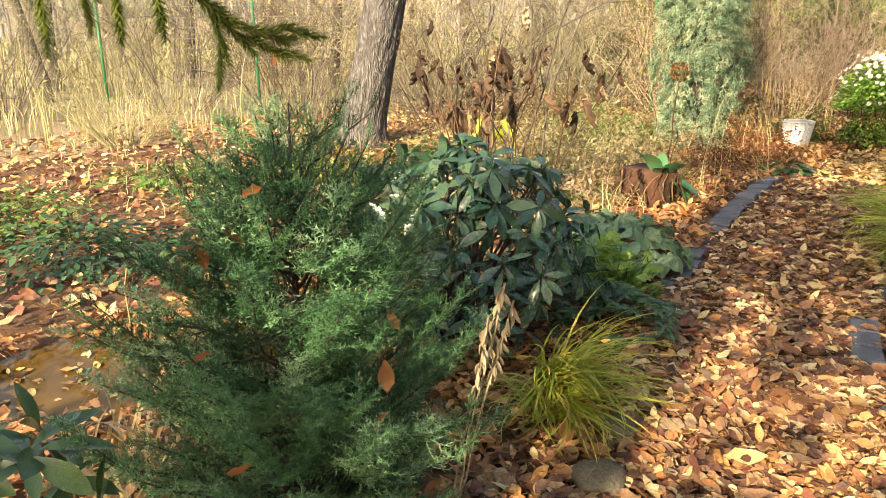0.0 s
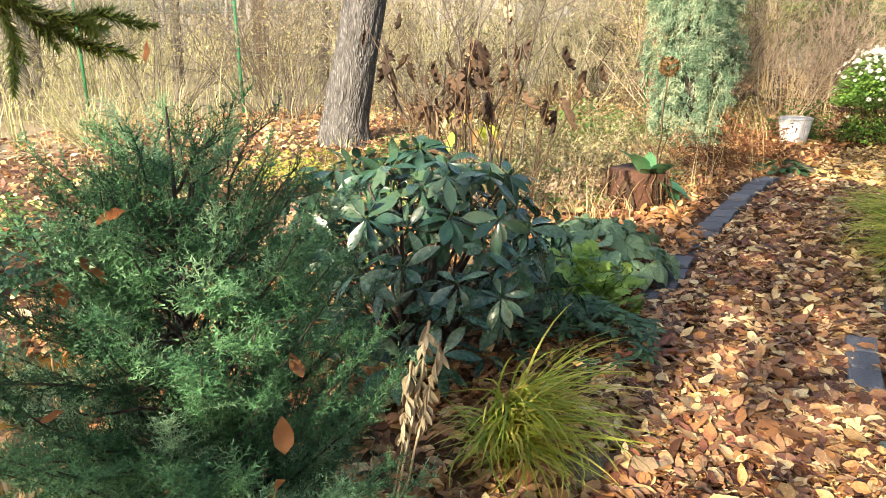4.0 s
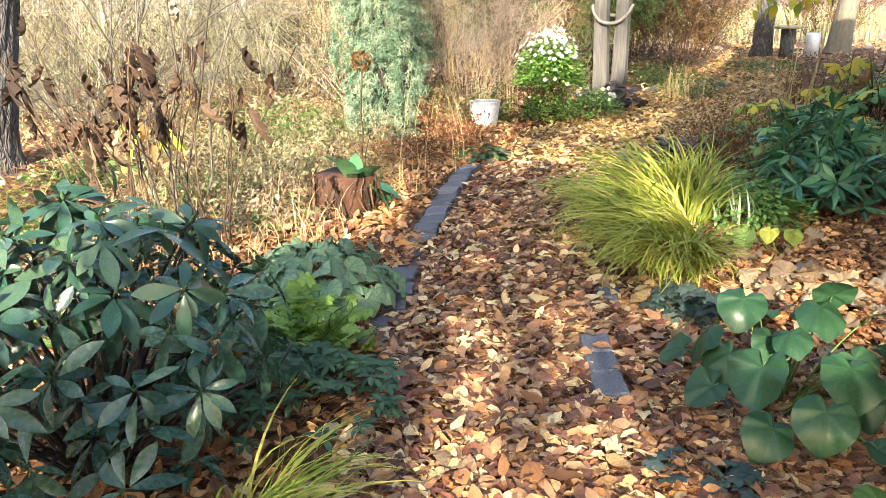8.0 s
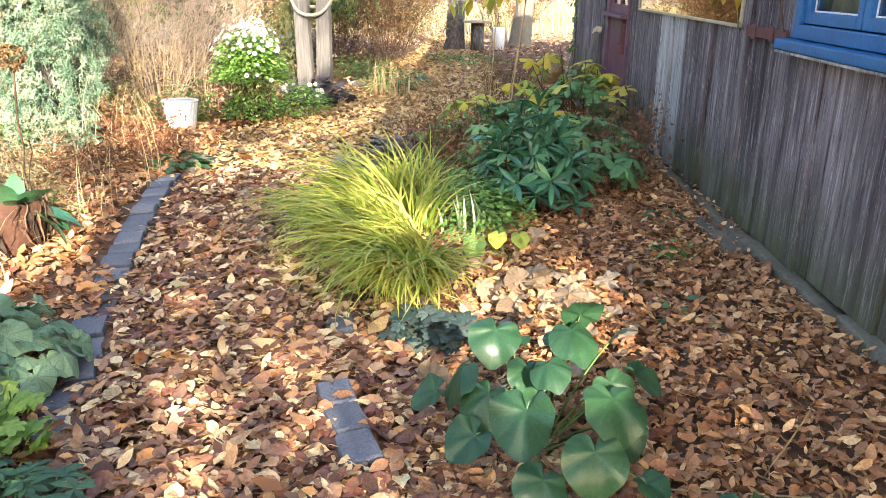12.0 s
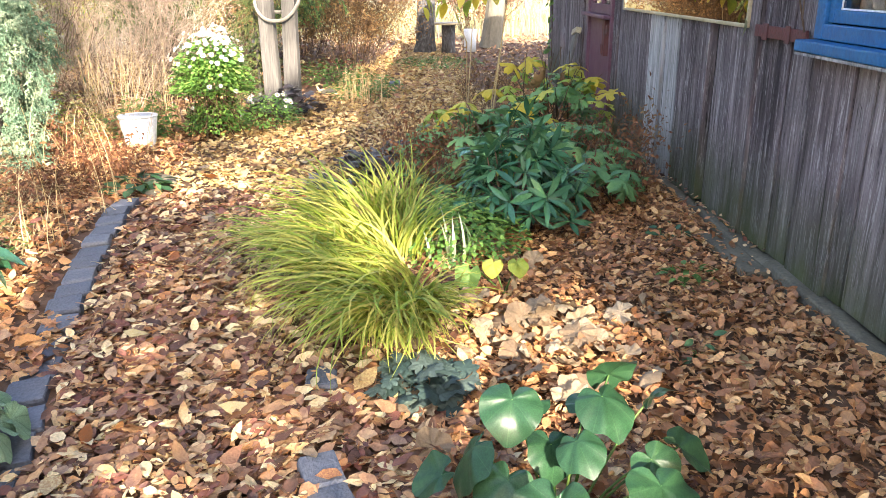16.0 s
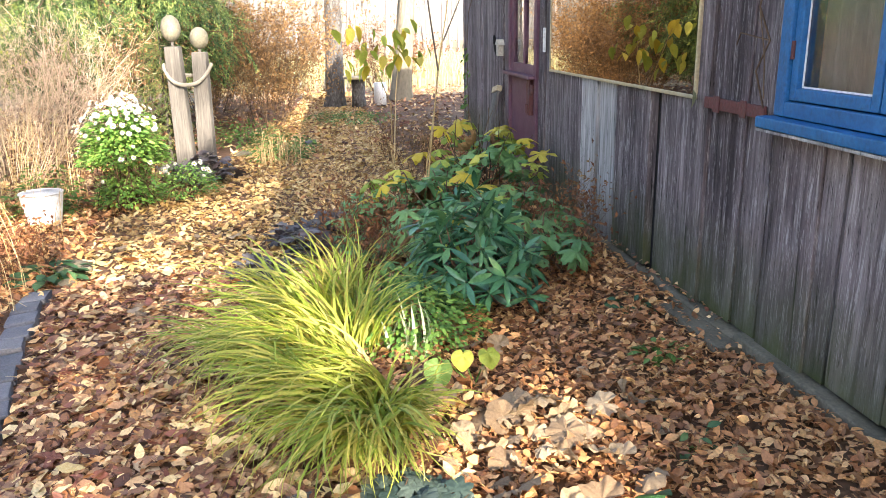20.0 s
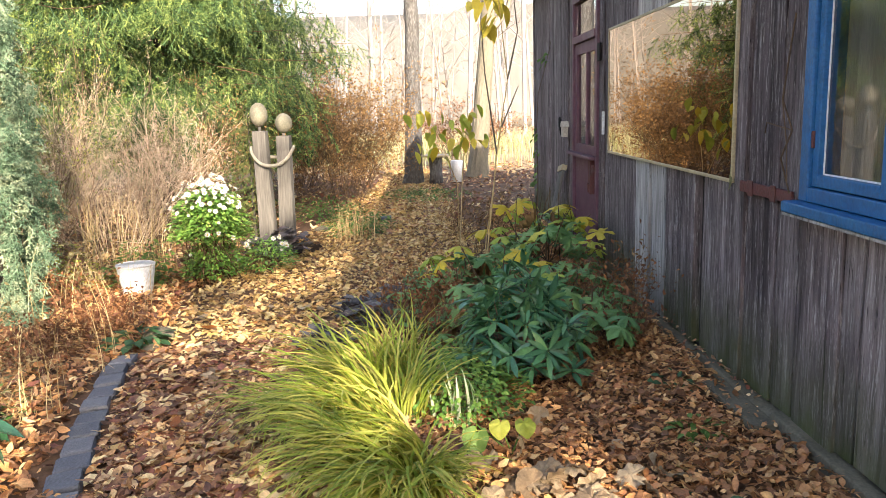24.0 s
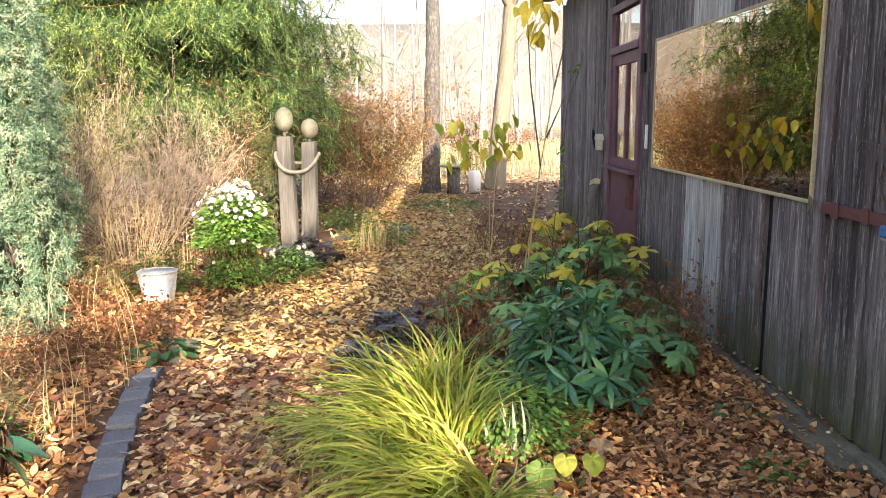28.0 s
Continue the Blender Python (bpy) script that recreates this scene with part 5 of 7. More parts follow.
for i in range(15):
    z = 0.12 + 0.1 * i
    for k in range(6):
        a = k * 1.05 + i * 0.5
        e = np.array([[math.cos(a), math.sin(a), -0.18 + rng.normal(0, 0.08)]])
        part("branch", multiply(*FIRT, frames(e, rng.normal(0, 0.1, 1), [(1.55 - 0.055 * i) * rng.uniform(0.75, 1.1)]), np.array([[0, 0, z]])), M_SPRUCE_DARK, fir)
spruce((-9.6, 7.5, 0), 8.0, 2.6, 90, "yellow-green spruce farther back", M_SPRUCE, 0.6, 0.55, 1.7)

# ---- trees ----
def trunk_mesh(pts, radii, sides=20, rough=0.05, seed=0):
    """A trunk with wavering bark ridges."""
    V, F = tube(pts, radii, sides)
    c = np.repeat(np.asarray(pts, float), sides, 0)
    d = V - c
    ang = np.arctan2(d[:, 1], d[:, 0])
    z = V[:, 2]
    ridge = np.abs(np.sin(ang * 8 + 1.3 * np.sin(z * 5 + seed) + 0.8 * np.sin(z * 13 + ang * 3))) + 0.6 * np.abs(np.sin(ang * 15 + 2.1 * np.sin(z * 9)))
    k = 1 + rough * (ridge - 0.8 + rng.normal(0, 0.22, len(V)))
    return c + d * k[:, None], F


def smooth_pts(pts, n=24):
    pts = np.asarray(pts, float)
    t = np.r_[0, np.cumsum(np.linalg.norm(np.diff(pts, axis=0), axis=1))]
    u = np.linspace(0, t[-1], n)
    return np.stack([np.interp(u, t, pts[:, j]) for j in range(3)], -1)


def bare_tree(at, h, r, lean, label, material, limbs=7, twigs=True):
    ob = thing("tree", at, label, "tree")
    top = np.array([lean[0], lean[1], h])
    pts = smooth_pts([(0, 0, 0), (0.02, 0, 0.25), top * 0.35 + np.array([0.05, 0, 0]), top * 0.7, top], 90)
    pts = pts[::2]
    rad = np.interp(np.linspace(0, 1, 45), [0, 0.03, 0.1, 1], [r * 1.35, r * 1.1, r, r * 0.35])
    part("trunk", trunk_mesh(pts, rad, 56 if r > 0.18 else 16, 0.09), material, ob)
    tw = []
    for i in range(limbs):
        j = rng.integers(14, 38)
        a = rng.uniform(0, 2 * np.pi)
        L = h * rng.uniform(0.2, 0.42)
        e = pts[j] + np.array([math.cos(a) * L * 0.8, math.sin(a) * L * 0.8, L * 0.75])
        lp = bend(pts[j], e, 0.05 * L, 7, 0.06)
        part("limb", tube(lp, np.linspace(rad[j] * 0.55, 0.012, 7), 6), material, ob)
        for q in range(10 if twigs else 0):
            m = rng.integers(2, 7)
            tw.append(tube(bend(lp[m], lp[m] + rng.normal(0, 0.28 * L, 3) + np.array([0, 0, 0.15 * L]), 0, 5, 0.03), np.linspace(0.009, 0.003, 5), 3))
    if tw:
        part("twig_mass", join(tw), M_TWIG, ob)
    return ob


bare_tree((-7.6, -3.1, 0), 7.5, 0.215, (1.2, 0.8), "leaning rough-barked grey tree trunk in the sunlit bed", M_BARK_GREY, 6)
bare_tree((-1.88, 9.5, 0), 9, 0.17, (0.1, 0.2), "slim grey tree trunk beyond the end of the path", M_BARK_GREY, 0)
bare_tree((-0.45, 10.6, 0), 9, 0.19, (0.7, 0.3), "pale leaning tree trunk beyond the end of the path", M_BARK_PALE, 5)
for x, y, r, h, lx in ((-15.5, -1.2, 0.1, 7, 0.2), (-13.5, 0.8, 0.09, 6, 0.4), (-17, 1.5, 0.14, 8, 0.0), (-13.0, 4.0, 0.1, 7, -0.5), (-11, 6.5, 0.1, 7, 0.5), (-18, -3.0, 0.12, 8, 0.4), (-16, 5, 0.13, 8, 0)):
    bare_tree((x, y, 0), h, r, (lx, 0.2), "thin bare tree at the edge of the dry meadow", M_BARK, 4)

for x, y, r in ((-14.65, -4.19, 0.115), (-16.6, -3.45, 0.17)):
    bare_tree((x, y, 0), 7, r, (-0.55, -1.2), "slim pale tree leaning at the edge of the dry meadow", M_BARK_PALE, 4)

# distant woods: a belt of bare trunks and twigs, haze put into their colour
def far_woods(n, sample, h, label):
    out = []
    for x, y in sample(n):
        hh = h * rng.uniform(0.7, 1.2)
        r = rng.uniform(0.06, 0.16)
        lean = rng.normal(0, 0.06, 2) * hh
        out.append(tube([(x, y, 0), (x + lean[0] * 0.5, y + lean[1] * 0.5, hh * 0.5), (x + lean[0], y + lean[1], hh)], [r, r * 0.7, 0.02], 5))
        for i in range(14):
            z = hh * rng.uniform(0.25, 0.95)
            b = np.array([x + lean[0] * z / hh, y + lean[1] * z / hh, z])
            a, L = rng.uniform(0, 6.28), hh * rng.uniform(0.08, 0.24)
            e = b + np.array([math.cos(a) * L, math.sin(a) * L, L * rng.uniform(0.3, 1.2)])
            out.append(tube(bend(b, e, 0, 4, 0.08), [0.035, 0.026, 0.018, 0.008], 3))
            for k in range(2):
                out.append(tube(bend((b + e) / 2, (b + e) / 2 + rng.normal(0, 0.4 * L, 3) + np.array([0, 0, 0.3 * L]), 0, 3, 0.05), [0.018, 0.012, 0.006], 3))
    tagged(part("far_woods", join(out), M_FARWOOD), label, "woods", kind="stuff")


far_woods(100, lambda n: np.stack([rng.uniform(-30, 18, n), rng.uniform(32, 66, n)], -1), 15, "bare woods beyond the garden, coloured pale like haze")
far_woods(90, lambda n: np.stack([rng.uniform(-48, -22, n), rng.uniform(-14, 26, n)], -1), 12, "bare woods behind the dry meadow, coloured pale like haze")

# added low ridge that closes the view, distance haze put into its grey
rx_ = np.linspace(-160, 120, 90)
rv_ = np.concatenate([np.stack([rx_, 95 + 10 * np.sin(rx_ / 37), np.full(90, -1.0)], -1), np.stack([rx_, 97 + 10 * np.sin(rx_ / 37), 13 + 3 * np.sin(rx_ / 23) + 1.5 * np.sin(rx_ / 7) + rng.normal(0, 0.5, 90)], -1), np.stack([rx_, 135 + 0 * rx_, np.full(90, 18.0)], -1)])
rf_ = np.array([(r * 90 + i, r * 90 + i + 1, (r + 1) * 90 + i + 1, (r + 1) * 90 + i) for r in (0, 1) for i in range(89)])
tagged(new("backdrop", mesh_of("backdrop", rv_, rf_, M_RIDGE)), "added backdrop ridge in pale haze grey far behind the garden", "ridge", kind="structure")

# meadow grass
mg = [blades(9000, area(-24, -9.2, -12, 13), 0.55, 0.012, 1.6, 0, 4), blades(1300, area(-24, -9.0, -12, 13), 1.0, 0.010, 0.6, 0, 3), blades(900, area(-10.5, -6.0, -6.5, 4.0), 0.25, 0.008, 2.2, 0, 4), blades(5000, area(-40, -18, -20, 30), 0.9, 0.04, 1.2, 0, 3), blades(6000, area(-12, 12, 13, 30), 0.7, 0.03, 1.2, 0, 3)]
tagged(part("meadow_grass", join([(v, f) for v, f in mg]), M_MEADOWGRASS), "tall dry straw-coloured meadow grass", "grass", kind="stuff")

# ---- fence ----
fence = thing("wire_fence", (-10.6, -2.6, 0), "garden wire mesh fence on slim green steel posts", "fence")
fp = [(-18.2, -8.4), (-14.6, -5.7), (-12.3, -4.05), (-10.6, -2.58), (-6.9, 1.6), (-6.6, 4.4)]
for x, y in fp:
    part("post", shift((tube([(x, y, -0.05), (x - 0.05, y, 1.75)], 0.021, 8, True)), (-10.6, -2.6, 0)), M_GREENMETAL, fence)
wr = []
for (x0, y0), (x1, y1) in zip(fp, fp[1:]):
    for i in range(12):
        z = 0.08 + 0.14 * i
        wr.append(tube(bend((x0, y0, z), (x1, y1, z), -0.012, 5), 0.0032, 3))
    for i in range(16):
        u = (i + 0.5) / 16
        wr.append(tube([(x0 + (x1 - x0) * u, y0 + (y1 - y0) * u, 0.06), (x0 + (x1 - x0) * u, y0 + (y1 - y0) * u, 1.62)], 0.003, 3))
part("wire_mesh", shift(join(wr), (-10.6, -2.6, 0)), M_WIRE, fence)

# ---- plants by the path ----
HEART = [disc_leaf(heart, 45, 4, c, 0.03, p, f) for p, c, f in ((0, 0.45, 0.22), (2, 0.1, 0.30), (4, 0.7, 0.12))]
PALM = [disc_leaf(lobed(5, 0.72, 0.05), 56, 3, c, 0.05, p) for p, c in ((0, 0.4), (2, 0.6), (4, 0.2))]
LOBE7 = [disc_leaf(lobed(7, 0.2, 0.03), 28, 2, 0.25, 0.05, p) for p in (0, 2)]
CRUMPLE = [disc_leaf(heart, 26, 3, 1.6, 0.28, 0), disc_leaf(lobed(5, 0.3, 0.05), 26, 3, -1.8, 0.34, 2), disc_leaf(heart, 26, 3, 2.2, 0.4, 4)]
CRUMPLE = [(v * np.array([0.36, 1.6, 0.8]), f) for v, f in CRUMPLE]
OVAL = [leaf(0.6, 0.25, 0.2, 4, 0.45), leaf(0.55, 0.1, 0.25, 4, 0.45)]

# big heart-leaved plant
BL = leaf_meshes("leaf", HEART, M_BIGLEAF)
bp = thing("heart_leaved_plant", (-1.28, -4.95, 0), "low plant with very large heart-shaped green leaves on the path edge", "plant")
# stalk end, way the blade hangs, roll and size of each large leaf
for x, y, z, dx, dy, dz, roll, s in ((-0.10, 0.04, 0.36, -0.15, -0.75, -0.55, 0.1, 0.125), (-0.02, -0.24, 0.25, -0.25, -0.8, -0.75, -0.25, 0.15), (0.22, -0.20, 0.27, 0.15, -0.8, -0.5, 0.25, 0.15), (0.33, 0.03, 0.22, 0.8, -0.5, -0.3, 0.2, 0.115),
                                     (0.17, 0.16, 0.36, 0.25, -0.35, 0.9, 0.3, 0.11), (0.13, 0.05, 0.36, 0.3, -0.8, -0.2, 0.0, 0.12), (0.05, -0.06, 0.30, 0.2, -0.9, -0.1, -0.3, 0.095), (-0.20, -0.02, 0.26, -0.8, -0.4, -0.7, -0.3, 0.13), (0.16, -0.32, 0.18, -0.05, -0.8, -0.8, 0.1, 0.14),
                                     (-0.16, -0.20, 0.14, -0.8, -0.5, -0.4, 0.3, 0.11), (-0.05, 0.14, 0.28, -0.2, 0.8, -0.2, 0.0, 0.11), (0.24, -0.05, 0.24, 0.6, -0.6, -0.6, -0.4, 0.10), (0.02, -0.38, 0.13, -0.3, -0.8, -0.5, 0.5, 0.12), (0.10, 0.10, 0.30, 0.5, 0.5, 0.0, 0.0, 0.10),
                                     (-0.28, 0.02, 0.15, -0.9, -0.1, -0.4, 0.2, 0.10), (0.28, 0.14, 0.30, 0.5, 0.1, 0.4, 0.5, 0.075), (0.0, 0.02, 0.24, 0.1, -0.8, -0.6, 0.3, 0.11), (0.30, -0.34, 0.10, 0.6, -0.7, -0.1, 0.0, 0.08), (-0.12, -0.10, 0.22, -0.4, -0.8, -0.5, 0.2, 0.12), (0.26, -0.16, 0.15, 0.4, -0.6, -0.7, 0.0, 0.11)):
    R = frames(np.array([[dx, dy, dz]]), np.array([roll]), [s])[0]
    piece("leaf", BL[rng.integers(3)], bp, R, (x, y, z))
    part("stalk", tube(bend((x * 0.2 + 0.02, y * 0.2, 0), (x, y, z), 0.03, 6), np.linspace(0.0045, 0.0028, 6), 5), M_LEAF, bp)
b2 = thing("heart_leaved_plant", (-0.74, -5.47, 0), "single large rounded green leaf standing above the fallen leaves", "plant")
piece("leaf", mesh_of("leaf", *disc_leaf(lobed(7, 0.06, 0.02), 35, 3, 0.3, 0.05), M_BIGLEAF), b2, frames(np.array([[0.3, -1, -0.35]]), np.array([0.1]), [0.16])[0], (0, 0, 0.13))
piece("leaf", mesh_of("leaf", *disc_leaf(lobed(7, 0.06, 0.02), 35, 3, 0.3, 0.05), M_LEAF), b2, frames(np.array([[-1, -0.4, 0.2]]), np.array([0.3]), [0.09])[0], (-0.25, -0.05, 0.08))
part("stalk_mass", tube(bend((0, 0.05, 0), (0, 0, 0.13), 0.01, 5), 0.004, 5), M_LEAF, b2)

# silvery-leaved plant at the kerb
BR = leaf_meshes("leaf", HEART, M_BRUNNERA)
br = thing("silver_leaved_plant", (-3.22, -4.72, 0), "low mound of silvery veined heart-shaped leaves beside the kerb", "plant")
for i in range(120):
    a, q = i * 2.4, math.sqrt((i + 0.5) / 120)
    x, y, z = 0.36 * q * math.cos(a), 0.42 * q * math.sin(a), 0.26 - 0.17 * q * q + rng.normal(0, 0.015)
    piece("leaf", BR[i % 3], br, frames(np.array([[math.cos(a), math.sin(a), -0.75 * q + rng.normal(0, 0.3)]]), rng.normal(0, 0.5, 1), [rng.uniform(0.06, 0.105)])[0], (x, y, z))
part("stalk_mass", stems_to([(0.2 * math.cos(a), 0.2 * math.sin(a), 0.2) for a in np.arange(10)], 0.04, 0.005, 0.003), M_LEAF, br)

clump("lime_coral_bells", (-2.95, -5.18, 0), "bright lime-green plant with scalloped leaves beside the path", "plant", [("leaf_mass", leaf_cloud(130, 0.27, 0.24, 0.32, LOBE7, 0.035, 0.07, 0.7, 0.05, 0.3), M_LIME), ("stalk_mass", stems_to([(0.18 * math.cos(a), 0.18 * math.sin(a), 0.22) for a in np.arange(14)], 0.04, 0.003, 0.002), M_LEAF)])
def whorl_cover(n, rx, ry, h):
    """Low stems, each topped by a flat whorl of toothed leaves."""
    P = patch(0, 0, rx, ry)(n)
    P[:, 2] = h * (1 - 0.5 * ((P[:, 0] / rx) ** 2 + (P[:, 1] / ry) ** 2)) * rng.uniform(0.75, 1.1, n)
    k = np.repeat(np.arange(n), 8)
    a = np.tile(np.arange(8) * 0.785, n) + rng.uniform(0, 6, n)[k]
    D = np.stack([np.cos(a), np.sin(a), rng.normal(0.15, 0.2, len(a))], -1)
    return multiply(*leaf(0.36, 0.3, 0.25, 4, 0.62), frames(D, rng.normal(0, 0.2, len(a)), rng.uniform(0.04, 0.065, len(a))), P[k])


for at, n_, rx, ry, hh in (((-2.72, -5.62, 0), 70, 0.34, 0.36, 0.20), ((-3.15, -5.55, 0), 64, 0.4, 0.3, 0.22), ((-2.72, -5.42, 0), 30, 0.2, 0.15, 0.16)):
    clump("dark_groundcover", at, "dark green whorled groundcover under the rhododendron", "plant", [("leaf_mass", whorl_cover(n_, rx, ry, hh), M_FERN), ("stalk_mass", stems_to([(rx * 0.7 * math.cos(a), ry * 0.7 * math.sin(a), hh * 0.7) for a in np.arange(12)], 0.06, 0.003, 0.002), M_TWIG)], "groundcover clumps")
clump("coral_bells", (-1.62, -4.28, 0), "small blue-green coral bells with scalloped leaves at the path edge", "plant", [("leaf_mass", leaf_cloud(80, 0.19, 0.17, 0.15, LOBE7, 0.045, 0.08, 0.35, 0.04), M_HEUCH), ("stalk_mass", stems_to([(0.15 * math.cos(a), 0.12 * math.sin(a), 0.09) for a in np.arange(10)], 0.04, 0.003, 0.002), M_TWIG)])
clump("coral_bells", (-1.40, -5.50, 0), "low grey-green coral bells among fallen leaves", "plant", [("leaf_mass", leaf_cloud(16, 0.2, 0.15, 0.07, LOBE7, 0.04, 0.07, 0.2, 0.03), M_HEUCH), ("stalk_mass", stems_to([(0.12 * math.cos(a), 0.1 * math.sin(a), 0.06) for a in np.arange(6)], 0.04, 0.003, 0.002), M_TWIG)])
for at in ((-2.32, -1.75, 0), (-2.05, -1.25, 0), (-1.9, -0.6, 0), (-2.15, -0.9, 0)):
    clump("purple_coral_bells", at, "dark purple coral bells with crumpled leaves beside the path", "plant", [("leaf_mass", leaf_cloud(70, 0.22, 0.2, 0.19, LOBE7, 0.045, 0.08, 0.5, 0.04, 0.3), M_PURPLE), ("stalk_mass", stems_to([(0.15 * math.cos(a), 0.12 * math.sin(a), 0.09) for a in np.arange(8)], 0.04, 0.003, 0.002), M_TWIG)], "purple coral bells")
clump("purple_coral_bells", (-3.25, 1.65, 0), "dark purple coral bells at the foot of the sculpture", "plant", [("leaf_mass", leaf_cloud(140, 0.44, 0.3, 0.33, LOBE7, 0.06, 0.11, 0.45, 0.05, 0.3), M_PURPLE), ("stalk_mass", stems_to([(0.25 * math.cos(a), 0.15 * math.sin(a), 0.14) for a in np.arange(8)], 0.06, 0.003, 0.002), M_TWIG)], "purple coral bells")
clump("leafy_groundcover", (-1.45, -2.6, 0), "fresh green ferny groundcover between grass and rhododendron", "plant", [("leaf_mass", leaf_cloud(2300, 0.38, 0.60, 0.26, OVAL, 0.022, 0.045, 0.4, 0.03, 0.4), M_CHRYS), ("blade_mass", blades(14, patch(-0.05, -0.35, 0.12, 0.12), 0.30, 0.02, 0.7, 0, 5), M_PALEBLADE), ("stalk_mass", stems_to([(0.25 * math.cos(a), 0.35 * math.sin(a), 0.15) for a in np.arange(14)], 0.1, 0.003, 0.002), M_LEAF)])
clump("broad_leaved_plant", (-3.62, -1.5, 0), "small dark green plant with broad leaves at the kerb end", "plant", [("leaf_mass", leaf_cloud(34, 0.2, 0.16, 0.14, OVAL, 0.09, 0.14, 0.3, 0.03), M_FERN), ("stalk_mass", stems_to([(0.1 * math.cos(a), 0.1 * math.sin(a), 0.07) for a in np.arange(6)], 0.03, 0.003, 0.002), M_LEAF)])

# lobed-leaved hydrangea with yellowing leaves
def leaf_parts(ob, shapes, material, n, rx, ry, h, lo, hi, up, z0, hollow):
    me = leaf_meshes("leaf", shapes, material)
    for i in range(n):
        a, q, el = rng.uniform(0, 2 * np.pi), rng.uniform(hollow, 1), math.asin(rng.uniform(0, 1))
        p = (rx * q * math.cos(a) * math.cos(el), ry * q * math.sin(a) * math.cos(el), z0 + (h - z0) * q * math.sin(el))
        dv = np.array([[math.cos(a), math.sin(a), rng.normal(up - 0.3, 0.35)]])
        piece("leaf", me[i % len(me)], ob, frames(dv, rng.normal(0, 0.3, 1), [rng.uniform(lo, hi)])[0], p)


oh = clump("oakleaf_hydrangea", (-1.22, -1.30, 0), "spreading hydrangea with large lobed green leaves, some turning yellow", "shrub", [("stem", stems_to([p], 0.15, 0.006, 0.004), M_TWIG) for p in dome(30, 0.58, 0.9, 0.52, 0.3, 9)])
leaf_parts(oh, PALM, M_OAK, 185, 0.72, 1.05, 0.50, 0.07, 0.135, 0.12, 0.08, 0.45)
leaf_parts(oh, PALM, M_YGREEN, 6, 0.55, 0.9, 0.62, 0.10, 0.16, 0.25, 0.3, 0.85)
leaf_parts(oh, PALM, M_YELLOW, 7, 0.45, 0.8, 0.64, 0.07, 0.12, 0.25, 0.3, 0.85)
leaf_parts(oh, CRUMPLE, M_OCHRE, 50, 0.5, 0.8, 0.45, 0.06, 0.10, -0.3, 0.1, 0.6)
oh2 = clump("oakleaf_hydrangea", (-0.66, -1.75, 0), "hydrangea with dull green lobed leaves against the shed wall", "shrub", [("stem", stems_to([p], 0.12, 0.006, 0.004), M_TWIG) for p in dome(16, 0.34, 0.6, 0.5, 0.3, 9)])
leaf_parts(oh2, PALM, M_OAK, 80, 0.40, 0.75, 0.52, 0.06, 0.135, 0.1, 0.10, 0.5)
yh = clump("yellowing_hydrangea", (-0.62, 0.0, 0), "hydrangea with yellow-green lobed leaves beside the shed door", "shrub", [("stem", stems_to([p], 0.15, 0.006, 0.003), M_TWIG) for p in dome(30, 0.5, 0.9, 0.85, 0.3, 9)])
leaf_parts(yh, PALM, M_OAK, 76, 0.5, 0.9, 0.62, 0.07, 0.14, 0.25, 0.2, 0.6)
leaf_parts(yh, PALM, M_YGREEN, 20, 0.5, 0.95, 0.72, 0.08, 0.14, 0.25, 0.3, 0.8)
leaf_parts(yh, PALM, M_YELLOW, 8, 0.5, 0.95, 0.78, 0.11, 0.18, 0.25, 0.45, 0.8)
leaf_parts(yh, CRUMPLE, M_OCHRE, 26, 0.45, 0.9, 0.6, 0.05, 0.10, -0.3, 0.15, 0.4)
yl = thing("yellow_leaf_plant", (-1.27, -3.40, 0), "seedling with a pair of broad yellow-green leaves", "plant")
YM = leaf_meshes("leaf", HEART[:1], M_YGREEN)
for x, e, rz in ((-0.055, -0.7, 0), (0.055, -0.7, 0.2)):
    piece("leaf", YM[0], yl, frames(np.array([[x * 4, -0.8, e]]), np.array([0.0]), [0.075])[0], (x, 0.02, 0.16))
piece("leaf", mesh_of("leaf", *HEART[1], M_LEAF), yl, frames(np.array([[-0.5, -0.8, -1.2]]), np.array([0.0]), [0.10])[0], (-0.16, -0.05, 0.14))
part("stalk_mass", join([tube(bend((0, 0.05, 0), (x, 0.02, 0.16), 0.0, 5), 0.004, 5) for x in (-0.055, 0.055, -0.16)]), M_LEAF, yl)

# young magnolia-like shrub with yellow leaves beyond, and slim sapling
def leafy_sapling(at, label, stems, leaves, size, material):
    ob = thing("sapling", at, label, "sapling")
    for s in stems:
        part("stem", tube(np.array(s), np.linspace(0.007, 0.003, len(s)), 6), M_STRAW if s[0][2] < 0.1 else M_TWIG_GREY, ob)
    me = leaf_meshes("leaf", [leaf(0.55, 0.4, 0.2, 6, 0.45), leaf(0.5, 0.25, 0.3, 6, 0.45)], material) + leaf_meshes("leaf", [leaf(0.55, 0.4, 0.2, 6, 0.45)], M_YELLOW)
    for i, (x, y, z) in enumerate(leaves):
        a = rng.uniform(0, 6.28)
        piece("leaf", me[i % 3], ob, frames(np.array([[math.cos(a), math.sin(a), -1.0 + rng.normal(0, 0.5)]]), rng.normal(0, 0.4, 1), [size * rng.uniform(0.7, 1.15)])[0], (x, y, z))
    return ob


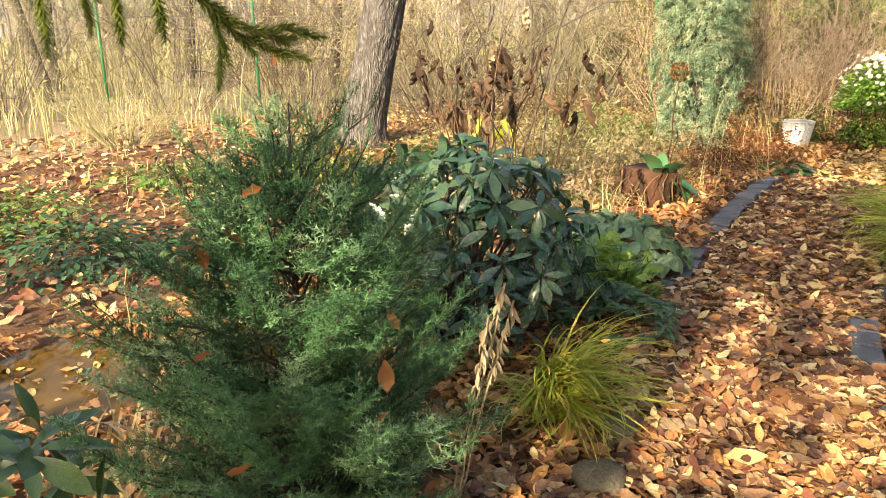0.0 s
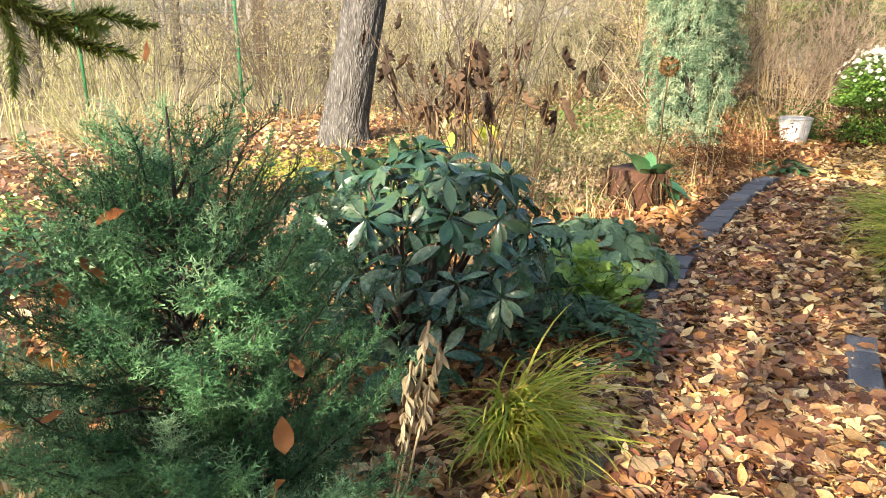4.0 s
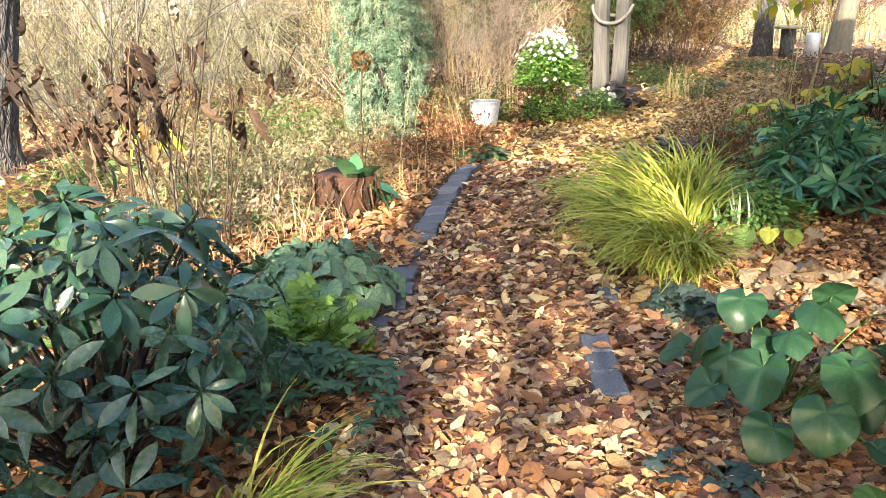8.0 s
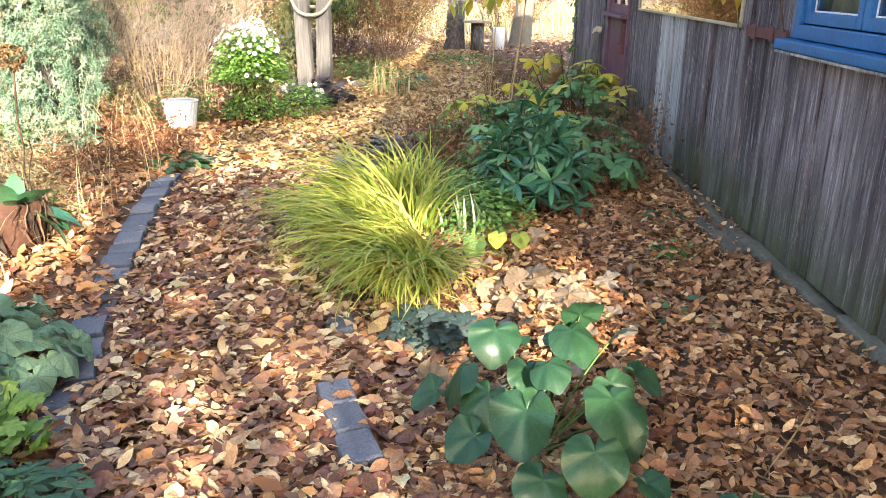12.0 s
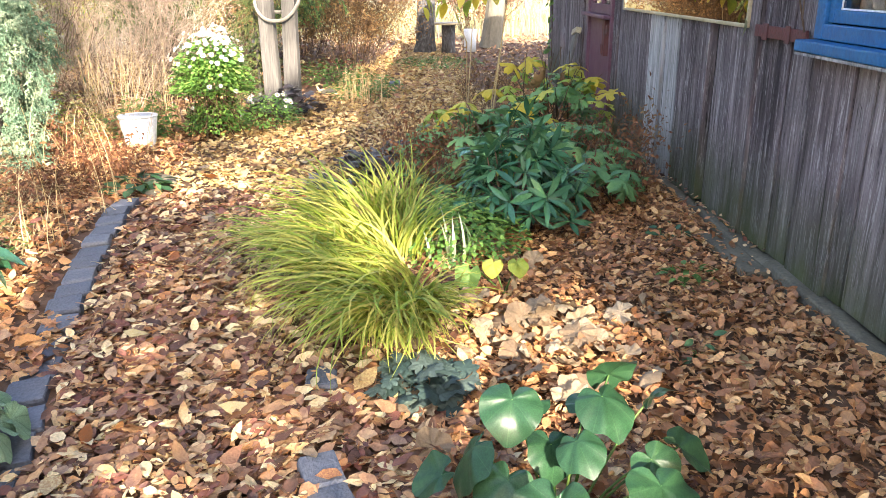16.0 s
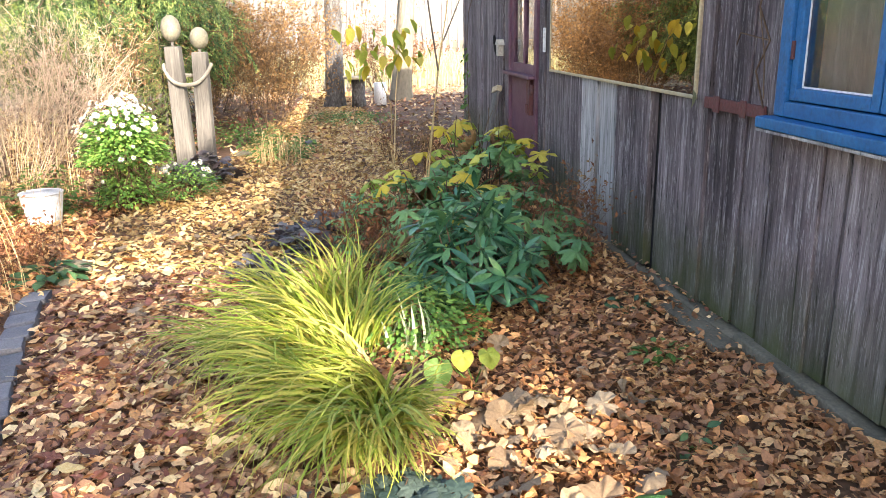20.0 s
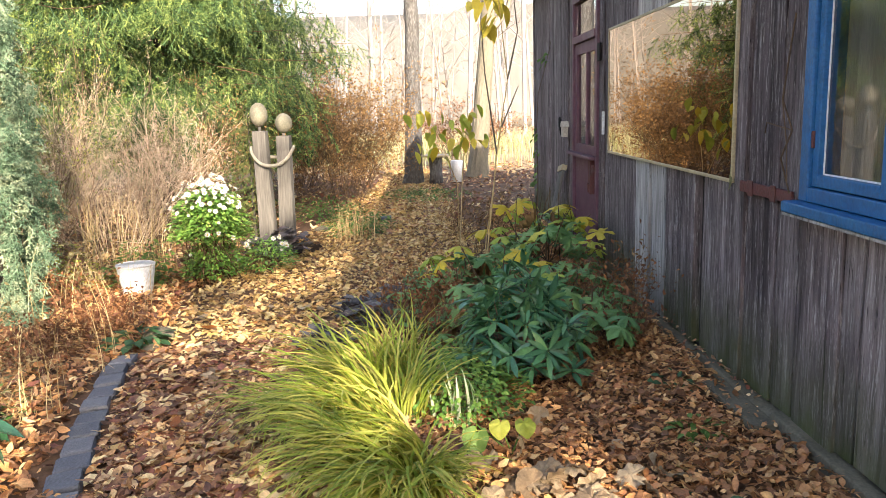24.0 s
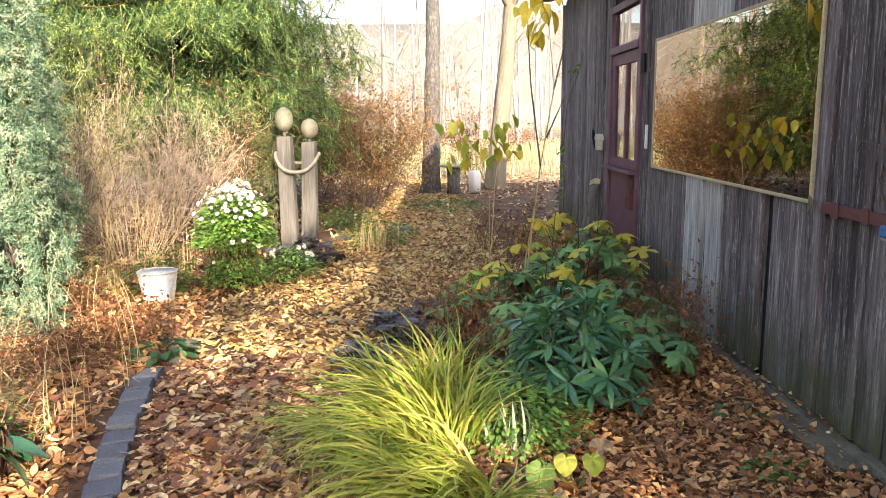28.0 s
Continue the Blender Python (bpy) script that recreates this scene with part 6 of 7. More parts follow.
leafy_sapling((-1.30, 1.05, 0), "young shrub with large drooping yellow-green leaves on thin stems", [[(0, 0, 0), (0.0, 0, 0.8), (-0.25, 0, 1.45)], [(0, 0, 0), (0.05, 0.0, 0.9), (0.12, 0, 1.5)]],
              [(-0.25 + rng.normal(0, 0.13), rng.normal(0, 0.12), rng.uniform(1.05, 1.55)) for i in range(20)] + [(0.14 + rng.normal(0, 0.12), rng.normal(0, 0.12), rng.uniform(1.05, 1.6)) for i in range(20)], 0.15, M_YGREEN)
leafy_sapling((-1.20, -0.75, 0), "thin leaning sapling with yellow leaves at its top", [[(0, 0, 0), (0.06, 0, 0.6), (0.13, 0, 1.2), (0.22, 0.0, 1.75), (0.16, 0, 2.35)], [(0.22, 0, 1.75), (0.30, 0, 2.1), (0.27, 0.1, 2.5)], [(0.17, 0, 1.4), (0.30, 0, 1.7)], [(0.13, 0, 1.2), (0.05, 0, 1.8), (0.02, 0, 2.3)], [(0.03, 0, 0.0), (0.03, 0.0, 0.5), (0.11, 0.02, 1.0)]],
                   [(0.16 + rng.normal(0, 0.12), rng.normal(0, 0.15), rng.uniform(2.12, 2.45)) for i in range(22)], 0.15, M_YELLOW)

# stool and bucket
stl = thing("plant_stool", (-1.40, 9.2, 0), "rustic stool of a round board on a log", "stool")
part("log", tube([(0, 0, 0), (0, 0, 0.2), (0, 0, 0.56)], [0.15, 0.13, 0.135], 16, True), M_BARK_GREY, stl)
part("seat", tube([(0, 0, 0.56), (0, 0, 0.565), (0, 0, 0.60), (0, 0, 0.605)], [0.27, 0.29, 0.29, 0.27], 20, True), M_GILT, stl)
ca = thing("white_can", (-0.95, 9.6, 0), "white enamel can standing beyond the stool", "can")
part("body", tube([(0, 0, 0), (0, 0, 0.44), (0, 0, 0.45)], [0.12, 0.13, 0.12], 16, True), M_BUCKET, ca)
bk = thing("bucket", (-4.22, 0.12, 0.0), "white enamel bucket standing among dry stalks", "bucket")
part("body", tube([(0, 0, 0), (0, 0, 0.02), (0, 0, 0.27), (0, 0, 0.272), (0, 0, 0.03)], [0.12, 0.125, 0.165, 0.158, 0.115], 28), M_BUCKET, bk)
part("rim", tube(np.stack([0.165 * np.cos(t_), 0.165 * np.sin(t_), 0 * t_ + 0.272], -1)[np.r_[0:24, 0]], 0.007, 6), M_BUCKET, bk)
part("water", (np.array([(0.15 * math.cos(a), 0.15 * math.sin(a), 0.22) for a in t_] + [(0, 0, 0.22)]), np.array([(24, i, (i + 1) % 24) for i in range(24)])), M_BUCKET, bk)

# chrysanthemum
cm = thing("white_chrysanthemum", (-3.68, 0.62, 0), "bushy green chrysanthemum covered with white daisy flowers", "flowering plant")
for p in dome(40, 0.34, 0.34, 0.86, 0.3, 2):
    part("stem", stems_to([p], 0.12, 0.005, 0.003), M_TWIG, cm)
lv, lf = leaf_cloud(3800, 0.37, 0.35, 0.52, OVAL, 0.03, 0.06, 0.4, 0.0, 0.45)
part("leaf_mass", join([(lv + np.array([0, 0, 0.40]), lf), (leaf_cloud(1300, 0.29, 0.28, 0.42, OVAL, 0.03, 0.055, 0.3, 0.06, 0.5))]), M_CHRYS, cm)
fl = []
k = 11
for i in range(k):
    a = 2 * math.pi * i / k
    fl.append((np.array([(0.012 * math.cos(a - 0.25), 0.012 * math.sin(a - 0.25), 0), (0.012 * math.cos(a + 0.25), 0.012 * math.sin(a + 0.25), 0), (0.045 * math.cos(a + 0.2), 0.045 * math.sin(a + 0.2), 0.01), (0.045 * math.cos(a - 0.2), 0.045 * math.sin(a - 0.2), 0.01)]), np.array([(0, 1, 2), (0, 2, 3)])))
fl.append(ico((0, 0, 0.004), 0.014, 1, 0.6))
FV, FF = join(fl)
FLOWER = mesh_of("flower", FV, FF, None, False, [M_PETAL, M_YELLOW], [0] * 22 + [1] * (len(FF) - 22))
for i in range(210):
    a = rng.uniform(0, 6.28)
    up_ = i < 180
    el = rng.uniform(0.55, 1.5) if up_ else rng.uniform(-0.2, 0.55)
    p = np.array([0.40 * math.cos(a) * math.cos(el), 0.38 * math.sin(a) * math.cos(el), 0.42 + 0.54 * math.sin(el)]) * rng.uniform(0.92, 1.06)
    nrm = unit(np.array([[math.cos(a) * 0.8, math.sin(a) * 0.8 - 0.5, 0.7]]))
    R = frames(np.cross(nrm, [[0.3, 0.1, 0.9]]), np.zeros(1), [rng.uniform(0.3, 0.55)], nrm[0])[0]
    piece("flower", FLOWER, cm, R, p)
low = thing("white_chrysanthemum", (-3.25, 0.95, 0), "low sprawling white chrysanthemum beside the path", "flowering plant")
part("leaf_mass", leaf_cloud(1100, 0.32, 0.38, 0.36, OVAL, 0.022, 0.045, 0.4, 0.06, 0.5), M_CHRYS, low)
for p in dome(16, 0.3, 0.3, 0.3, 0.3, 2):
    part("stem", stems_to([p], 0.1, 0.004, 0.003), M_TWIG, low)
for i in range(11):
    a = rng.uniform(0, 6.28)
    el = rng.uniform(0.2, 1.2)
    nrm = unit(np.array([[math.cos(a) * 0.6, math.sin(a) * 0.6 - 0.4, 0.8]]))
    piece("flower", FLOWER, low, frames(np.cross(nrm, [[0.3, 0.1, 0.9]]), np.zeros(1), [rng.uniform(0.35, 0.6)], nrm[0])[0], (0.33 * math.cos(a) * math.cos(el), 0.38 * math.sin(a) * math.cos(el), 0.05 + 0.33 * math.sin(el)))

# stump-like pot with green leaves
pt = thing("rusty_pot", (-3.92, -3.28, 0), "rust-brown old clay pot with a broad-leaved plant", "pot")
V, F = tube([(0, 0, 0), (0, 0, 0.02), (0, 0, 0.13), (0, 0, 0.25), (0, 0, 0.262), (0, 0, 0.2)], [0.17, 0.19, 0.205, 0.20, 0.195, 0.17], 32)
V = V + 0.006 * np.sin(V[:, [1, 2, 0]] * 37)
part("pot_wall", (V, F), M_POT, pt)
part("soil", (np.array([(0.16 * math.cos(a), 0.16 * math.sin(a), 0.2) for a in t_] + [(0, 0, 0.21)]), np.array([(24, i, (i + 1) % 24) for i in range(24)])), M_SOIL, pt)
PLM = leaf_meshes("leaf", [leaf(0.5, 0.5, 0.3, 7, 0.55), leaf(0.46, 0.3, 0.3, 7, 0.55)], M_RHODO2)
for i in range(8):
    a = i * 2.4
    piece("leaf", PLM[i % 2], pt, frames(np.array([[0.4 + math.cos(a) * 0.8, math.sin(a) * 0.7, 1.3 if i % 3 else -0.2]]), rng.normal(0, 0.4, 1), [rng.uniform(0.2, 0.3)])[0], (0.10 + 0.03 * math.cos(a), 0.03 * math.sin(a), 0.2))
DEADM = leaf_meshes("withered_leaf", [leaf(0.13, 0.5, 0.8, 6, 0.4, 0.3, wave=0.06)], M_BROWNLEAF) + leaf_meshes("withered_leaf", [leaf(0.08, 0.4, 0.8, 6, 0.4, 0.3, wave=0.06)], M_TWIG)
for i in range(120):
    a = rng.uniform(0, 6.28)
    piece("withered_leaf", DEADM[i % 2], pt, frames(np.array([[math.cos(a) * 0.35 + rng.normal(0, 0.2), math.sin(a) * 0.35 + rng.normal(0, 0.2), -1.0]]), rng.normal(0, 0.7, 1), [rng.uniform(0.12, 0.24)])[0], (0.195 * math.cos(a), 0.195 * math.sin(a), rng.uniform(0.2, 0.29)))

# hydrangea with one dried flower head
hy = thing("dried_hydrangea", (-4.05, -2.80, 0), "bare hydrangea stem with one round dried brown flower head", "plant")
for e_, r_ in (((0.03, 0.02, 0.88), 0.006), ((-0.2, 0.1, 0.6), 0.004), ((0.12, -0.1, 0.5), 0.004)):
    part("stem", tube(bend((0, 0, 0), e_, 0, 7, 0.01), r_, 5), M_TWIG, hy)
n_ = 260
dv = unit(rng.normal(0, 1, (n_, 3)))
part("flower_head", multiply(*LT[0], frames(np.cross(dv, rng.normal(0, 1, (n_, 3))), rng.normal(0, 0.3, n_), rng.uniform(0.025, 0.04, n_)), dv * 0.075 * rng.uniform(0.7, 1, n_)[:, None] + np.array([0.03, 0.02, 0.94])), M_OCHRE, hy)

# withered perennials with hanging brown leaves
WB = leaf_meshes("leaf", CRUMPLE, M_BROWNLEAF)
WT = leaf_meshes("leaf", CRUMPLE[1:2], M_DRYLEAF)
for at, ns, rad, nl in (((-4.05, -5.05, 0), 7, 0.24, 22), ((-4.05, -4.4, 0), 7, 0.28, 22), ((-4.5, -4.45, 0), 7, 0.24, 26), ((-5.0, -3.7, 0), 5, 0.28, 14)):
    wp = thing("withered_perennial", at, "withered perennial with hanging crumpled dark brown leaves on thin stems", "plant", "withered perennials")
    tips = [(rng.normal(0, rad), rng.normal(0, rad), rng.uniform(0.75, 1.3)) for i in range(ns)]
    for t in tips:
        part("stem", stems_to([t], 0.06, 0.006, 0.003), M_TWIG, wp)
    for i in range(nl):
        x, y, z = tips[i % ns]
        f = rng.uniform(0.7, 1.0)
        a = rng.uniform(0, 6.28)
        piece("leaf", WT[0] if i % 14 == 0 else WB[i % 3], wp, frames(np.array([[math.cos(a) * 0.5, math.sin(a) * 0.5, -0.9]]), rng.normal(0, 0.9, 1), [rng.uniform(0.04, 0.09)])[0], (x * f + 0.09 * math.cos(a) * rng.uniform(0, 1), y * f + 0.09 * math.sin(a) * rng.uniform(0, 1), z * f + rng.normal(0.03, 0.03)))
dl = thing("thin_shrub", (-4.35, -4.36, 0), "leafless thin shrub with long grey twigs", "shrub")
for i in range(6):
    a, L = i * 2.4, rng.uniform(1.5, 2.5)
    p = bend((0.05 * math.cos(a), 0.05 * math.sin(a), 0), (L * 0.36 * math.cos(a), L * 0.36 * math.sin(a), L), 0.1 * L, 8, 0.03)
    st_ = part("stem", tube(p, np.linspace(0.007, 0.002, 8), 5), M_TWIG_GREY, dl)
    for k in (2, 3, 4, 5, 6):
        part("twig", tube(bend(p[k], p[k] + np.array([rng.normal(0, 0.25), rng.normal(0, 0.25), rng.uniform(0.15, 0.5)]), 0.03, 5, 0.015), np.linspace(0.005, 0.0015, 5), 4), M_TWIG_GREY, st_)

# dry stalk with seed pods near the camera
ds = thing("seed_stalk", (-2.25, -6.96, 0), "pale dry stalks leaning together with hanging seed pods", "plant")
tp = [(0.23, -0.06, 0.76), (0.25, -0.05, 0.72), (0.21, -0.09, 0.68)]
for t in tp:
    part("stalk", tube(bend((0.02 * (t[2] - 0.7) * 10, 0, 0), t, 0, 6, 0.004), 0.0032, 5), M_POD, ds)
PODS = leaf_meshes("pod", [leaf(0.30, 0.2, 0.8, 4, 0.5, 0.2)], M_POD)
for i in range(80):
    t = tp[i % 3]
    f = rng.uniform(0.68, 1.0)
    a = rng.uniform(0, 6.28)
    piece("pod", PODS[0], ds, frames(np.array([[math.cos(a) * 0.5, math.sin(a) * 0.5, -0.8]]), rng.normal(0, 0.8, 1), [rng.uniform(0.025, 0.042)])[0], (t[0] * f, t[1] * f, t[2] * f))

# thickets
BIT = leaf(0.46, 0.25, 0.35, 2, 0.5)
STRAWBIT = leaf(0.06, 0.1, 0.2, 2, 0.5)


def thicket(name, at, label, h, rad, n, mat_, levels=2, spread=0.5, r0=0.006, leaves=0, leaf_mat=None, lo=0.02, hi=0.04, kids=5):
    ob = thing(name, at, label, "shrub")
    vf, tips_ = twig_bush(h, rad, n, levels, spread, r0, 0.25, kids)
    part("twig_mass", vf, mat_, ob)
    if leaves:
        P = np.array([t[0] for t in tips_])
        P = P[rng.integers(0, len(P), leaves)] + rng.normal(0, 0.06, (leaves, 3))
        P = P[P[:, 2] > 0.05]
        part("leaflet_mass", multiply(*(STRAWBIT if name == "straw_shrub" else BIT), frames(rng.normal(0, 1, P.shape), rng.normal(0, 1, len(P)), rng.uniform(lo, hi, len(P))), P), leaf_mat, ob)
    return ob


thicket("straw_shrub", (-5.25, 2.2, 0), "dense fluffy pale straw-coloured leafless shrub", 1.5, 1.1, 46, M_TWIG_PALE, 2, 0.95, 0.005, 11000, M_TWIG_PALE, 0.035, 0.085, 7)
thicket("straw_shrub", (-6.3, 1.4, 0), "dense pale straw-coloured leafless shrub", 1.6, 1.1, 30, M_TWIG_PALE, 2, 0.9, 0.0055, 4500, M_STRAW, 0.04, 0.09, 6)
thicket("yellow_green_shrub", (-5.75, 1.0, 0), "thin olive-green twiggy shrub beside the juniper", 2.0, 0.9, 34, M_TWIG, 2, 0.7, 0.005, 3500, M_YGREEN, 0.015, 0.035, 5)
thicket("russet_shrub", (-3.05, 6.6, 0), "rounded shrub with fine ochre-brown autumn leaves", 1.8, 1.0, 50, M_TWIG, 2, 0.55, 0.005, 13000, M_OCHRE, 0.035, 0.065, 6)
thicket("russet_shrub", (-4.6, 4.3, 0), "rounded shrub with fine ochre-brown autumn leaves", 1.6, 1.0, 20, M_TWIG, 2, 0.5, 0.008, 3000, M_OCHRE, 0.025, 0.05, 4)
thicket("red_brown_perennial", (-4.9, -0.45, 0), "low red-brown withered perennial by the bucket", 0.36, 0.5, 12, M_REDBUSH, 2, 1.2, 0.003, 1500, M_REDBUSH, 0.02, 0.05, 5)
thicket("red_brown_perennial", (-4.0, -1.2, 0), "low red-brown withered perennial near the kerb", 0.28, 0.4, 9, M_REDBUSH, 2, 1.2, 0.003, 900, M_REDBUSH, 0.02, 0.05, 5)
for x, y, h, n_ in ((-4.9, -1.7, 0.4, 20), (-5.3, -2.6, 0.45, 20), (-4.7, -3.0, 0.35, 16), (-4.95, 0.0, 0.5, 18), (-6.2, -0.6, 0.6, 18), (-4.5, -3.9, 0.3, 14)):
    thicket("russet_herb", (x, y, 0), "low tangle of russet and straw-coloured withered herbs", h, 0.5, n_ // 2, M_REDBUSH if n_ % 4 else M_TWIG_PALE, 2, 1.2, 0.003, 700, M_OLIVE, 0.02, 0.05, 5)
for x, y, h, m_ in ((-9.6, -0.5, 2.2, M_THICKET), (-11.5, 1.5, 2.6, M_OLIVE), (-12.5, -1.2, 2.2, M_TWIG), (-10.5, 3.6, 2.6, M_THICKET), (-14.5, -3.0, 2.2, M_OLIVE), (-8.6, 2.4, 2.4, M_OLIVE), (-16.0, -6.5, 2.4, M_THICKET), (-13.5, -7.5, 1.6, M_OLIVE), (-15.5, 2.5, 3.0, M_THICKET), (-7.6, 0.6, 1.7, M_THICKET), (-18.5, -1.0, 3.0, M_OLIVE), (-19, -9, 3, M_THICKET), (-8.2, -1.2, 1.5, M_TWIG_GREY), (-7.4, 1.8, 2.2, M_TWIG_GREY), (-9.8, -2.4, 1.8, M_TWIG_GREY), (-11.5, -3.4, 2.2, M_TWIG_GREY), (-12.6, -5.4, 2.0, M_TWIG_GREY), (-10.2, 1.0, 2.4, M_TWIG), (-14.5, 0.5, 3.0, M_TWIG_GREY)):
    thicket("bare_thicket", (x, y, 0), "tangled grey-olive bare thicket at the meadow edge", h, 1.3, 26, m_, 2, 0.9, 0.009, 1300, M_OLIVE, 0.03, 0.06, 5)
thicket("yellow_twig_shrub", (-9.1, -5.1, 0), "low shrub of arching straw-green twigs", 0.8, 0.6, 40, M_MEADOWGRASS, 1, 1.1, 0.006, 300, M_OLIVE, 0.03, 0.05, 3)
thicket("russet_shrub", (-4.3, 9.2, 0), "broad russet shrub behind the spruce", 1.9, 1.5, 40, M_TWIG, 2, 0.8, 0.007, 20000, M_OCHRE, 0.04, 0.07, 4)
thicket("russet_shrub", (-0.6, 13.0, 0), "rounded reddish-brown shrub beyond the garden", 1.5, 1.2, 24, M_TWIG, 2, 0.7, 0.008, 4000, M_REDBUSH, 0.04, 0.07, 4)

# dry stalks and herbs in the left bed
def dry_patch(at, rx, ry, n, h, label, m=M_STRAW, lean=0.5, width=0.0045):
    ob = thing("dry_stalks", at, label, "dry grass")
    tagged(ob, kind="stuff")
    part("blade_mass", blades(n, patch(0, 0, rx, ry), h, width, lean, 0, 4), m, ob)


dry_patch((-3.78, -2.35, 0), 0.25, 0.8, 18, 0.66, "thin pale dry stalks along the kerb", M_STRAW, 0.75)
dry_patch((-4.1, -1.0, 0), 0.5, 0.6, 26, 0.62, "thin pale dry stalks beside the bucket", M_STRAW, 0.8)
dry_patch((-2.95, -7.62, 0), 0.22, 0.16, 46, 0.42, "bleached strap leaves lying beside the juniper bush", M_STRAW, 2.6, 0.016)
dry_patch((-4.6, 0.9, 0), 0.5, 0.5, 110, 0.85, "tall pale dry stalks behind the bucket", M_STRAW, 0.3)
dry_patch((-2.5, 2.6, 0), 0.25, 0.35, 90, 0.45, "thin pale dry stalks beside the sculpture", M_STRAW, 0.4)
dry_patch((-5.0, -2.6, 0), 0.9, 1.2, 420, 0.35, "tangled dry grass in the bed", M_STRAW, 2.2)
dry_patch((-5.6, -1.8, 0), 0.5, 0.6, 200, 0.35, "fresh green grass tuft in the bed", M_LEAF, 1.6)
dry_patch((-4.3, -4.0, 0), 0.7, 0.8, 300, 0.3, "tangled dry grass in the bed", M_STRAW, 2.2)
for at, n_, rx, ry, hh, m in (((-5.0, -8.0, 0), 500, 0.7, 0.5, 0.2, M_FERN), ((-5.5, -6.85, 0), 700, 0.9, 0.6, 0.2, M_FERN), ((-4.7, -6.3, 0), 400, 0.6, 0.5, 0.18, M_FERN), ((-1.6, 7.2, 0), 500, 0.9, 1.2, 0.08, M_LEAF), ((-5.7, -1.5, 0), 700, 0.5, 0.6, 0.5, M_LEAF), ((-4.9, -3.4, 0), 350, 0.4, 0.4, 0.25, M_LEAF), ((-6.3, -3.2, 0), 350, 0.6, 0.5, 0.25, M_LEAF), ((-4.3, 0.5, 0), 350, 0.35, 0.35, 0.45, M_LEAF), ((-3.1, 4.6, 0), 500, 0.7, 0.7, 0.35, M_LEAF), ((-7.0, -5.6, 0), 300, 0.6, 0.6, 0.2, M_LEAF), ((-6.6, -7.0, 0), 500, 0.8, 0.7, 0.22, M_LEAF), ((-8.6, -7.6, 0), 350, 0.8, 0.5, 0.2, M_LEAF), ((-5.2, -4.4, 0), 300, 0.5, 0.5, 0.18, M_LEAF), ((-5.4, -0.9, 0), 500, 0.6, 0.5, 0.32, M_LEAF), ((-4.3, -3.6, 0), 160, 0.4, 0.4, 0.12, M_LEAF), ((-2.5, 3.2, 0), 400, 0.5, 0.6, 0.28, M_LEAF), ((-4.3, -5.6, 0), 250, 0.5, 0.4, 0.14, M_LEAF)):
    clump("leafy_herb", at, "low green leafy herb growing through fallen leaves", "plant", [("leaf_mass", leaf_cloud(int(n_ * 1.4), rx, ry, hh, OVAL, 0.03, 0.07, 0.3, 0.02, 0.3), m), ("stalk_mass", stems_to([(rx * 0.6 * math.cos(a), ry * 0.6 * math.sin(a), hh * 0.6) for a in np.arange(10)], 0.2, 0.003, 0.002), M_LEAF)], "leafy herbs")

# low tangle of withered and fresh herbs filling the bed
for x, y, rx, ry, h, m_, n_ in ((-4.55, -2.4, 0.6, 0.7, 0.32, M_OLIVE, 1600), (-4.3, -3.5, 0.55, 0.6, 0.26, M_DRYLEAF, 1200), (-5.2, -3.2, 0.7, 0.7, 0.34, M_OLIVE, 1300), (-4.3, -1.6, 0.5, 0.6, 0.32, M_REDBUSH, 1200), (-5.6, -2.2, 0.7, 0.7, 0.4, M_OLIVE, 1500), (-4.9, -5.2, 0.7, 0.6, 0.22, M_DRYLEAF, 900), (-6.3, -4.4, 0.9, 0.7, 0.25, M_YGREEN, 1000), (-5.2, 0.3, 0.6, 0.7, 0.5, M_YGREEN, 1300), (-5.9, -0.4, 0.7, 0.7, 0.5, M_OLIVE, 1300), (-6.8, -1.8, 0.9, 0.9, 0.4, M_OLIVE, 1500), (-7.3, -0.2, 0.9, 0.9, 0.6, M_OLIVE, 1500), (-4.0, -2.9, 0.3, 0.5, 0.18, M_LEAF, 260)):
    clump("withered_herb_tangle", (x, y, 0), "low tangle of withered stems and small leaves in the bed", "plant", [("leaf_mass", leaf_cloud(n_, rx, ry, h, [LT[0], LT[5]], 0.02, 0.06, 0.4, 0.02, 0.2), m_), ("blade_mass", blades(110, patch(0, 0, rx, ry), h * 1.7, 0.004, 2.2, 0, 6, None, math.pi, 1.0, 0.35), M_STRAW), ("stalk_mass", twig_bush(h * 1.2, rx * 1.6, 9, 2, 1.3, 0.0022, 0.5, 4)[0], M_TWIG)], "herb tangles")

yb = thing("yellowing_perennial", (-5.6, -3.25, 0), "perennial with a few broad drooping yellow-brown leaves", "plant")
YB = leaf_meshes("leaf", [leaf(0.5, 0.7, 0.3, 7, 0.45, wave=0.05)], M_YGREEN) + leaf_meshes("leaf", [leaf(0.45, 0.9, 0.5, 7, 0.45, 0.2, wave=0.08)], M_LITTER_GOLD)
for i in range(11):
    a = i * 2.4
    p_ = (0.16 * math.cos(a), 0.16 * math.sin(a), rng.uniform(0.25, 0.5))
    part("stem", tube(bend((0, 0, 0), p_, 0.05, 6), 0.004, 5), M_TWIG, yb)
    piece("leaf", YB[i % 2], yb, frames(np.array([[math.cos(a), math.sin(a), -0.3]]), rng.normal(0, 0.5, 1), [rng.uniform(0.12, 0.22)])[0], p_)

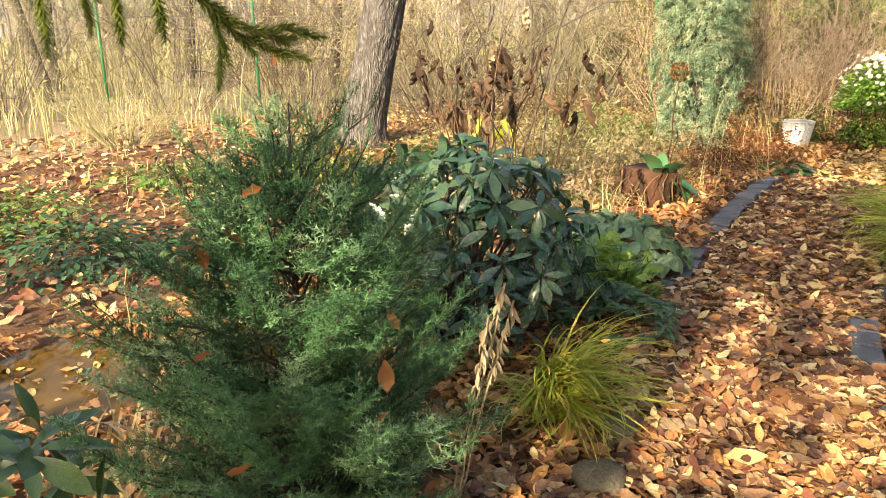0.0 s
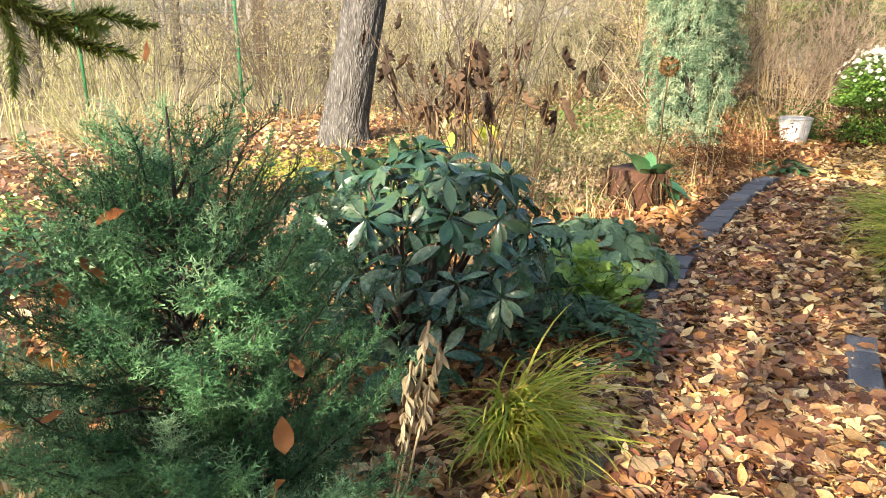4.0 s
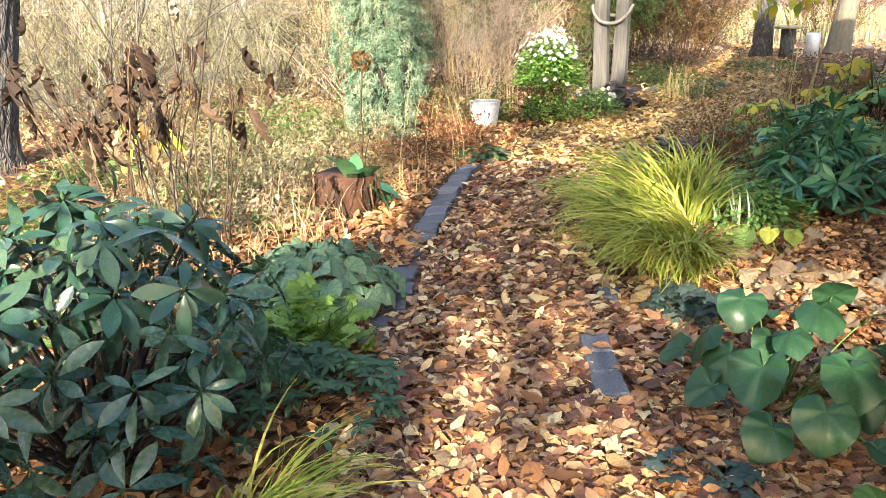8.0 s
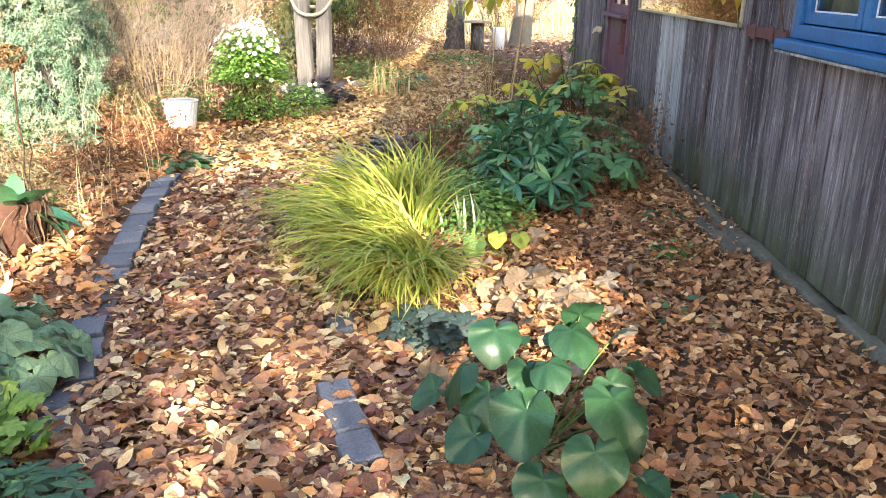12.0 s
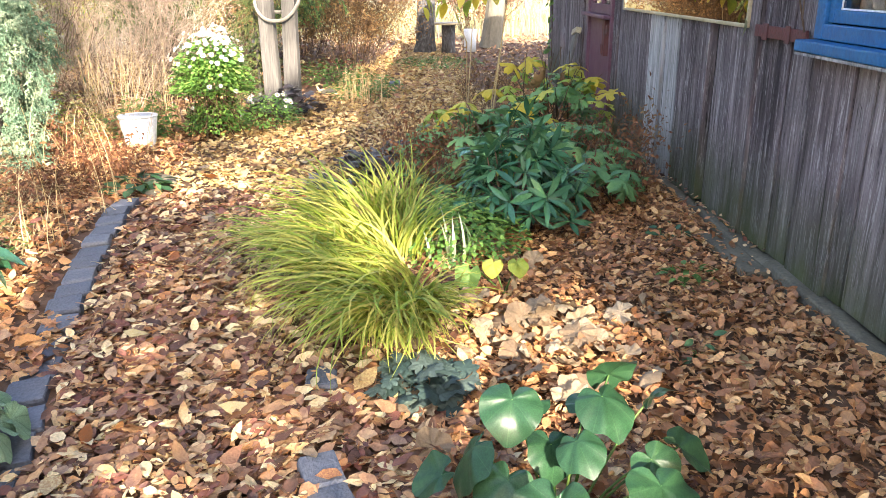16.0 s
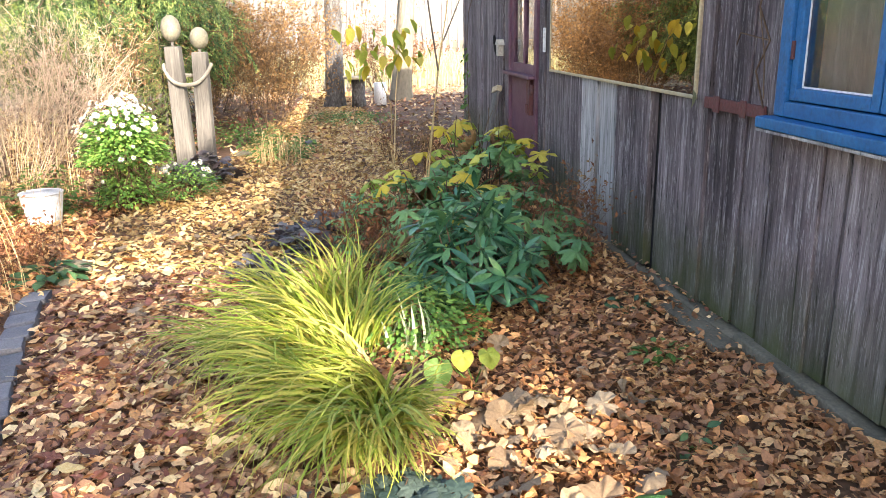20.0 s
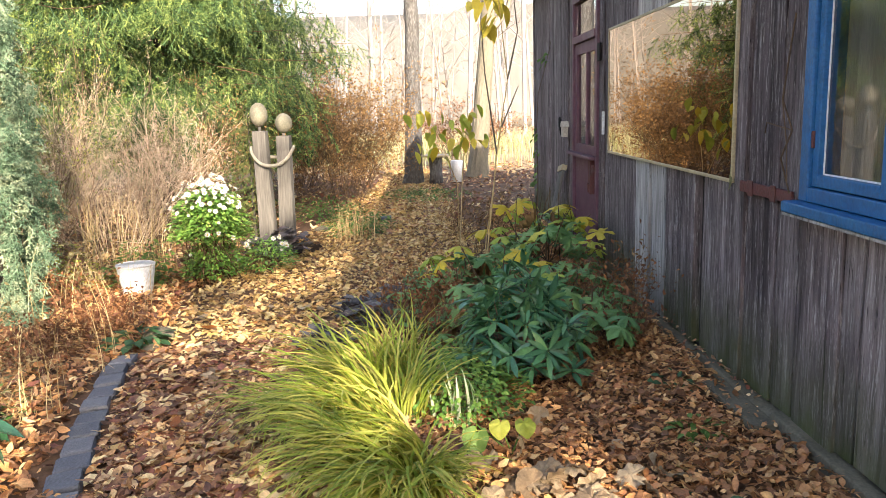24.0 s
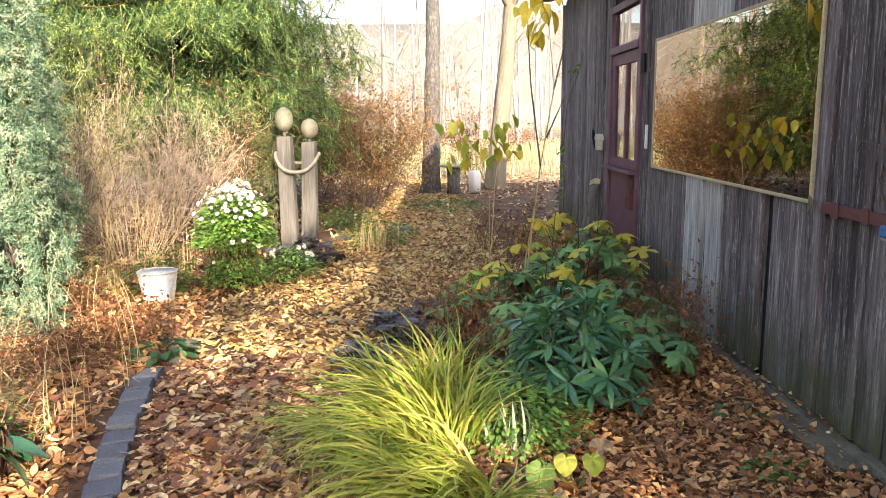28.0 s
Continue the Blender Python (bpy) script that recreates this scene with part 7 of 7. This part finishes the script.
# withered big leaves in a heap
wl = thing("withered_leaf_heap", (-1.22, -3.85, 0), "heap of large crumpled grey-brown withered leaves", "dead leaves")
WD = leaf_meshes("leaf", [disc_leaf(lobed(5, 0.05, 0.025), 42, 4, 0.25, 0.07, 0), disc_leaf(lobed(3, 0.2, 0.04), 42, 4, -0.3, 0.09, 2), disc_leaf(heart, 42, 4, 0.4, 0.08, 4)], M_DRYLEAF)
for i in range(62):
    a = rng.uniform(0, 6.28)
    piece("leaf", WD[i % 3], wl, frames(np.array([[math.cos(a), math.sin(a), rng.normal(0.1, 0.35)]]), rng.normal(0, 0.6, 1), [rng.uniform(0.05, 0.11)])[0], (rng.normal(0, 0.2), rng.normal(0, 0.28), rng.uniform(0.04, 0.075)))

# overhanging spruce branch, and unseen trees added to shade the near garden
ob_ = spruce((-4.5, -9.4, 0), 6.5, 0.9, 14, "slim young spruce with a long drooping branch over the bed", M_SPRUCE_DARK, 4.2, 0.5, 1.0)
NEEDLES = needle_spray(44, 0.045, 0.024, 1.0, 0.0022, 0.0, 0)


def needle_twig(pts, r0, name="branch"):
    """A drooping woody twig clothed all along in stiff needles that point forward."""
    pts = smooth_pts(pts, 30)
    part(name, tube(pts, np.linspace(r0, 0.0012, 30), 5), M_TWIG, ob_)
    L = np.linalg.norm(np.diff(pts, axis=0), axis=1).sum()
    n = max(3, int(L / 0.012))
    i = np.linspace(1, 28, n).astype(int)
    d = unit(pts[i + 1] - pts[i - 1]) + rng.normal(0, 0.10, (n, 3))
    part("needle_mass", multiply(*NEEDLES, frames(d, rng.uniform(0, 6.28, n), rng.uniform(0.75, 1.1, n)), pts[i]), M_NEEDLE, ob_)


stem_ = [(0, 0, 2.75), (0.9, 0.6, 2.35), (1.75, 1.15, 1.95), (2.30, 1.52, 1.62)]
part("long_branch", tube(smooth_pts(stem_ + [(2.40, 1.66, 1.45)], 30), np.linspace(0.03, 0.005, 30), 6), M_TWIG, ob_)
needle_twig([(2.30, 1.52, 1.62), (2.40, 1.66, 1.45), (2.425, 1.72, 1.37), (2.435, 1.76, 1.325), (2.475, 1.80, 1.297), (2.505, 1.842, 1.285)], 0.006)
needle_twig([(2.425, 1.715, 1.375), (2.45, 1.76, 1.335), (2.475, 1.80, 1.318), (2.50, 1.81, 1.312)], 0.004)
needle_twig([(2.43, 1.735, 1.345), (2.435, 1.745, 1.31), (2.432, 1.742, 1.262)], 0.003)
needle_twig([(2.455, 1.78, 1.31), (2.48, 1.83, 1.325), (2.49, 1.86, 1.318)], 0.003)
needle_twig([(2.20, 1.35, 1.66), (2.24, 1.48, 1.50), (2.30, 1.58, 1.43), (2.34, 1.65, 1.41)], 0.005)
for x, y, z, dz in ((2.262, 1.53, 1.46, 0.13), (2.30, 1.585, 1.425, 0.075), (2.325, 1.62, 1.415, 0.07), (2.36, 1.67, 1.40, 0.05)):
    needle_twig([(x, y, z), (x + 0.012, y + 0.004, z - 0.5 * dz), (x + 0.014, y + 0.006, z - dz)], 0.003)
rng = np.random.default_rng(21)
# wanted sun patches on the ground: needles that would shade them are cut away
SUNNY = [(-3.2, -1.1, 0.34), (-3.55, -1.3, 0.2), (-2.95, 0.2, 0.2), (-2.7, 0.7, 0.2), (-2.62, 1.45, 0.2), (-2.45, 3.1, 0.26), (-2.85, 3.6, 0.3), (-4.25, 2.45, 0.75), (-3.65, 3.15, 0.3), (-3.1, -0.4, 0.16),
         (-1.52, -4.15, 0.3), (-1.25, -4.15, 0.3), (-1.35, -3.85, 0.28), (-1.0, -3.6, 0.24), (-1.15, -3.85, 0.2), (-2.13, -4.46, 0.12), (-2.3, -5.3, 0.16), (-1.75, -5.3, 0.16), (-1.6, -5.65, 0.2), (-2.0, -5.92, 0.2), (-2.2, -6.22, 0.2), (-2.1, -6.5, 0.2), (-2.35, -5.75, 0.3), (-2.05, -5.65, 0.25), (-1.62, -6.05, 0.22), (-1.2, -6.35, 0.35), (-1.95, -2.75, 0.3), (-2.3, -2.5, 0.2),
         (-2.74, -5.62, 0.3), (-2.6, -5.85, 0.18), (-3.3, -5.0, 0.2), (-3.75, -4.3, 0.4), (-4.7, -3.0, 1.0), (-4.7, -0.4, 0.9), (-2.45, -3.5, 0.14), (-2.75, -3.9, 0.12), (-2.0, -4.9, 0.1), (-2.6, -2.2, 0.14)]
# Three out-of-view spruces added only to throw dappled shade on the garden.
spruce((-0.6, -11.4, 0), 9.0, 1.75, 110, "unseen tall spruce added behind the garden to shade the path", M_SPRUCE_DARK, 1.7, 1.2, 1.4, SUNNY)
spruce((1.75, -10.8, 0), 13.0, 2.5, 130, "unseen tall spruce added behind the garden to shade the path", M_SPRUCE_DARK, 2.0, 0.95, 1.4, SUNNY)
spruce((-3.3, -13.0, 0), 8.5, 1.4, 40, "unseen tall spruce added behind the garden to shade the path", M_SPRUCE_DARK, 1.5, 0.28, 1.3)
# sticks, small herbs and bits by the shed
for x, y, dx, dy, dz, r in ((-0.62, -5.15, 0.05, -0.1, 0.30, 0.004), (-0.75, -5.0, 0.2, -0.28, 0.05, 0.004), (-0.9, -5.2, 0.35, -0.1, 0.06, 0.005), (-0.35, -4.6, 0.25, -0.35, 0.03, 0.004), (-0.95, -5.35, 0.3, 0.02, 0.04, 0.004)):
    s_ = part("dry_stick", tube(bend((0, 0, 0.02), (dx, dy, 0.02 + dz), 0, 6, 0.002), r * 0.65, 5), M_STRAW)
    s_.location = (x, y, 0)
    tagged(s_, "thin pale dry stick among the fallen leaves", "stick", "dry sticks")
for x, y, n_, m_ in ((-0.42, -3.35, 40, M_LEAF), (-0.3, -2.7, 24, M_FERN), (-0.62, -4.05, 20, M_FERN)):
    clump("wild_seedling", (x, y, 0), "small green seedling in the leaf litter by the shed", "plant", [("leaf_mass", leaf_cloud(n_, 0.14, 0.16, 0.13, OVAL, 0.035, 0.065, 0.3, 0.03, 0.4), m_), ("stalk_mass", stems_to([(0.08 * math.cos(a), 0.08 * math.sin(a), 0.08) for a in np.arange(6)], 0.04, 0.002, 0.0015), M_LEAF)], "wild seedlings")
for x, y, h_ in ((-0.38, -1.75, 0.55), (-0.3, -1.35, 0.5), (-0.5, -2.05, 0.4), (-1.66, -1.95, 0.42), (-1.78, -1.6, 0.45), (-1.6, -1.55, 0.4), (-1.72, -1.2, 0.42), (-1.1, 0.9, 0.6), (-0.9, 1.8, 0.6), (-1.2, 2.6, 0.5)):
    thicket("withered_astilbe", (x, y, 0), "withered russet seed stems of a perennial", h_, 0.25, 12, M_TWIG, 1, 0.55, 0.0035, 360, M_REDBUSH if y < -1.4 else M_OCHRE, 0.02, 0.045, 4)
tw_ = part("climber_twig", join([tube(np.array([(-0.06, -3.36, 1.15), (-0.09, -3.33, 1.3), (-0.07, -3.38, 1.42), (-0.08, -3.3, 1.55), (-0.06, -3.34, 1.9)]), 0.004, 5), tube(np.array([(-0.07, -3.38, 1.42), (-0.1, -3.2, 1.45), (-0.06, -3.1, 1.40)]), 0.003, 5), tube(np.array([(-0.08, -3.3, 1.55), (-0.11, -3.42, 1.36), (-0.12, -3.46, 1.2)]), 0.003, 5)]), M_TWIG)
tagged(tw_, "thin bare climber twig beside the blue window frame", "twig")
o = piece("withered_leaf", mesh_of("withered_leaf", *OVAL[0], M_OLIVE), None, frames(np.array([[0.1, -0.3, -1.0]]), np.array([1.2]), [0.09])[0], (-0.07, -2.73, 1.18))
tagged(o, "withered tan leaf hanging at the mirror corner", "leaf")
o = piece("paver", PAV[0], None, None, (-2.2, 4.2, 0.02))
tagged(o, "grey stone slab lying at the far end of the path", "paver")

# climber at the far end of the wall
cv = thing("wall_climber", (-0.05, 3.9, 0), "sparse green climber on the far end of the board wall", "climber")
part("stem", tube(np.array([(0, 0.2, 0), (-0.01, 0.1, 0.6), (0.0, 0.25, 1.2), (-0.01, 0.0, 1.7), (0.0, -0.7, 2.1), (0.0, -1.0, 2.3)]), np.linspace(0.007, 0.003, 6), 5), M_TWIG, cv)
CLM = leaf_meshes("leaf", OVAL, M_LEAF)
for i in range(46):
    z = rng.uniform(0.3, 1.35)
    q = (0.15 + 0.1 * math.sin(5 * z), z) if i < 34 else (-0.75 + rng.normal(0, 0.12), 2.12 + rng.normal(0, 0.06))
    piece("leaf", CLM[i % 2], cv, frames(np.array([[-0.6, rng.normal(0, 0.6), -0.6]]), rng.normal(0, 0.4, 1), [rng.uniform(0.05, 0.1)])[0], (-0.02 + rng.normal(0, 0.02), q[0] + rng.normal(0, 0.06), q[1]))

# leaves caught in the juniper bush
CL = leaf_meshes("caught_leaf", [LT[3], LT[0]], M_REDLEAF)
for x, y, z, s_ in ((0.03, -0.03, 1.24, 0.045), (0.12, -0.13, 1.00, 0.07), (0.05, -0.21, 0.92, 0.09), (0.02, -0.22, 0.88, 0.08), (-0.01, -0.22, 0.86, 0.06), (-0.07, -0.25, 0.79, 0.05), (0.21, -0.01, 0.90, 0.045), (0.24, 0.15, 0.74, 0.05), (0.33, 0.02, 0.55, 0.08), (0.36, 0.0, 0.52, 0.07), (0.29, -0.17, 0.56, 0.04), (0.28, 0.10, 0.66, 0.06), (0.12, -0.28, 0.67, 0.05), (0.2, -0.31, 0.43, 0.06), (-0.02, -0.3, 0.6, 0.05)):
    o = piece("caught_leaf", CL[int(s_ * 100) % 2], None, frames(rng.normal(0, 1, (1, 3)), np.zeros(1), [s_ * 0.9])[0], (-2.44 + x, -7.32 + y, z))
    tagged(o, "orange-brown fallen leaf caught in the juniper bush", "leaf", "leaves caught in the juniper")

sk = part("dry_stalk", tube(np.array([(0, 0, -0.02), (0.0, 0.01, 0.2), (0.01, 0.0, 0.36), (0.03, 0.01, 0.44)]), [0.005, 0.0045, 0.004, 0.003], 6), M_STRAW)
sk.location = (-3.74, -7.25, 0)
tagged(sk, "single pale dry stalk standing beside the pond", "stalk")

# larger single leaves lying on the path
FL = [mesh_of("fallen_leaf", *LT[i], m_) for i, m_ in ((0, M_LITTER), (3, M_LITTER_GOLD), (2, M_DRYLEAF), (4, M_LITTER_DARK), (3, M_REDLEAF))]
for i in range(280):
    y = rng.uniform(-7.4, -0.6)
    x = rng.uniform(float(path_left(y)) + 0.1, -0.35)
    a = rng.uniform(0, 6.28)
    o = piece("fallen_leaf", FL[i % 5], None, frames(np.array([[math.cos(a), math.sin(a), rng.normal(0, 0.15)]]), rng.normal(0, 0.3, 1), [rng.uniform(0.07, 0.125)])[0], (x, y, rng.uniform(0.03, 0.045)))
    tagged(o, ("curled brown fallen leaf on the path", "golden fallen leaf on the path", "grey-tan withered leaf on the path", "dark red-brown fallen leaf on the path", "orange fallen leaf on the path")[i % 5], "leaf", "single fallen leaves")
